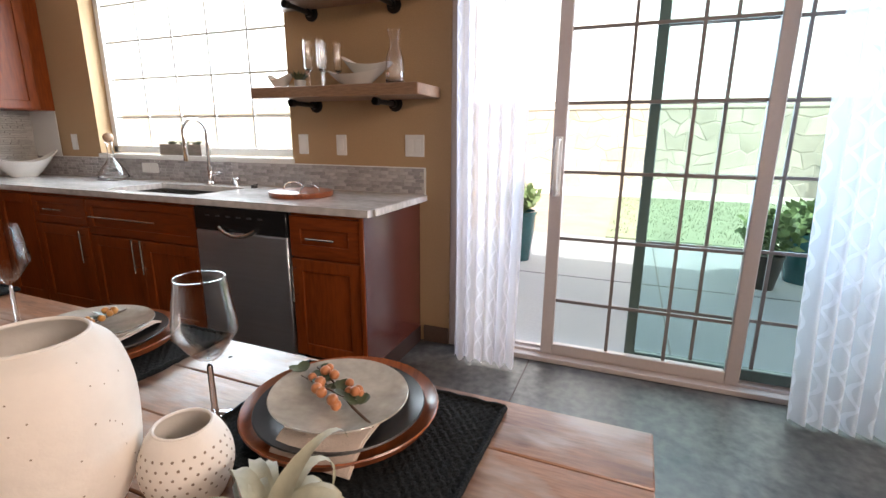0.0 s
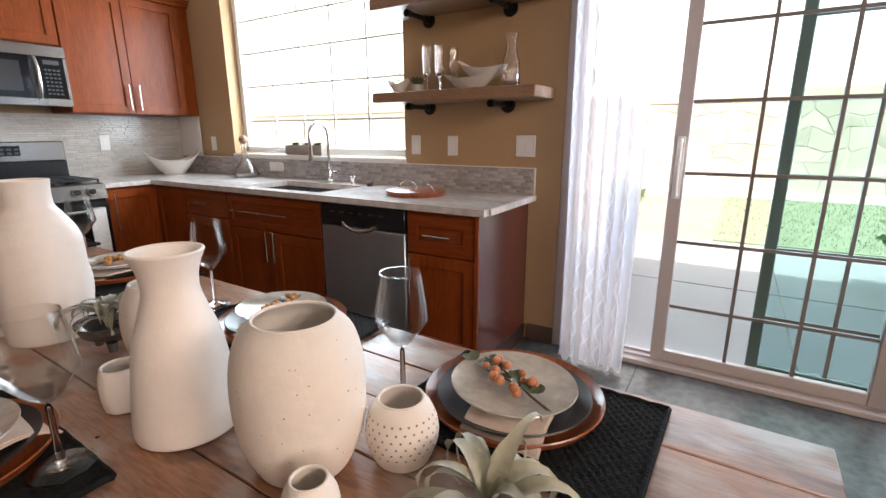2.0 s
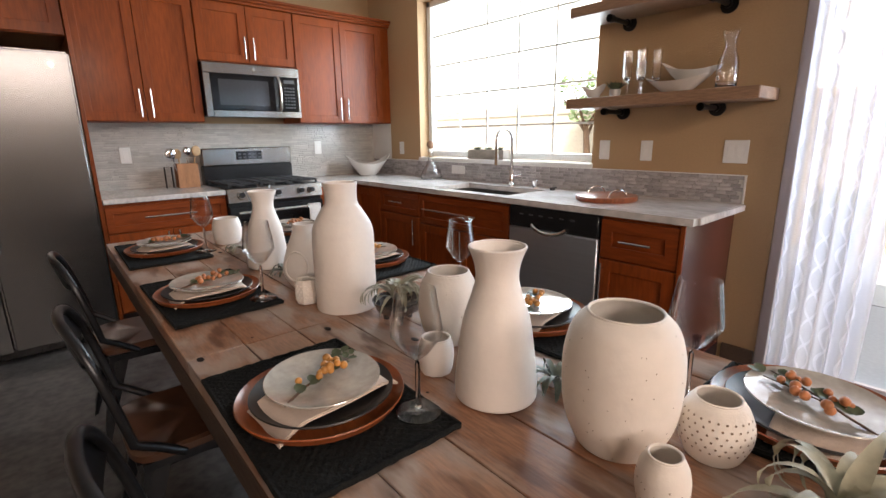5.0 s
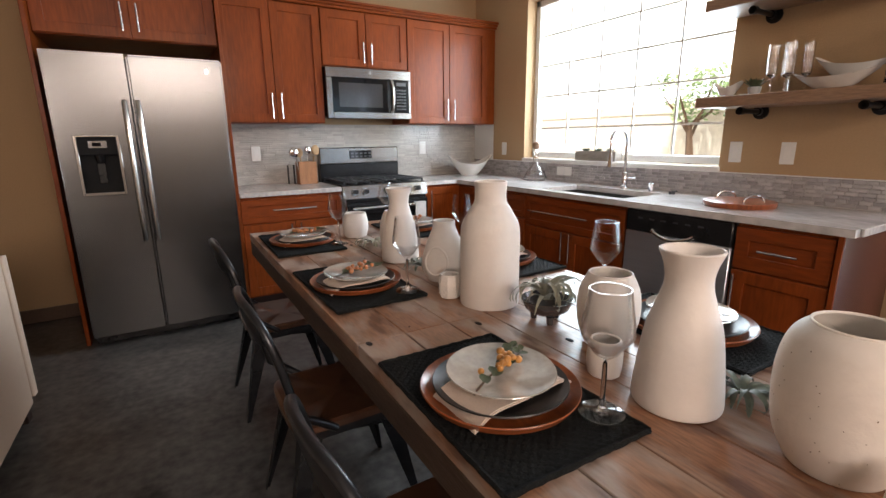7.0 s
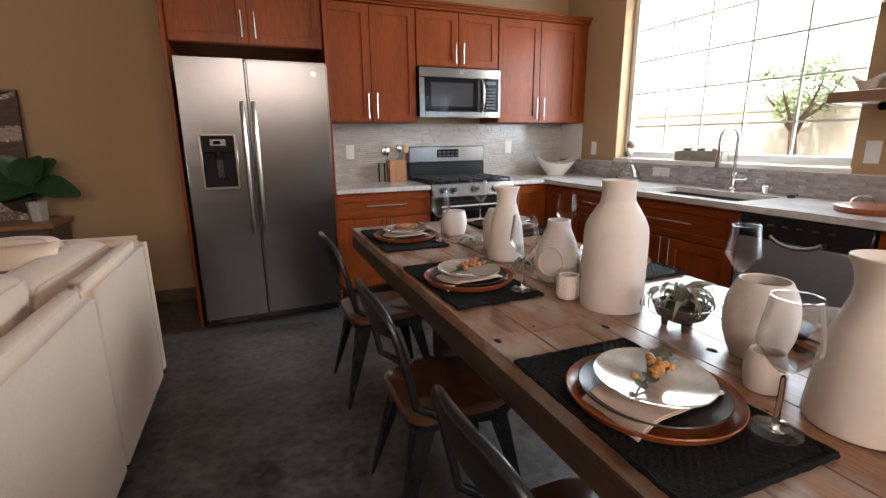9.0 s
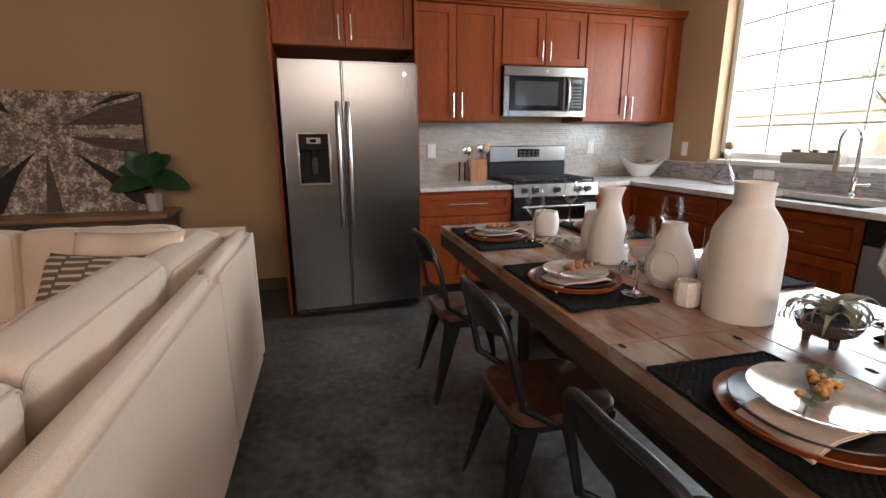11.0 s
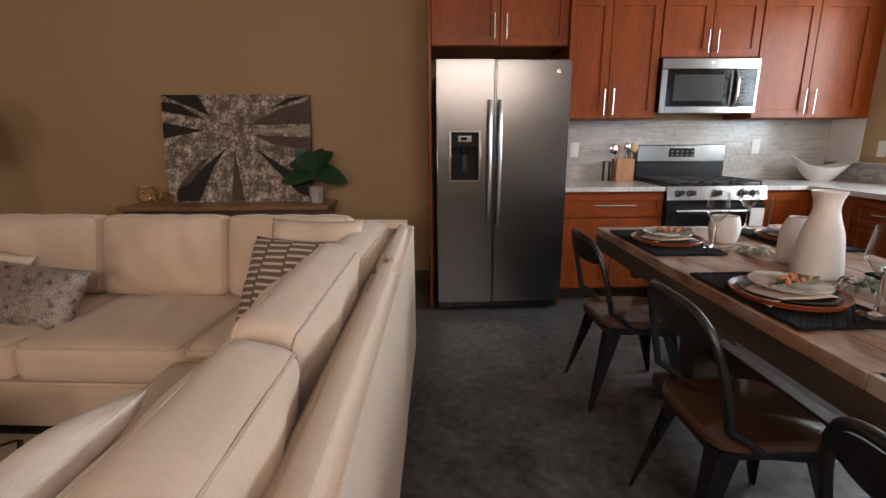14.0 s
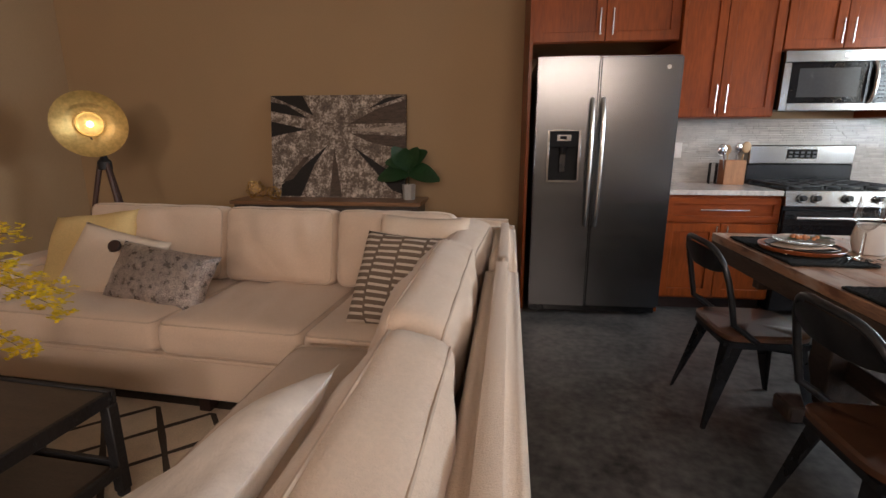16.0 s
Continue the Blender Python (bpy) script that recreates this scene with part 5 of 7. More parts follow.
def steel_chair(m):
    t = thing("dining_chair", m, "gunmetal steel chair with a brown lacquered seat", "chair", "chairs along the table")
    seat_z = 0.445
    bm = bmesh.new()
    ring_b, ring_t, ring_e = [], [], []
    N = 40
    for k in range(N):
        a = 2 * math.pi * k / N
        c, s = math.cos(a), math.sin(a)
        e = 0.42
        x, y = 0.19 * math.copysign(abs(c) ** e, c), (0.185 - 0.012 * c) * math.copysign(abs(s) ** e, s)
        ring_b.append(bm.verts.new((0.04 + x, y, seat_z - 0.028)))
        ring_e.append(bm.verts.new((0.04 + x * 1.0, y * 1.0, seat_z - 0.008)))
        ring_t.append(bm.verts.new((0.04 + x * 0.95, y * 0.95, seat_z)))
    mid = bm.verts.new((0.04, 0, seat_z - 0.006))
    for k in range(N):
        j = (k + 1) % N
        bm.faces.new((ring_b[k], ring_b[j], ring_e[j], ring_e[k]))
        bm.faces.new((ring_e[k], ring_e[j], ring_t[j], ring_t[k]))
        bm.faces.new((ring_t[k], ring_t[j], mid))
    bm.faces.new(ring_b[::-1])
    part("seat", bm, SEAT_WOOD, t)
    part("seat_frame", B(-0.135, 0.215, -0.165, 0.165, seat_z - 0.075, seat_z - 0.0285, bevel=0.012, seg=2), GUNMETAL, t)
    for sx in (-1, 1):
        for sy in (-1, 1):
            top_p, foot = Vector((0.04 + sx * 0.155, sy * 0.150, seat_z - 0.035)), Vector((0.025 + sx * 0.225 + (0.02 if sx > 0 else 0.0), sy * 0.195, 0.0))
            bm = bmesh.new()
            rows = []
            for f in (0.0, 0.35, 0.7, 1.0):
                p = top_p.lerp(foot, f)
                w = 0.055 * (1 - f) + 0.015
                rows.append([bm.verts.new(p + Vector((-sx * w * q, -sy * w * r, 0))) for q, r in ((0, 0), (1, 0), (1, 0.12), (0.12, 0.12), (0.12, 1), (0, 1))])
            for u, v in zip(rows, rows[1:]):
                for k in range(6):
                    bm.faces.new((u[k], u[(k + 1) % 6], v[(k + 1) % 6], v[k]))
            bm.faces.new(rows[0][::-1])
            bm.faces.new(rows[-1])
            part("leg", bm, GUNMETAL, t)
    hoop = []
    for k in range(33):
        a = math.pi * k / 32
        c, s = math.cos(a), math.sin(a)
        y = 0.205 * math.copysign(abs(c) ** 0.55, c)
        z = 0.50 + 0.325 * s ** 0.55
        hoop.append((-0.125 - 0.075 * (z - 0.45) / 0.37 - 0.035 * (1 - (y / 0.205) ** 2) * (z > 0.6), y, z))
    pts = [(-0.02, 0.182, seat_z - 0.03), (-0.09, 0.195, 0.47), *hoop, (-0.09, -0.195, 0.47), (-0.02, -0.182, seat_z - 0.03)]
    part("back_hoop", tube(bmesh.new(), pts, 0.0125, 12), GUNMETAL, t)
    bm = bmesh.new()
    grid = []
    for i in range(13):
        y = -0.192 + 0.384 * i / 12
        q = y / 0.205
        xz = -0.125 - 0.075 * 0.75 - 0.035 * (1 - q * q)
        edge = 1 - abs(q) ** 4
        grid.append([(xz + 0.002, y, 0.705 + 0.03 * (1 - edge)), (xz - 0.012, y, 0.735 + 0.02 * edge + 0.01 * (1 - edge)), (xz - 0.018, y, 0.72 + 0.085 * edge)])
    for off in (0.0, -0.0025):
        vs = [[bm.verts.new((p[0] + off, p[1], p[2])) for p in row] for row in grid]
        for a, b in zip(vs, vs[1:]):
            for k in range(2):
                bm.faces.new((a[k], b[k], b[k + 1], a[k + 1]))
    part("back_panel", bm, GUNMETAL, t)
    bm = bmesh.new()
    tube(bm, [(-0.12, -0.15, seat_z - 0.05), (0.20, -0.15, seat_z - 0.09)], 0.006, 6)
    part("brace", bm, GUNMETAL, t)
    return t


chair = steel_chair(pose(-2.566, -1.931, 0) @ Matrix.Scale(0.985, 4))
copy_thing(chair, pose(-2.582, -2.787, 0, 0, 0, -1) @ Matrix.Scale(1.0, 4))
copy_thing(chair, pose(-2.597, -3.502, 0, 0, 0, 1.5) @ Matrix.Scale(0.985, 4))

# ---- place settings ----


def placemat(m):
    """A thick mat of coarse cords woven over and under."""
    t = thing("placemat", m, "black woven fibre placemat on the table", "placemat", "placemats")
    nx, ny, hx, hy = 66, 96, 0.158, 0.232
    cu, cv = 0.0098, 0.0098
    bm = bmesh.new()
    rg = random.Random(2)
    top = []
    for j in range(ny + 1):
        row = []
        for i in range(nx + 1):
            x, y = -hx + 2 * hx * i / nx, -hy + 2 * hy * j / ny
            w = math.sin(math.pi * x / cu) * math.sin(math.pi * y / cv)
            ed = 0.003 * math.sin(y * 60) if i in (0, nx) else 0.0
            row.append(bm.verts.new((x + ed, y + (0.003 * math.sin(x * 55) if j in (0, ny) else 0), 0.0065 + 0.0026 * w + rg.uniform(-0.0006, 0.0006))))
        top.append(row)
    for j in range(ny):
        for i in range(nx):
            bm.faces.new((top[j][i], top[j][i + 1], top[j + 1][i + 1], top[j + 1][i]))
    rim = [*top[0], *[r[-1] for r in top[1:]], *top[-1][-2::-1], *[r[0] for r in top[-2:0:-1]]]
    low = [bm.verts.new((v.co.x, v.co.y, 0.0)) for v in rim]
    for k in range(len(rim)):
        j = (k + 1) % len(rim)
        bm.faces.new((rim[k], low[k], low[j], rim[j]))
    part("weave", bm, MAT_FIBRE, t, angle=60)
    loop = [(sx * hx, sy * hy, 0.006) for sx, sy in ((-1, -1), (1, -1), (1, 1), (-1, 1))]
    for a, b in zip(loop, loop[1:] + loop[:1]):
        part("edge_cord", tube(bmesh.new(), [Vector(a).lerp(Vector(b), k / 24) + Vector((0, 0, 0.0012 * math.sin(k * 2.3))) for k in range(25)], 0.0052, 6), MAT_FIBRE, t)
    return t


def plate(name, m, r, h, mat, label, group, rim=0.25, squash=1.0):
    t = thing(name, m, label, "plate", group)
    k = 1 - rim
    if rim == 0.3:  # a shallow, evenly hollowed plate on a foot
        under = [(0, 0), (r * 0.55, 0), (r * 0.58, 0.004)] + [(r * q, 0.004 + (h - 0.006) * q ** 3) for q in (0.7, 0.85, 0.985)]
        prof = under + [(r, h - 0.001), (r * 0.99, h + 0.0008)] + [(r * q / 10, 0.006 + (h - 0.006) * (q / 10) ** 2.2) for q in range(9, 0, -1)] + [(0, 0.006)]
        part("plate", lathe(bmesh.new(), prof, 56, squash=squash), mat, t)
        return t
    prof = [(0, 0), (r * k, 0), (r * (k + 0.08), 0.003), (r * 0.985, h - 0.003), (r, h - 0.001), (r * 0.99, h + 0.0012), (r * (k + 0.06), 0.008), (r * k * 0.97, 0.0055), (0, 0.005)]
    part("plate", lathe(bmesh.new(), prof, 56, squash=squash), mat, t)
    return t


def napkin(m, label="cream linen napkin folded under the plate"):
    t = thing("napkin", m, label, "napkin", "napkins")
    bm = bmesh.new()
    nx, ny = 24, 10
    L, W = 0.29, 0.14
    for lay in range(2):
        ins = 0.003 * lay
        vs = [[], []]
        for j in range(ny + 1):
            for q in (0, 1):
                row = []
                for i in range(nx + 1):
                    u, v = i / nx, j / ny
                    x, y = (u - 0.5) * (L - ins), (v - 0.5) * (W - 2 * ins) * (1 - 0.12 * u)
                    droop = -0.020 * max(0, (abs(u - 0.5) - 0.30) / 0.2) ** 1.5
                    z = 0.0028 * lay + 0.0027 * q + droop + 0.0012 * math.sin(9 * u + 5 * v + lay)
                    row.append(bm.verts.new((x, y, z)))
                vs[q].append(row)
        for q in (0, 1):
            for j in range(ny):
                for i in range(nx):
                    bm.faces.new((vs[q][j][i], vs[q][j][i + 1], vs[q][j + 1][i + 1], vs[q][j + 1][i]))
        for j in range(ny):
            for i in (0, nx):
                bm.faces.new((vs[0][j][i], vs[0][j + 1][i], vs[1][j + 1][i], vs[1][j][i]))
        for i in range(nx):
            for j in (0, ny):
                bm.faces.new((vs[0][j][i], vs[0][j][i + 1], vs[1][j][i + 1], vs[1][j][i]))
    part("cloth", bm, LINEN, t, angle=70)
    return t


def sprig(m, seed, berry_mat, label):
    """A eucalyptus twig with round leaves and a bunch of berries."""
    t = thing("berry_sprig", m, label, "sprig", "sprigs on the plates")
    rg = random.Random(seed)
    bm = bmesh.new()
    stem = [(-0.10, 0.0, 0.004), (-0.05, 0.004, 0.009), (0.0, 0.0, 0.013), (0.05, -0.006, 0.012), (0.095, -0.004, 0.010)]
    tube(bm, stem, [0.0022, 0.002, 0.0018, 0.0014, 0.0008], 6)
    tube(bm, [(-0.02, 0.002, 0.011), (0.03, 0.022, 0.016), (0.075, 0.03, 0.014)], [0.0015, 0.0012, 0.0008], 6)
    part("twig", bm, TWIG, t)
    for k in range(26):
        a = rg.uniform(-1.4, 1.4)
        f = rg.uniform(0.0, 1.0)
        p = Vector((-0.07 + 0.165 * f, (0.03 * (f - .3) if k % 2 else -0.004), 0.013))
        d = Vector((math.cos(a) * 0.6 + 0.3, math.sin(a) * (1 if k % 2 else -1), rg.uniform(0.0, 0.5))).normalized()
        s = d.cross(Vector((0, 0, 1))).normalized()
        u = s.cross(d)
        L = rg.uniform(0.015, 0.027)
        bm = bmesh.new()
        base = bm.verts.new(p)
        pv = None
        for fr, w, up in ((0.25, 0.32, 0.02), (0.55, 0.42, 0.05), (0.82, 0.28, 0.03)):
            c = p + d * L * fr + u * L * up
            r3 = [bm.verts.new(c - s * L * w), bm.verts.new(c - u * L * 0.08), bm.verts.new(c + s * L * w)]
            if pv:
                bm.faces.new((pv[0], pv[1], r3[1], r3[0]))
                bm.faces.new((pv[1], pv[2], r3[2], r3[1]))
            else:
                bm.faces.new((base, r3[0], r3[1]))
                bm.faces.new((base, r3[1], r3[2]))
            pv = r3
        tip = bm.verts.new(p + d * L)
        bm.faces.new((pv[0], pv[1], tip))
        bm.faces.new((pv[1], pv[2], tip))
        part("leaf", bm, LEAF, t)
    for k in range(16):
        bm = bmesh.new()
        r = rg.uniform(0.0065, 0.0088)
        bmesh.ops.create_icosphere(bm, subdivisions=2, radius=r, matrix=Matrix.Translation((rg.uniform(-0.045, 0.06), rg.uniform(-0.018, 0.030), 0.015 + rg.uniform(0, 0.010))))
        part("berry", bm, berry_mat, t)
    return t


def wine_glass(m):
    t = thing("wine_glass", m, "clear angular stemmed wine glass", "wine glass", "wine glasses")
    out = [(0, 0.0), (0.040, 0.0), (0.040, 0.0016), (0.020, 0.004), (0.0065, 0.010), (0.0045, 0.03), (0.0042, 0.092), (0.0075, 0.100), (0.022, 0.112), (0.0445, 0.142), (0.0452, 0.148), (0.0435, 0.165), (0.0345, 0.222)]
    inn = [(0.0333, 0.222), (0.0423, 0.165), (0.0438, 0.148), (0.0431, 0.1435), (0.021, 0.1145), (0.006, 0.106), (0, 0.1055)]
    part("bowl", lathe(bmesh.new(), [(0, 0.0985), *out[7:], *inn], 44), THIN_GLASS, t, angle=25)
    part("stem", lathe(bmesh.new(), [(0, 0.0106), *out[4:7], (0, 0.098)], 20), CLEAR, t)
    part("foot", lathe(bmesh.new(), [*out[:5], (0, 0.0102)], 44), CLEAR, t)
    return t


proto = {}


def once(key, make, m):
    """The first of a kind is built, the others are copies of it."""
    if key not in proto:
        proto[key] = make(m)
        return proto[key]
    return copy_thing(proto[key], m)


def setting(x, y, mat, glass_at, seed, berry_mat, plate_at, plate_turn, berry_label, sprig_turn):
    """A place setting round the charger at x, y; mat: its mat's centre, width and length; plate_at: the shift of the salad plate."""
    rg = random.Random(seed)
    mx, my, mw, ml = mat
    once("mat", placemat, pose(mx, my, Z0, 0, 0, TRZ + rg.uniform(-1.2, 1.2)) @ Matrix.Diagonal((mw / 0.316, ml / 0.464, 1, 1)))
    z = Z0 + 0.0095
    once("charger", lambda m: plate("charger_plate", m, 0.153, 0.018, CHARGER_WOOD, "red-brown wooden charger plate on the placemat", "charger plates", 0.14), pose(x, y, z, 0, 0, rg.uniform(0, 90)))
    z += 0.0056
    once("dark", lambda m: plate("dinner_plate", m, 0.131, 0.017, DARK_PLATE, "charcoal glazed dinner plate on the charger", "dinner plates", 0.22), pose(x + plate_at[0] * 0.5, y + plate_at[1] * 0.5, z, 0, 0, rg.uniform(0, 90)))
    z += 0.0140
    once("napkin", napkin, pose(x + plate_at[0], y + plate_at[1] - 0.018, z, 0, 0, rg.uniform(2, 9)) @ Matrix.Diagonal((0.90, 0.96, 1, 1)))
    z += 0.0075
    px, py = x + plate_at[0], y + plate_at[1]
    once("top", lambda m: plate("salad_plate", m, 0.106, 0.017, GREY_GLAZE, "grey-green glazed salad plate on the napkin", "salad plates", 0.3), pose(px, py, z, 1.5, -1.0, plate_turn))
    sprig(pose(px, py, z + 0.006, 0, 0, sprig_turn) @ Matrix.Scale(1.02, 4), seed, berry_mat, berry_label)
    on_mat = abs(glass_at[0] - mx) < mw / 2 and abs(glass_at[1] - my) < ml / 2
    once("glass", wine_glass, pose(*glass_at, Z0 + (0.0095 if on_mat else 0.0)) @ Matrix.Diagonal((1, 1, 1.035, 1)))


OR, RE = "eucalyptus twig with orange berries on the plate", "eucalyptus twig with red-orange berries on the plate"
setting(-2.462, -3.568, (-2.468, -3.568, 0.298, 0.452), (-2.356, -3.724), 1, BERRY, (0.006, 0.004), 20, OR, 25)
setting(-2.440, -2.760, (-2.442, -2.750, 0.306, 0.495), (-2.330, -2.927), 2, BERRY_RED, (-0.002, -0.004), 60, RE, 15)
setting(-2.412, -1.992, (-2.425, -1.985, 0.310, 0.515), (-2.281, -2.137), 3, BERRY_RED, (0.004, 0.000), 10, RE, 10)
setting(-1.868, -4.190, (-1.892, -4.226, 0.300, 0.405), (-1.961, -4.022), 4, BERRY_RED, (-0.014, -0.006), 40, RE, 60)
setting(-1.850, -3.575, (-1.850, -3.575, 0.300, 0.440), (-1.851, -3.298), 5, BERRY, (0.004, 0.004), 80, OR, 200)
setting(-1.842, -2.768, (-1.842, -2.768, 0.306, 0.470), (-1.826, -2.481), 6, BERRY, (0.004, 0.004), 30, OR, 190)
setting(-1.806, -1.977, (-1.815, -1.977, 0.306, 0.470), (-1.843, -1.700), 7, BERRY_RED, (0.004, 0.004), 50, RE, 205)

# ---- vases and other things along the middle ----


def vase(name, x, y, rows, label, mat=MATT_CERAMIC, wall=0.005, seg=48, group="vases along the table", rz=0):
    t = thing(name, pose(x, y, Z0, 0, 0, rz), label, "vase", group)
    out = smooth_profile(rows, 6)
    inn = [(max(r - wall, 0.002), max(z, 0.008)) for r, z in reversed(out)]
    lip = [(out[-1][0] - wall * 0.5, out[-1][1] + wall * 0.35)]
    part("body", lathe(bmesh.new(), [(0, 0), *out, *lip, *inn, (0, 0.008)], seg), mat, t)
    rl, zl = out[-1][0] - wall / 2, out[-1][1] + wall * 0.1
    part("lip", tube(bmesh.new(), [(rl * math.cos(2 * math.pi * k / 48), rl * math.sin(2 * math.pi * k / 48), zl) for k in range(48)], wall * 0.52, 8, closed=True), mat, t)
    return t


vase("bottle_vase", -2.157, -3.130, [(0.081, 0), (0.0875, 0.006), (0.0875, 0.10), (0.0875, 0.205), (0.081, 0.245), (0.060, 0.283), (0.047, 0.305), (0.0455, 0.338), (0.048, 0.360)], "tall matt white bottle-shaped stoneware vase")
CAR = [(0.074, 0), (0.079, 0.006), (0.077, 0.044), (0.065, 0.142), (0.049, 0.196), (0.040, 0.231), (0.043, 0.262), (0.0535, 0.290)]
vase("carafe_vase", -2.194, -3.760, CAR, "matt white carafe-shaped vase with a flared lip")
vase("carafe_vase", -2.158, -2.527, [(r * 0.96, z) for r, z in CAR], "matt white carafe-shaped vase with a flared lip")
SPV = [(0.058, 0), (0.066, 0.006), (0.084, 0.050), (0.0905, 0.10), (0.0895, 0.155), (0.078, 0.199), (0.058, 0.221)]
sv = vase("speckled_vase", -2.157, -3.991, SPV, "wide cream stoneware vase with dark speckles and pierced dots", SPECK)
OVAL = [(0.046, 0), (0.053, 0.006), (0.068, 0.05), (0.0725, 0.095), (0.067, 0.138), (0.051, 0.173)]
ov = vase("oval_vase", -2.097, -3.517, OVAL, "rounded cream stoneware vase with a wide mouth", SPECK)
gv = vase("gourd_vase", -2.150, -2.859, [(0.048, 0), (0.059, 0.006), (0.078, 0.047), (0.075, 0.085), (0.057, 0.142), (0.040, 0.185), (0.038, 0.207)], "matt white gourd-shaped vase with a looped relief")
bm = bmesh.new()
pts = []
for k in range(28):
    a = 2 * math.pi * k / 28
    z = 0.080 + 0.047 * math.sin(a)
    r = 0.0785 - 0.27 * max(0, z - 0.080)
    th = radians(215) + 0.55 * math.cos(a)
    pts.append((r * math.cos(th), r * math.sin(th), z))
tube(bm, pts, 0.0032, 8, closed=True)
part("relief", bm, MATT_CERAMIC, gv)
vase("slim_vase", -2.113, -2.370, [(0.046, 0), (0.052, 0.006), (0.058, 0.06), (0.057, 0.115), (0.046, 0.157), (0.036, 0.176)], "small rounded matt white vase")
vase("slim_vase", -2.064, -2.971, [(0.046, 0), (0.052, 0.006), (0.060, 0.06), (0.057, 0.11), (0.044, 0.155), (0.034, 0.172)], "small rounded matt white vase")
vase("candle_cup", -2.143, -1.985, [(0.048, 0), (0.055, 0.008), (0.064, 0.045), (0.063, 0.085), (0.055, 0.118)], "rounded matt white candle cup")
vase("candle_cup", -2.224, -3.618, [(0.030, 0), (0.034, 0.005), (0.038, 0.035), (0.036, 0.060), (0.031, 0.076)], "small faceted cream candle cup", seg=10, wall=0.004)
cc = vase("candle_cup", -2.235, -3.030, [(0.027, 0), (0.032, 0.005), (0.035, 0.035), (0.033, 0.06), (0.030, 0.072)], "small white candle cup with a beaded surface", seg=8, wall=0.004)
bm = bmesh.new()
for i in range(16):
    for j in range(6):
        a, z = 2 * math.pi * (i + 0.5 * (j % 2)) / 16, 0.014 + j * 0.009
        bmesh.ops.create_icosphere(bm, subdivisions=1, radius=0.0028, matrix=Matrix.Translation((0.0332 * math.cos(a), 0.0332 * math.sin(a), z)))
part("bead_relief", bm, MATT_CERAMIC, cc)
TINY = [(0.022, 0), (0.027, 0.004), (0.034, 0.034), (0.032, 0.062), (0.023, 0.082)]
tn = vase("candle_cup", -2.250, -4.105, TINY, "tiny cream stoneware candle cup with pierced dots", SPECK, wall=0.004)
LANT = [(0.035, 0), (0.041, 0.005), (0.052, 0.035), (0.052, 0.06), (0.043, 0.084), (0.034, 0.096)]
ln = vase("pierced_lantern", -2.079, -4.108, LANT, "small cream stoneware tealight lantern pierced with round holes", SPECK, wall=0.004)


def dots(parent, rows, profile, r, name, seed, jitter=0.0, inset=0.0008):
    """Round dark holes that follow a turned body."""
    rg = random.Random(seed)
    prof = smooth_profile(profile, 6)
    bm = bmesh.new()
    for z, count, shift in rows:
        for k in range(count):
            a = 2 * math.pi * (k + shift) / count + rg.uniform(-1, 1) * jitter
            zz = z + rg.uniform(-1, 1) * jitter * 0.05
            for (r0, z0), (r1, z1) in zip(prof, prof[1:]):
                if z0 <= zz <= z1:
                    f = (zz - z0) / max(z1 - z0, 1e-6)
                    rad = r0 + (r1 - r0) * f
                    slope = math.atan2(r0 - r1, z1 - z0)
                    break
            else:
                continue
            d = Vector((math.cos(a) * math.cos(slope), math.sin(a) * math.cos(slope), math.sin(slope)))
            s = Vector((-math.sin(a), math.cos(a), 0))
            u = d.cross(s)
            c = Vector((rad * math.cos(a), rad * math.sin(a), zz)) + d * inset
            q = r * (1 + rg.uniform(-0.3, 0.3) * (jitter > 0))
            bm.faces.new([bm.verts.new(c + q * (math.cos(j * math.pi / 4) * s + math.sin(j * math.pi / 4) * u)) for j in range(8)])
    tagged(part(name, bm, SPOT, parent, smooth=False), kind="stuff")


dots(ln, [(0.030 + 0.0095 * k, 26, 0.5 * (k % 2)) for k in range(6)], LANT, 0.0018, "pierced_hole", 1)
dots(sv, [(0.02 + 0.014 * k, 7, 0.37 * k) for k in range(13)], SPV, 0.0010, "speckle", 5, jitter=0.35)
dots(ov, [(0.03 + 0.03 * k, 4, 0.37 * k) for k in range(5)], OVAL, 0.001, "speckle", 6, jitter=0.35)
dots(tn, [(0.02 + 0.008 * k, 9, 0.5 * (k % 2)) for k in range(5)], TINY, 0.0011, "speckle", 7, jitter=0.2)


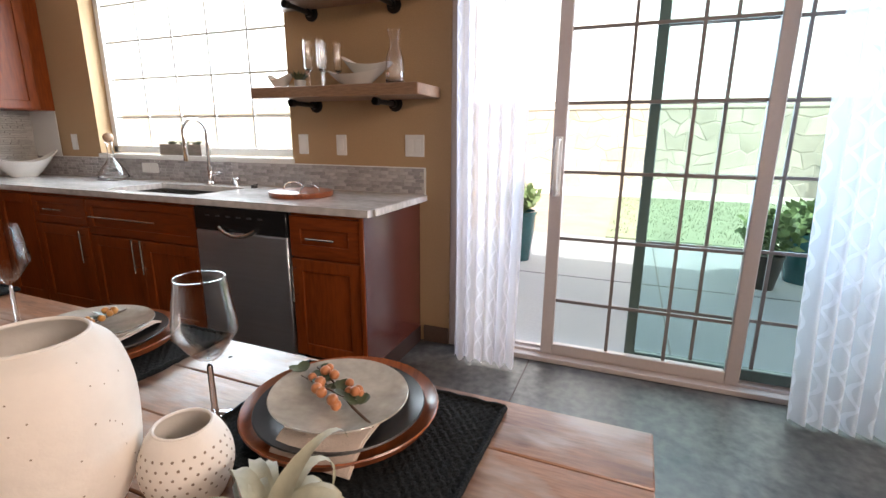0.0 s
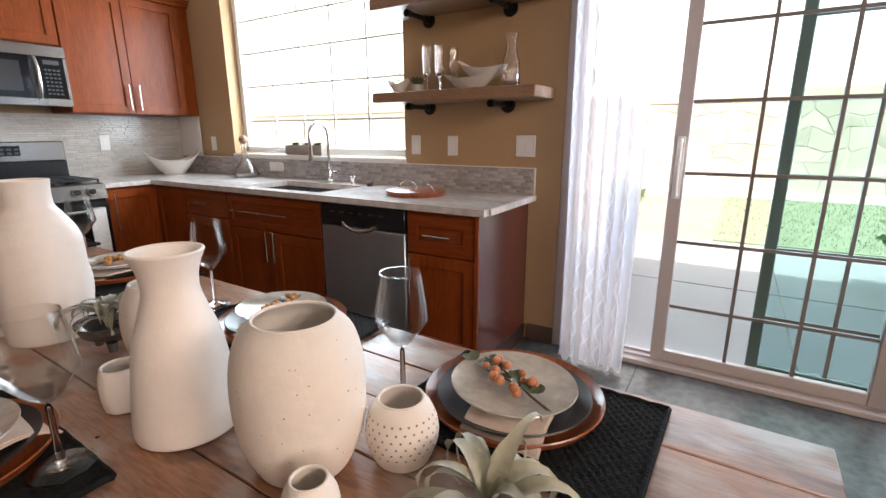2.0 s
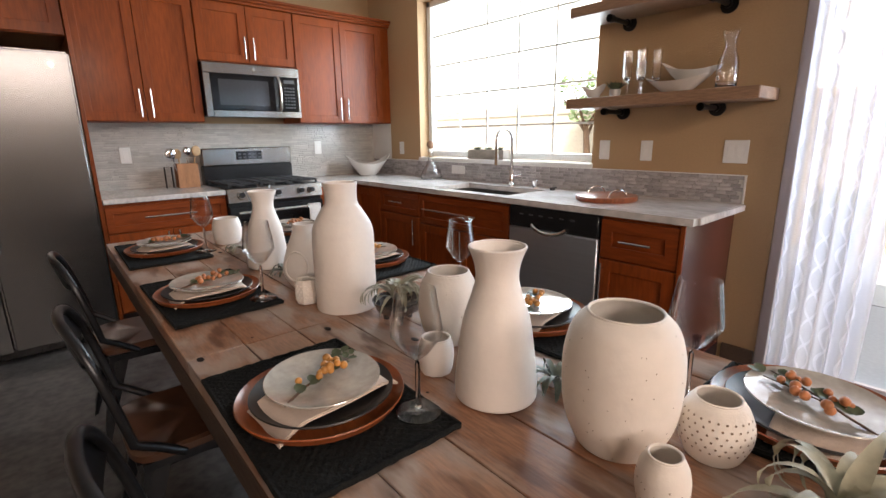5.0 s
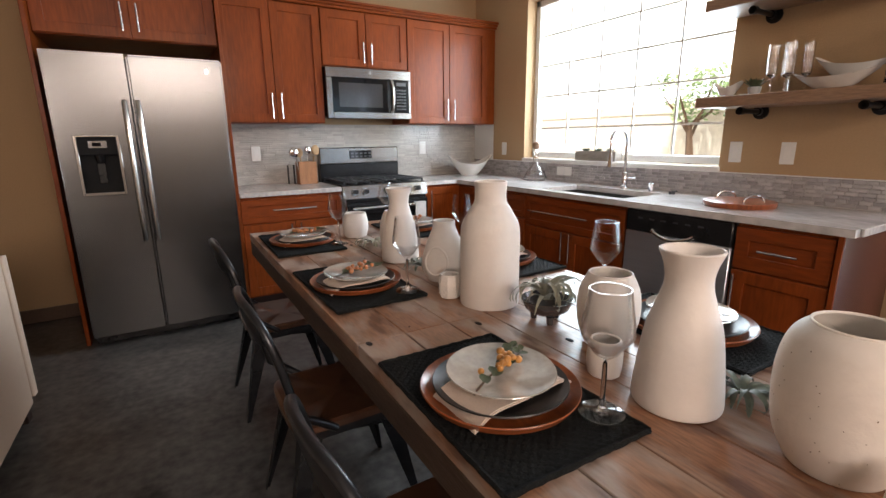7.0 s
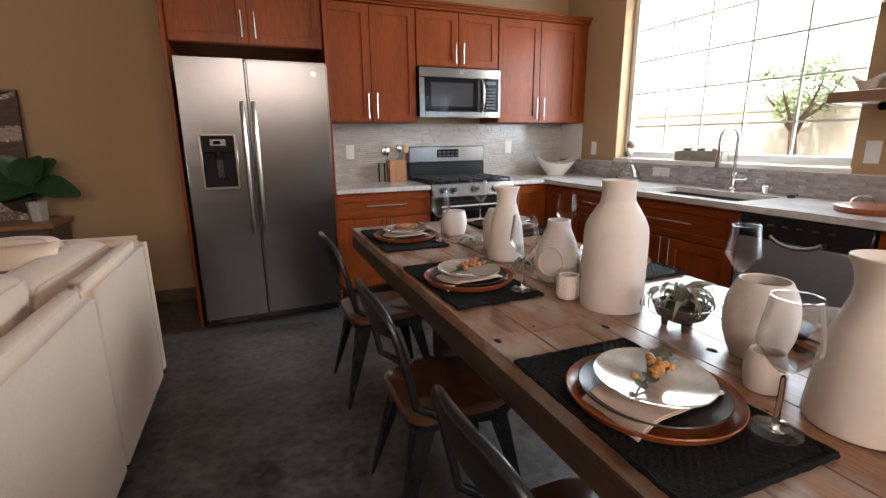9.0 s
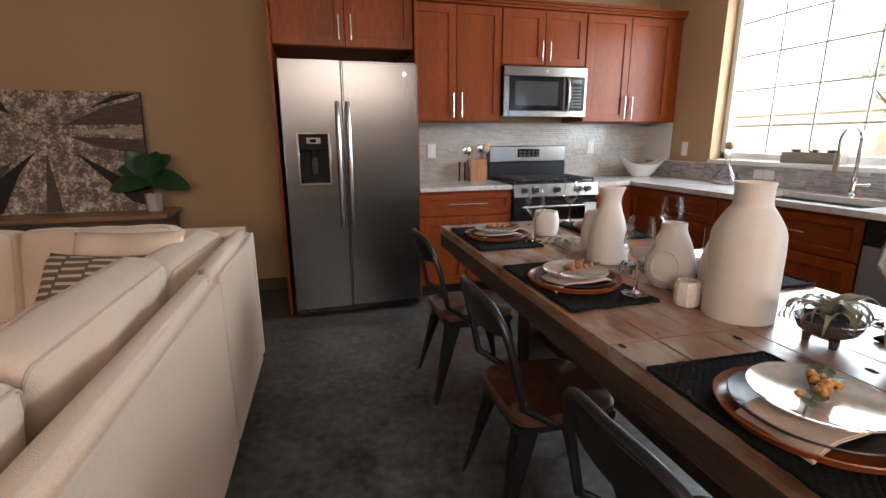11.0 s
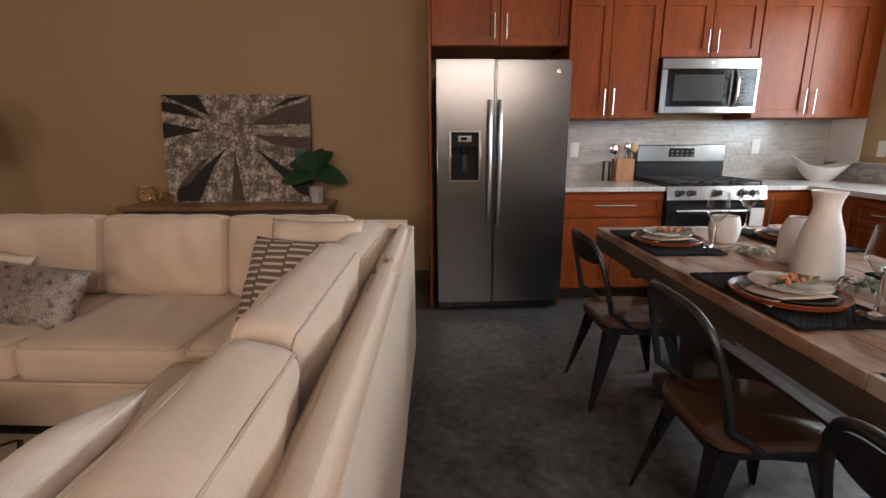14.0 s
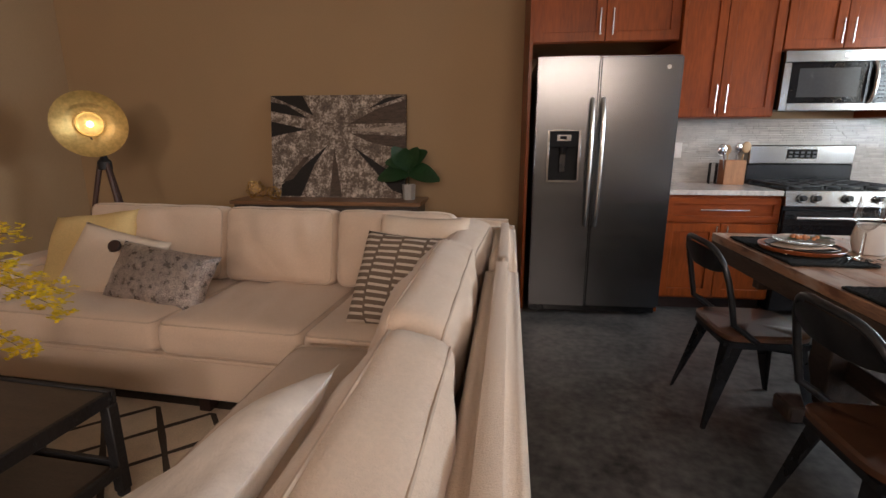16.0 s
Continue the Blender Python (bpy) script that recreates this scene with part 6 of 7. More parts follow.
def air_plant(x, y, z, r, count, seed, mat, label, width=0.011, curl=1.0, high=1.0):
    """Broad tapering leaves that arch out of one base and curl back."""
    t = thing("air_plant", pose(x, y, z), label, "air plant", "air plants")
    rg = random.Random(seed)
    for k in range(count):
        a0 = k * 2.39996 + rg.uniform(-0.3, 0.3)
        el, L = rg.uniform(0.55, 1.35) * high, r * rg.uniform(1.5, 2.3)
        turn, tw = rg.uniform(1.6, 3.2) * curl, rg.uniform(-1.0, 1.0)
        p, ang, az = Vector((0.010 * math.cos(a0), 0.010 * math.sin(a0), 0.012)), el, a0
        N = 12
        bm = bmesh.new()
        prev = None
        for i in range(N + 1):
            f = i / N
            d = Vector((math.cos(az) * math.cos(ang), math.sin(az) * math.cos(ang), math.sin(ang)))
            s = d.cross(Vector((math.sin(az) * 0.2, -math.cos(az) * 0.2, 1))).normalized()
            u = s.cross(d)
            w = width * (1 - f) ** 0.6 * (0.75 + 0.5 * math.sin(math.pi * min(1, f * 1.6)))
            w = max(w, 0.0007)
            if p.z < 0.004:
                p.z = 0.004
            row = [bm.verts.new(p - s * w + u * w * 0.35), bm.verts.new(p), bm.verts.new(p + s * w + u * w * 0.35)]
            if prev:
                for j in (0, 1):
                    bm.faces.new((prev[j], prev[j + 1], row[j + 1], row[j]))
            prev = row
            p = p + d * (L / N)
            ang -= turn / N * (0.6 + 0.9 * f)
            az += tw / N
        part("leaf", bm, mat, t, angle=80)
    return t


air_plant(-2.125, -4.268, Z0, 0.085, 24, 3, AIR_PLANT, "large pale silvery air plant with broad curling leaves on the table", 0.0125, 1.7, 1.3)
air_plant(-2.084, -3.823, Z0, 0.050, 26, 4, AIR_PLANT_DARK, "grey-green curly air plant lying on the table", 0.007, 1.5, 0.8)
air_plant(-2.155, -2.698, Z0, 0.050, 24, 8, AIR_PLANT_DARK, "grey-green curly air plant lying on the table", 0.007, 1.5, 0.8)
air_plant(-2.150, -2.211, Z0, 0.055, 22, 9, AIR_PLANT, "pale dried air plant lying on the table", 0.009, 1.4, 0.6)
fb = thing("footed_bowl", pose(-2.117, -3.335, Z0), "small grey metallic bowl on three feet", "bowl")
part("bowl", lathe(bmesh.new(), [(0, 0.016), (0.03, 0.018), (0.058, 0.035), (0.070, 0.062), (0.067, 0.062), (0.055, 0.038), (0.028, 0.022), (0, 0.020)], 36), material("grey metallic glaze", (0.22, 0.21, 0.21), 0.25, metal=0.7, var=0.2), fb)
for k in range(3):
    a = k * 2.094
    part("foot", tube(bmesh.new(), [(0.036 * math.cos(a), 0.036 * math.sin(a), 0.0), (0.036 * math.cos(a), 0.036 * math.sin(a), 0.021)], [0.008, 0.011], 10), fb.children[0].data.materials[0], fb)
air_plant(-2.117, -3.335, Z0 + 0.048, 0.070, 34, 6, AIR_PLANT, "pale green curly air plant sitting in the footed bowl", 0.009, 1.7, 1.3)

# ---- living area: sectional sofa ----
SO, SRZ, SOFA_SCALE = (-3.572, -1.496), -4.7, 0.972


def at_sofa(x, y, z, rx=0, ry=0, rz=0):
    return pose(SO[0], SO[1], 0, 0, 0, SRZ) @ Matrix.Scale(SOFA_SCALE, 4) @ pose(x, y, z, rx, ry, rz)


def box_cushion(L, W, Hh, crown=0.03, seg=(20, 20), rnd=0.16, sag=0.0, seed=0):
    """A stuffed box cushion, centred, with soft edges, a crowned top and small creases."""
    bm = bmesh.new()
    nx, ny = seg
    nz = 6
    rg = random.Random(seed)
    ph = [rg.uniform(0, 6.28) for _ in range(6)]
    e = 2 / rnd
    vs = {}

    def put(i, j, k):
        key = (i, j, k)
        if key not in vs:
            u, v, w = 2 * i / nx - 1, 2 * j / ny - 1, 2 * k / nz - 1
            px, py, pz = u * L / 2, v * W / 2, w * Hh / 2
            r = rnd * min(L, W, Hh)
            q = Vector((max(abs(px) - (L / 2 - r), 0), max(abs(py) - (W / 2 - r), 0), max(abs(pz) - (Hh / 2 - r), 0)))
            if q.length > 1e-9:
                f = q.normalized() * r
                px = math.copysign(min(abs(px), L / 2 - r) + (f.x if q.x else 0), px)
                py = math.copysign(min(abs(py), W / 2 - r) + (f.y if q.y else 0), py)
                pz = math.copysign(min(abs(pz), Hh / 2 - r) + (f.z if q.z else 0), pz)
            b = (1 - u * u) * (1 - v * v)
            pz += w * crown * b - sag * b * (w > 0)
            c = 0.0048 * (math.sin(9 * u + 4 * v + ph[0]) + math.sin(5 * v - 7 * u * v + ph[1]) + 0.7 * math.sin(16 * u + ph[2] + 3 * v))
            pz += w * c * min(1.0, 3 * b)
            px += 0.002 * math.sin(11 * v + ph[3]) * abs(u)
            py += 0.002 * math.sin(11 * u + ph[4]) * abs(v)
            vs[key] = bm.verts.new((px, py, pz))
        return vs[key]

    for i in range(nx):
        for j in range(ny):
            for k in (0, nz):
                bm.faces.new((put(i, j, k), put(i + 1, j, k), put(i + 1, j + 1, k), put(i, j + 1, k)))
    for k in range(nz):
        for i in range(nx):
            for j in (0, ny):
                bm.faces.new((put(i, j, k), put(i + 1, j, k), put(i + 1, j, k + 1), put(i, j, k + 1)))
        for j in range(ny):
            for i in (0, nx):
                bm.faces.new((put(i, j, k), put(i, j + 1, k), put(i, j + 1, k + 1), put(i, j, k + 1)))
    return bm


def piping(L, W, z, r=0.0035, corner=0.05):
    pts = []
    for cx, cy, a0 in ((1, 1, 0), (-1, 1, 90), (-1, -1, 180), (1, -1, 270)):
        for k in range(6):
            a = radians(a0 + 18 * k)
            pts.append((cx * (L / 2 - corner) + corner * math.cos(a), cy * (W / 2 - corner) + corner * math.sin(a), z))
    return tube(bmesh.new(), pts, r, 6, closed=True)


PIPE_CLOTH = material("linen piping", (0.58, 0.45, 0.345), 0.9)


def sofa_cushion(name, m, L, W, Hh, label, sofa_t, crown=0.02, seed=0, sag=0.0):
    c = part(name, box_cushion(L, W, Hh, crown, (22, 18), 0.30, sag, seed), SOFA_CUSHION, sofa_t, label, angle=75)
    c.matrix_local = m
    r = 0.30 * min(L, W, Hh)
    k = 0.293 * r
    for z in (Hh / 2 - k, -Hh / 2 + k):
        part("piping", piping(L - 2 * k, W - 2 * k, z, 0.004, 0.707 * r), PIPE_CLOTH, c)
    return c


sofa = thing("sectional_sofa", at_sofa(0, 0, 0), "natural linen L-shaped sectional sofa with loose cushions", "sofa")


TURN = Matrix.Rotation(radians(3.1), 4, "Z")  # the long section stands a little askew to the corner one


def sofa_box(name, x0, x1, y0, y1, z0, z1, bevel=0.03, turn=False):
    ob = part(name, box(bmesh.new(), x0, x1, y0, y1, z0, z1, bevel=bevel, seg=5), SOFA, sofa, angle=60)
    ob.modifiers.new("normals", "WEIGHTED_NORMAL")
    if turn:
        ob.matrix_local = TURN
    return ob


sofa_box("back", -2.62, -0.002, -0.11, 0.0, 0.09, 0.84, 0.035)
sofa_box("back", -0.11, 0.0, -0.905, -0.112, 0.09, 0.838, 0.035, True)
sofa_box("back", -0.12, 0.003, -2.78, -0.872, 0.09, 0.825, 0.04, True)
sofa_box("base", -2.58, -0.092, -0.925, -0.112, 0.09, 0.30, 0.015)
sofa_box("base", -0.88, -0.122, -2.78, -0.93, 0.09, 0.30, 0.015, True)
sofa_box("arm", -2.80, -2.585, -0.94, 0.0, 0.09, 0.63, 0.04)
for x, y in ((-2.74, -0.06), (-2.74, -0.88), (-0.07, -0.07), (-0.07, -0.80), (-0.07, -0.97), (-0.07, -2.7), (-0.83, -2.7), (-0.83, -1.0), (-1.4, -0.86)):
    part("foot", B(x - 0.03, x + 0.03, y - 0.03, y + 0.03, 0.0, 0.092, bevel=0.004), KICK, sofa)
for i, (xa, xb) in enumerate(((-2.575, -1.582), (-1.578, -0.862), (-0.858, -0.10))):
    sofa_cushion("seat_cushion", pose((xa + xb) / 2, -0.525, 0.385), xb - xa, 0.82, 0.17, "seat cushion", sofa, seed=i)
sofa_cushion("seat_cushion", TURN @ pose(-0.505, -1.86, 0.385), 0.765, 1.83, 0.17, "long seat cushion", sofa, seed=7)
for i, (xa, xb) in enumerate(((-2.56, -1.645), (-1.635, -0.965), (-0.955, -0.30))):
    sofa_cushion("back_cushion", pose((xa + xb) / 2, -0.225, 0.68, 78), xb - xa, 0.43, 0.17, "plump back cushion", sofa, 0.066, seed=20 + i)
for i, (ya, yb, zz, hh, xc) in enumerate(((-0.875, -0.16, 0.66, 0.40, -0.225), (-1.71, -0.885, 0.685, 0.44, -0.278), (-2.60, -1.735, 0.685, 0.44, -0.255))):
    sofa_cushion("back_cushion", (TURN if i else Matrix()) @ pose(xc, (ya + yb) / 2, zz, 0, 0, 90) @ pose(0, 0, 0, -77, 0, 0), yb - ya, hh, 0.155, "plump back cushion", sofa, 0.060, seed=30 + i)


def throw_pillow(name, m, L, W, T, mat, label, seed=0, kink=0.06):
    """A knife-edge cushion with pulled-out corners; its face lies in the xy plane."""
    t = thing(name, m, label, "pillow", "throw pillows")
    bm = bmesh.new()
    lay = bm.loops.layers.uv.new("uv")
    n = 22
    rg = random.Random(seed)
    p0, p1 = rg.uniform(0, 6), rg.uniform(0, 6)
    sides, uvs = [], {}
    for s in (1, -1):
        g = []
        for i in range(n + 1):
            row = []
            for j in range(n + 1):
                u, v = 2 * i / n - 1, 2 * j / n - 1
                x = u * L / 2 * (1 - kink * (1 - v * v) * u * u)
                y = v * W / 2 * (1 - kink * (1 - u * u) * v * v)
                h = max(0.0, (1 - u ** 4) * (1 - v ** 4)) ** 0.55
                z = s * T / 2 * h * (1 + 0.06 * math.sin(5 * u + p0) * math.sin(4 * v + p1))
                z += 0.006 * math.sin(7 * u * v + p0) * h
                if s < 0 and (i in (0, n) or j in (0, n)):
                    row.append(sides[0][i][j])
                else:
                    vv = bm.verts.new((x, y, z))
                    uvs[vv] = (i / n, j / n)
                    row.append(vv)
            g.append(row)
        sides.append(g)
    for g in sides:
        for i in range(n):
            for j in range(n):
                try:
                    f = bm.faces.new((g[i][j], g[i + 1][j], g[i + 1][j + 1], g[i][j + 1]))
                except ValueError:
                    continue
                for lp in f.loops:
                    lp[lay].uv = uvs[lp.vert]
    part("cover", bm, mat, t, angle=80)
    return t


def uv_mix(name, base, other, rule, rough=0.85):
    """A cloth of two colours; rule builds the factor from u and v."""
    m = material(name, base, rough, var=0.06, fine=120, bump=0.25, bump_scale=200)
    tree_n = m.node_tree
    b = tree_n.nodes["Principled BSDF"]
    old = b.inputs["Base Color"].links[0].from_socket
    uvn = tree_n.nodes.new("ShaderNodeUVMap")
    sp_n = tree_n.nodes.new("ShaderNodeSeparateXYZ")
    tree_n.links.new(uvn.outputs[0], sp_n.inputs[0])

    def op(kind, p, q=None):
        nd = tree_n.nodes.new("ShaderNodeMath")
        nd.operation = kind
        for i, v in enumerate((p, q)):
            if v is None:
                continue
            if isinstance(v, (int, float)):
                nd.inputs[i].default_value = v
            else:
                tree_n.links.new(v, nd.inputs[i])
        return nd.outputs[0]

    mx = tree_n.nodes.new("ShaderNodeMix")
    mx.data_type = "RGBA"
    mx.inputs["B"].default_value = (*other, 1)
    tree_n.links.new(old, mx.inputs["A"])
    tree_n.links.new(rule(op, sp_n.outputs[0], sp_n.outputs[1]), mx.inputs["Factor"])
    tree_n.links.new(mx.outputs["Result"], b.inputs["Base Color"])
    return m


def dash_rule(op, u, v):
    c = op("MULTIPLY", u, 4.0)
    row = op("ADD", op("MULTIPLY", v, 7.0), op("MULTIPLY", op("FLOOR", c), 0.37))
    pair = op("LESS_THAN", op("FRACT", op("MULTIPLY", row, 2.0)), 0.38)
    within = op("LESS_THAN", op("FRACT", c), 0.90)
    return op("MULTIPLY", pair, within)


STRIPE = uv_mix("brown cloth with staggered cream dashes", (0.16, 0.115, 0.085), (0.62, 0.53, 0.43), dash_rule)
SEQUIN = material("silver sequins", (0.42, 0.37, 0.35), 0.28, metal=0.6, var=0.75, scale=26, fine=150, bump=0.8, bump_scale=120)
YELLOW = material("pale yellow cloth", (0.64, 0.46, 0.20), 0.85, var=0.12, scale=5, fine=120, bump=0.25, bump_scale=200)
CREAM = material("cream cotton", (0.70, 0.565, 0.44), 0.85, var=0.06, scale=5, fine=120, bump=0.25, bump_scale=200)
GOLD_BLOT = material("cream cloth with faded gold blots", (0.90, 0.82, 0.75), 0.8, var=0.12, scale=5, fine=30, bump=0.2, bump_scale=160)

throw_pillow("throw_pillow", at_sofa(-0.46, -0.72, 0.665, 59, 0, -12), 0.46, 0.44, 0.16, STRIPE, "square brown pillow with staggered cream dashes", 1)
throw_pillow("throw_pillow", at_sofa(-0.43, -0.52, 0.70, 66, 0, -6), 0.46, 0.46, 0.12, CREAM, "square cream pillow behind a patterned one", 2)
throw_pillow("throw_pillow", at_sofa(-1.79, -0.62, 0.575, 58, 6, -2), 0.60, 0.32, 0.14, SEQUIN, "long silver sequinned lumbar pillow", 3)
throw_pillow("throw_pillow", at_sofa(-2.16, -0.54, 0.60, 58, 12, 4), 0.52, 0.40, 0.14, CREAM, "cream cotton pillow with a dark button", 4)
throw_pillow("throw_pillow", at_sofa(-2.38, -0.46, 0.645, 56, -6, 10), 0.52, 0.50, 0.16, YELLOW, "square pale yellow pillow leaning on the arm", 5)
throw_pillow("throw_pillow", at_sofa(0, 0, 0) @ TURN @ pose(-0.56, -2.20, 0.715, 38, 0, -90), 0.54, 0.62, 0.10, GOLD_BLOT, "cream pillow with faded gold blots", 6)
t = thing("pillow_button", at_sofa(-2.09, -0.585, 0.725, 58, 12, 4), "dark round button on the cream pillow", "button")
part("button", lathe(bmesh.new(), [(0, -0.03), (0.03, -0.022), (0.035, -0.01), (0.03, 0.0), (0, 0.004)], 18), KICK, t)

# ---- rug and coffee table ----
RUG = material("cream wool rug", (0.66, 0.54, 0.40), 0.95, var=0.15, scale=10, fine=150, bump=0.6, bump_scale=160)
RUG_DARK = material("dark brown wool", (0.055, 0.04, 0.03), 0.95, var=0.3, fine=150, bump=0.6, bump_scale=160)
rug = thing("rug", at_sofa(-1.95, -2.1, 0.0), "cream wool rug with a dark brown diamond lattice", "rug")
part("rug_body", B(-1.35, 1.30, -1.5, 1.30, 0.0005, 0.012, bevel=0.003), RUG, rug)
part("border", B(-1.35, 1.30, 1.24, 1.299, 0.0125, 0.0145), RUG_DARK, rug)
for k in range(-9, 10):
    for s in (-1, 1):
        bm = bmesh.new()
        a, b = Vector((k * 0.30 - s * 1.2, -1.2, 0)), Vector((k * 0.30 + s * 1.2, 1.2, 0))
        n_s = 24
        rowv = []
        for i in range(n_s + 1):
            p = a.lerp(b, i / n_s)
            if -1.32 < p.x < 1.27:
                w = 0.018 + 0.004 * math.sin(i * 2.1 + k)
                rowv.append((bm.verts.new((p.x - w, p.y, 0.0135 + 0.0004 * (s > 0))), bm.verts.new((p.x + w, p.y, 0.0135 + 0.0004 * (s > 0)))))
        for q, w in zip(rowv, rowv[1:]):
            bm.faces.new((q[0], q[1], w[1], w[0]))
        if len(rowv) > 1:
            part("lattice_line", bm, RUG_DARK, rug)
        else:
            bm.free()
ct = thing("coffee_table", pose(-4.939, -2.758, 0.0145, 0, 0, SRZ) @ Matrix.Scale(0.94, 4), "coffee table with dark wood top and riveted black iron frame", "coffee table")
CW, CD = 1.15, 0.70
DARKWOOD = material("dark grey brown wood", (0.075, 0.055, 0.042), 0.4, var=0.3, stretch=(1, 6, 1), coat=0.1)
part("top", B(-CW + 0.02, -0.02, -CD + 0.02, -0.02, 0.40, 0.428, bevel=0.003), DARKWOOD, ct)
part("lower_shelf", B(-CW + 0.04, -0.04, -CD + 0.04, -0.04, 0.115, 0.14, bevel=0.003), DARKWOOD, ct)
for x0, x1, y0, y1 in ((-CW, 0, -0.0195, 0), (-CW, 0, -CD, -CD + 0.0195), (-0.0195, 0, -CD + 0.02, -0.02), (-CW, -CW + 0.0195, -CD + 0.02, -0.02)):
    part("edge_rail", B(x0, x1, y0, y1, 0.385, 0.434, bevel=0.003), IRON, ct)
    part("shelf_rail", B(x0 + 0.0205 if x1 - x0 > 0.1 else x0, x1 - 0.0205 if x1 - x0 > 0.1 else x1, y0, y1, 0.105, 0.145, bevel=0.003), IRON, ct)
for x in (-0.02, -CW + 0.02):
    for y in (-0.02, -CD + 0.02):
        bm = bmesh.new()
        box(bm, x - 0.021, x + 0.021, y - 0.021, y + 0.021, 0.03, 0.384, bevel=0.004)
        bmesh.ops.create_uvsphere(bm, u_segments=12, v_segments=8, radius=0.022, matrix=Matrix.Translation((x, y, 0.022)))
        part("leg", bm, IRON, ct)
for k in range(9):
    for y in (0.001, -CD - 0.001):
        bm = bmesh.new()
        bmesh.ops.create_icosphere(bm, subdivisions=1, radius=0.006, matrix=Matrix.Translation((-0.03 - k * (CW - 0.06) / 8, y, 0.41)))
        part("rivet", bm, IRON, ct)
for k in range(6):
    bm = bmesh.new()
    bmesh.ops.create_icosphere(bm, subdivisions=1, radius=0.006, matrix=Matrix.Translation((0.001, -0.03 - k * (CD - 0.06) / 5, 0.41)))
    part("rivet", bm, IRON, ct)
fl = thing("flower_vase", pose(-5.595, -2.995, 0.418) @ Matrix.Scale(0.953, 4), "glass vase of branches with small yellow blossoms on the coffee table", "flowers")
part("vase", lathe(bmesh.new(), [(0, 0), (0.05, 0), (0.06, 0.02), (0.05, 0.16), (0.035, 0.22), (0.032, 0.22), (0.046, 0.16), (0.055, 0.02), (0, 0.01)], 24), CLEAR, fl)
BLOSSOM = material("yellow blossom", (0.78, 0.55, 0.02), 0.6, var=0.3, scale=30)
rg = random.Random(21)
for k, (ex, ey, ez, mid) in enumerate(((0.52, 0.15, 0.58, 0.62), (0.65, 0.15, 0.40, 0.60), (0.48, 0.15, 0.19, 0.48), (0.56, 0.10, 0.50, 0.60), (0.60, 0.20, 0.32, 0.55), (0.42, 0.12, 0.42, 0.52), (0.30, -0.2, 0.5, 0.5), (-0.3, 0.1, 0.5, 0.5))):
    pts = []
    for i in range(13):
        f = i / 12
        pts.append(Vector((ex * f ** 1.2, ey * f, 0.10 + (mid - 0.10) * math.sin(min(1, f * 1.5) * math.pi / 2) + (ez - mid) * max(0, f - 0.45) / 0.55)))
    part("branch", tube(bmesh.new(), pts, [0.003 - 0.0002 * i for i in range(13)], 6), TWIG, fl)
    bm = bmesh.new()
    for i in range(5, 13):
        for _ in range(20):
            c = pts[i] + Vector((rg.uniform(-.03, .03), rg.uniform(-.03, .03), rg.uniform(-.03, .03)))
            for q in range(4):
                a = q * 1.571 + rg.uniform(0, 1)
                d = Vector((math.cos(a), math.sin(a), rg.uniform(-0.4, 0.6))).normalized()
                sd = d.cross(Vector((0.3, 0.2, 1))).normalized()
                bm.faces.new([bm.verts.new(v) for v in (c, c + d * 0.009 + sd * 0.008, c + d * 0.017, c + d * 0.009 - sd * 0.008)])
    part("blossoms", bm, BLOSSOM, fl, smooth=False)

# ---- sideboard, picture and plant by the north wall ----
sb = thing("sideboard", pose(-5.066, -0.012, 0) @ Matrix.Diagonal((1, 1, 0.985, 1)), "low sideboard with a brown wooden top and dark body", "sideboard")
part("top", B(-0.80, 0.80, -0.42, -0.01, 0.725, 0.757, bevel=0.004), material("orange brown table top", (0.25, 0.125, 0.06), 0.35, var=0.3, scale=2, fine=24, stretch=(0.7, 6, 6), coat=0.2), sb)
part("body", B(-0.77, 0.77, -0.40, -0.012, 0.12, 0.724, bevel=0.004), DARKWOOD, sb)
for k in range(4):
    d = part("door", B(-0.765 + k * 0.384, -0.389 + k * 0.384, -0.421, -0.4005, 0.14, 0.70, bevel=0.003), DARKWOOD, sb)
    part("knob", lathe(bmesh.new(), [(0, 0), (0.012, 0), (0.012, 0.02), (0, 0.022)], 12), IRON, d).matrix_local = pose(-0.43 + k * 0.384 - (0.29 if k % 2 else 0), -0.4215, 0.45, 90)
for x in (-0.70, 0.70):
    for y in (-0.35, -0.06):
        part("leg", B(x - 0.025, x + 0.025, y - 0.025, y + 0.025, 0, 0.119, bevel=0.003), DARKWOOD, sb)

ART_W, ART_H = 1.175, 0.858
art = thing("canvas_print", pose(-5.026, -0.165, 0.7465, -7.5, 0, 0), "unframed sepia canvas print of tall trees seen from below", "picture")
part("stretcher", B(-ART_W / 2, ART_W / 2, 0.0, 0.032, 0.0, ART_H, bevel=0.002), KICK, art)
CANVAS = bpy.data.materials.new("sepia canvas of leaf canopy")
CANVAS.use_nodes = True
cn = CANVAS.node_tree
cb = cn.nodes["Principled BSDF"]
cb.inputs["Roughness"].default_value = 0.7
ctc = cn.nodes.new("ShaderNodeTexCoord")
cv1, cv2 = cn.nodes.new("ShaderNodeTexNoise"), cn.nodes.new("ShaderNodeTexVoronoi")
cv1.inputs["Scale"].default_value, cv1.inputs["Detail"].default_value, cv1.inputs["Roughness"].default_value = 11, 12, 0.8
cv2.inputs["Scale"].default_value = 60
cadd = cn.nodes.new("ShaderNodeMath")
cadd.operation = "MULTIPLY_ADD"
cadd.inputs[1].default_value = 0.14
crm = cn.nodes.new("ShaderNodeValToRGB")
crm.color_ramp.elements[0].position, crm.color_ramp.elements[0].color = 0.36, (0.05, 0.036, 0.028, 1)
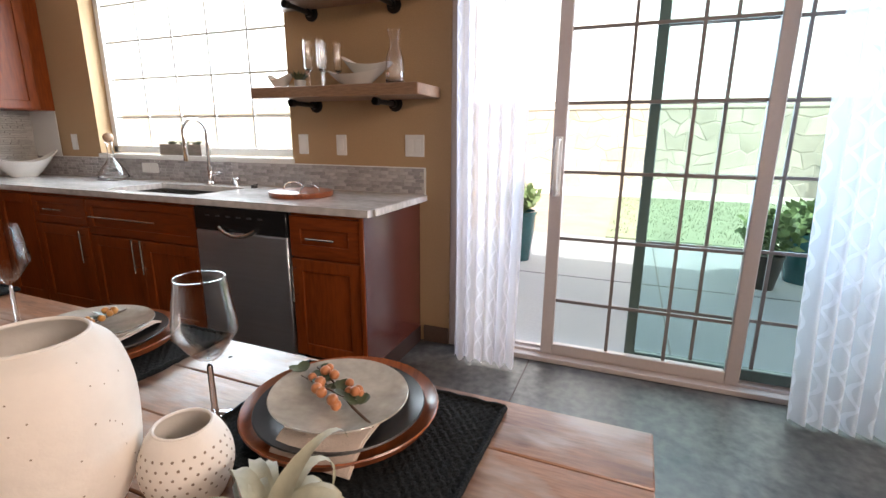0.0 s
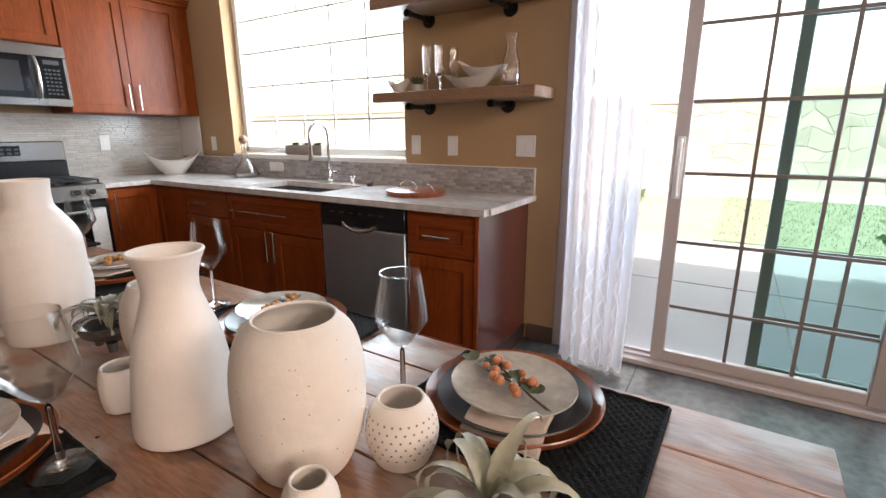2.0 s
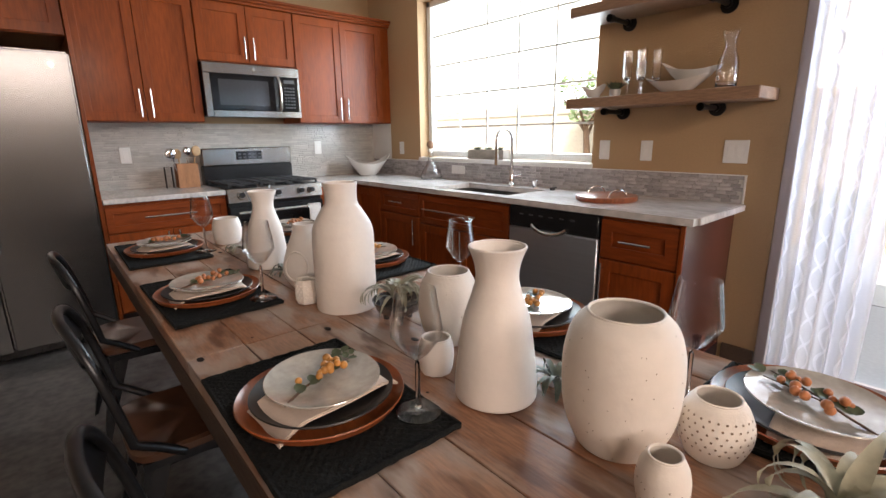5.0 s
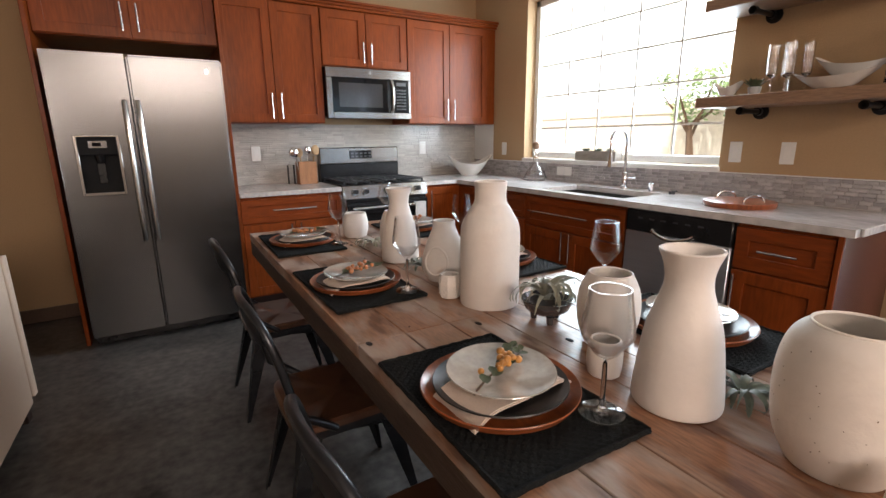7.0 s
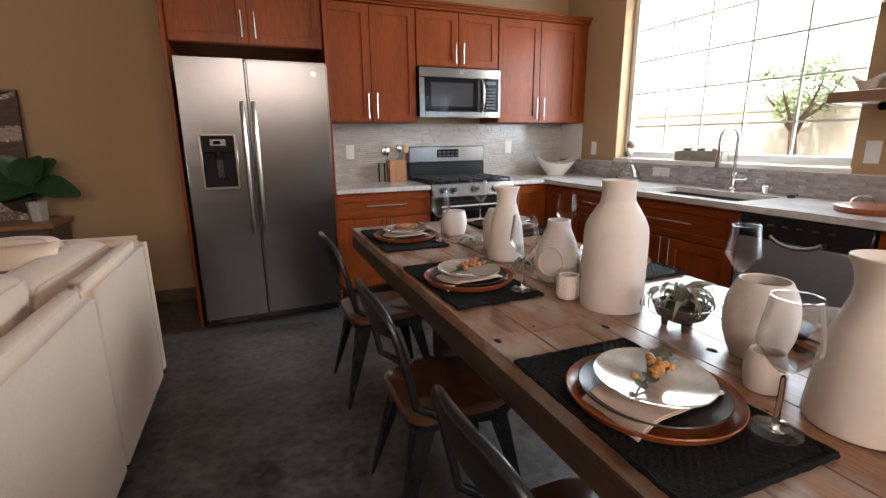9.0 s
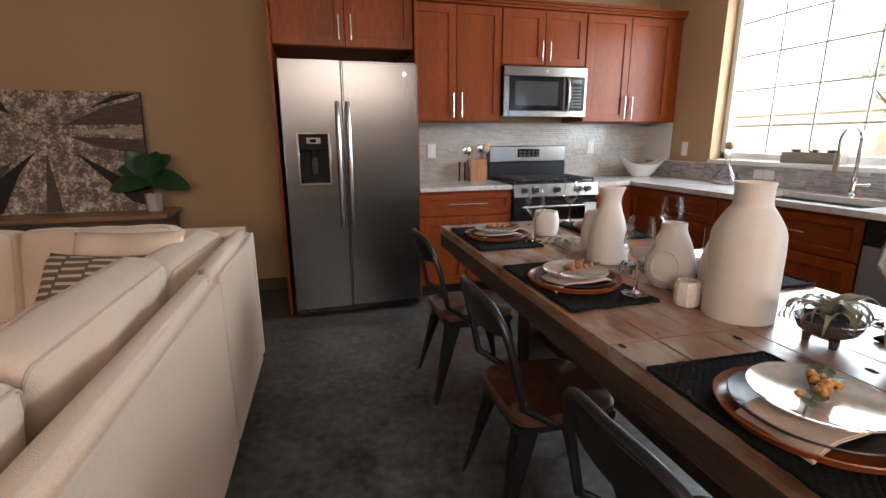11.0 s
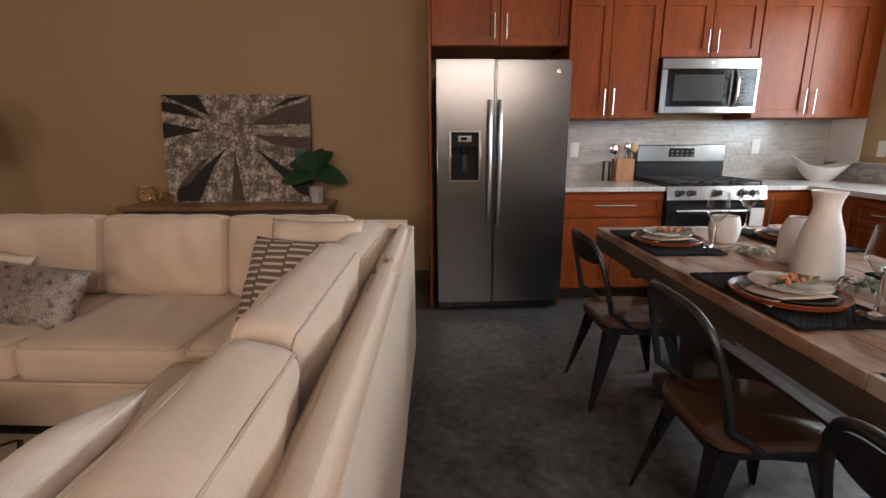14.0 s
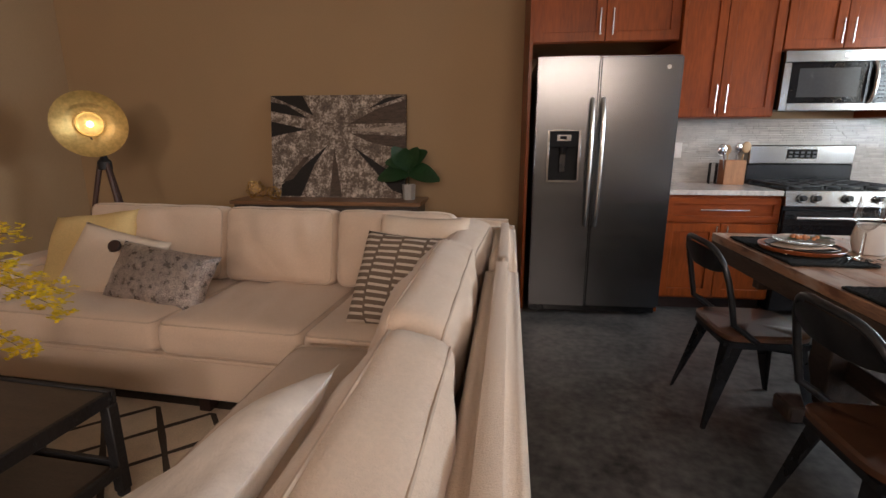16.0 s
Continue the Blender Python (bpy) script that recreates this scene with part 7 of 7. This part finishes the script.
crm.color_ramp.elements[1].position, crm.color_ramp.elements[1].color = 0.70, (0.72, 0.62, 0.52, 1)
ce = crm.color_ramp.elements.new(0.56)
ce.color = (0.18, 0.135, 0.105, 1)
for nd in (cv1, cv2):
    cn.links.new(ctc.outputs["Object"], nd.inputs["Vector"])
cn.links.new(cv2.outputs[0], cadd.inputs[0])
cn.links.new(cv1.outputs[0], cadd.inputs[2])
cn.links.new(cadd.outputs[0], crm.inputs[0])
cn.links.new(crm.outputs[0], cb.inputs["Base Color"])
part("canvas", B(-ART_W / 2 + 0.001, ART_W / 2 - 0.001, -0.002, -0.0003, 0.001, ART_H - 0.001), CANVAS, art)
INK = material("near black print ink", (0.014, 0.010, 0.008), 0.7, var=0.4, scale=12, fine=60)
BARK = material("pale printed bark", (0.36, 0.29, 0.23), 0.7, var=0.6, scale=10, fine=50, stretch=(1, 1, 5))
BROWN = material("brown printed bark", (0.085, 0.058, 0.042), 0.7, var=0.6, scale=10, fine=50, stretch=(1, 1, 5))
TRUNKS = (((0.0, 0.0), (0.24, 0.0), (0.32, 0.19), (0.10, 0.06)), ((0.0, 0.06), (0.12, 0.09), (0.28, 0.22), (0.0, 0.15)), ((0.0, 0.25), (0.27, 0.33), (0.0, 0.40)),
          ((1.0, 0.01), (0.86, 0.03), (0.72, 0.14)), ((0.58, 0.28), (0.80, 0.13), (1.0, 0.05), (1.0, 0.27)), ((0.60, 0.34), (1.0, 0.28), (1.0, 0.38)), ((0.60, 0.37), (1.0, 0.40), (1.0, 0.53), (0.75, 0.46)),
          ((0.43, 0.48), (0.33, 0.66), (0.22, 0.99), (0.07, 0.99), (0.07, 0.88)), ((0.475, 0.5), (0.53, 0.99), (0.44, 0.99)), ((0.62, 0.50), (0.84, 0.70), (1.0, 0.80), (1.0, 0.97), (0.90, 0.92)), ((0.07, 0.86), (0.25, 0.60), (0.30, 0.58), (0.16, 0.82)))
for i, poly in enumerate(TRUNKS):
    bm = bmesh.new()
    bm.faces.new([bm.verts.new(((u - 0.5) * (ART_W - 0.004), -0.003 - 0.0002 * i, (1 - v) * (ART_H - 0.004) + 0.002)) for u, v in poly])
    ex = bmesh.ops.extrude_face_region(bm, geom=list(bm.faces))
    for v in (g for g in ex["geom"] if isinstance(g, bmesh.types.BMVert)):
        v.co.y = -0.0021
    part("printed_trunk", bm, BARK if i == 5 else BROWN if i in (4, 6, 8, 10) else INK, art, smooth=False)

pp = thing("potted_plant", pose(-4.398, -0.22, 0.7465), "broad-leaved green plant in a pale stone pot on the sideboard", "potted plant")
part("pot", lathe(bmesh.new(), [(0, 0), (0.05, 0), (0.058, 0.125), (0.052, 0.125), (0.047, 0.11), (0, 0.11)], 6), material("pale stone pot", (0.42, 0.40, 0.37), 0.6), pp)
BROAD = material("broad green leaf", (0.022, 0.062, 0.022), 0.32, var=0.3, scale=8, coat=0.2)
for k, (az, el, L) in enumerate(((175, 14, 0.27), (20, 10, 0.27), (100, 60, 0.20), (250, 45, 0.18), (140, 48, 0.22), (60, 40, 0.20), (215, 28, 0.22), (330, 30, 0.2))):
    a, e2 = radians(az), radians(el)
    d = Vector((math.cos(a) * math.cos(e2), -abs(math.sin(a)) * 0.4 * math.cos(e2), math.sin(e2))).normalized()
    s = d.cross(Vector((0, -0.8, 0.6))).normalized()
    base = Vector((0, 0, 0.20 + 0.012 * k))
    bm = bmesh.new()
    prev = None
    for i in range(9):
        f = i / 8
        w = L * 0.34 * math.sin(math.pi * (0.06 + 0.90 * f)) ** 0.8
        c = base + d * L * f + Vector((0, 0, -0.09 * L * f * f * 4 * (el < 30)))
        nrm = s.cross(d)
        row = [bm.verts.new(c - s * w + nrm * w * 0.25), bm.verts.new(c), bm.verts.new(c + s * w + nrm * w * 0.25)]
        if prev:
            for j in (0, 1):
                bm.faces.new((prev[j], prev[j + 1], row[j + 1], row[j]))
        prev = row
    part("leaf", bm, BROAD, pp, angle=80)
    part("stem", tube(bmesh.new(), [(0, 0, 0.11), base], 0.004, 6), LEAF, pp)


def wire_shape(x, y, z, r, seed, label):
    t = thing("wire_ornament", pose(x, y, z + r * 0.8, 20 * seed, 11, 30), label, "ornament", "wire ornaments")
    tmp = bmesh.new()
    bmesh.ops.create_icosphere(tmp, subdivisions=1, radius=r)
    bm = bmesh.new()
    for e in tmp.edges:
        tube(bm, [e.verts[0].co, e.verts[1].co], 0.003, 6)
    tmp.free()
    part("wire", bm, material("brass wire", (0.45, 0.28, 0.09), 0.3, metal=1.0), t)


wire_shape(-5.536, -0.30, 0.7465, 0.062, 1, "small geometric brass wire ornament on the sideboard")
wire_shape(-5.736, -0.22, 0.7465, 0.085, 2, "large geometric brass wire ornament on the sideboard")

# ---- tripod floor lamp ----
LX, LY = -6.679, -0.71
fl2 = thing("floor_lamp", pose(LX, LY, 0) @ Matrix.Scale(0.965, 4), "tripod floor lamp with dark wooden legs and a golden dish shade", "floor lamp")
LEGW = material("dark red brown wood leg", (0.07, 0.03, 0.02), 0.4)
for k in range(3):
    a = radians(95 + 120 * k)
    bm = bmesh.new()
    tube(bm, [(0.03 * math.cos(a), 0.03 * math.sin(a), 1.10), (0.30 * math.cos(a), 0.30 * math.sin(a), 0.0)], [0.020, 0.014], 10)
    part("leg", bm, LEGW, fl2)
part("hub", lathe(bmesh.new(), [(0, 1.04), (0.05, 1.05), (0.05, 1.11), (0.03, 1.13), (0.018, 1.17), (0, 1.17)], 20), IRON, fl2)
GOLD = material("brushed gold leaf", (0.62, 0.42, 0.16), 0.38, metal=0.9, var=0.25, scale=9, fine=40, rough_var=0.3)
dish_m = look((0.02, -0.10, 1.395), (3.0, -3.3, 1.25)) @ pose(0, 0, 0, 180, 0, 0)
sh = part("shade", lathe(bmesh.new(), smooth_profile([(0.03, -0.10), (0.085, -0.085), (0.095, -0.06), (0.17, -0.035), (0.245, 0.02)], 5) + [(0.245, 0.023)] + smooth_profile([(0.165, -0.030), (0.092, -0.055), (0.08, -0.08), (0.0, -0.092)], 5), 48), GOLD, fl2, "golden dish shade")
sh.matrix_local = dish_m
ring = part("ring", tube(bmesh.new(), [(0.094 * math.cos(k * 0.2618), 0.094 * math.sin(k * 0.2618), -0.035) for k in range(24)], 0.005, 8, closed=True), GOLD, sh)
bm = bmesh.new()
bmesh.ops.create_uvsphere(bm, u_segments=16, v_segments=12, radius=0.024, matrix=Matrix.Translation((0, 0, -0.045)))
bulb = part("bulb", bm, emitter("lit warm bulb", (1.0, 0.84, 0.58), 2.2), sh, "lit round bulb")
part("neck", tube(bmesh.new(), [(0, 0, 1.17), (0.0, -0.05, 1.22), (-0.03, -0.06, 1.30)], 0.012, 10), IRON, fl2)
bulb_at = (pose(LX, LY, 0) @ Matrix.Scale(0.965, 4) @ dish_m @ Vector((0, 0, 0.06)))
lamp("floor_lamp_bulb", "POINT", Matrix.Translation(bulb_at), 0.04, (1.0, 0.84, 0.62), radius=0.04)
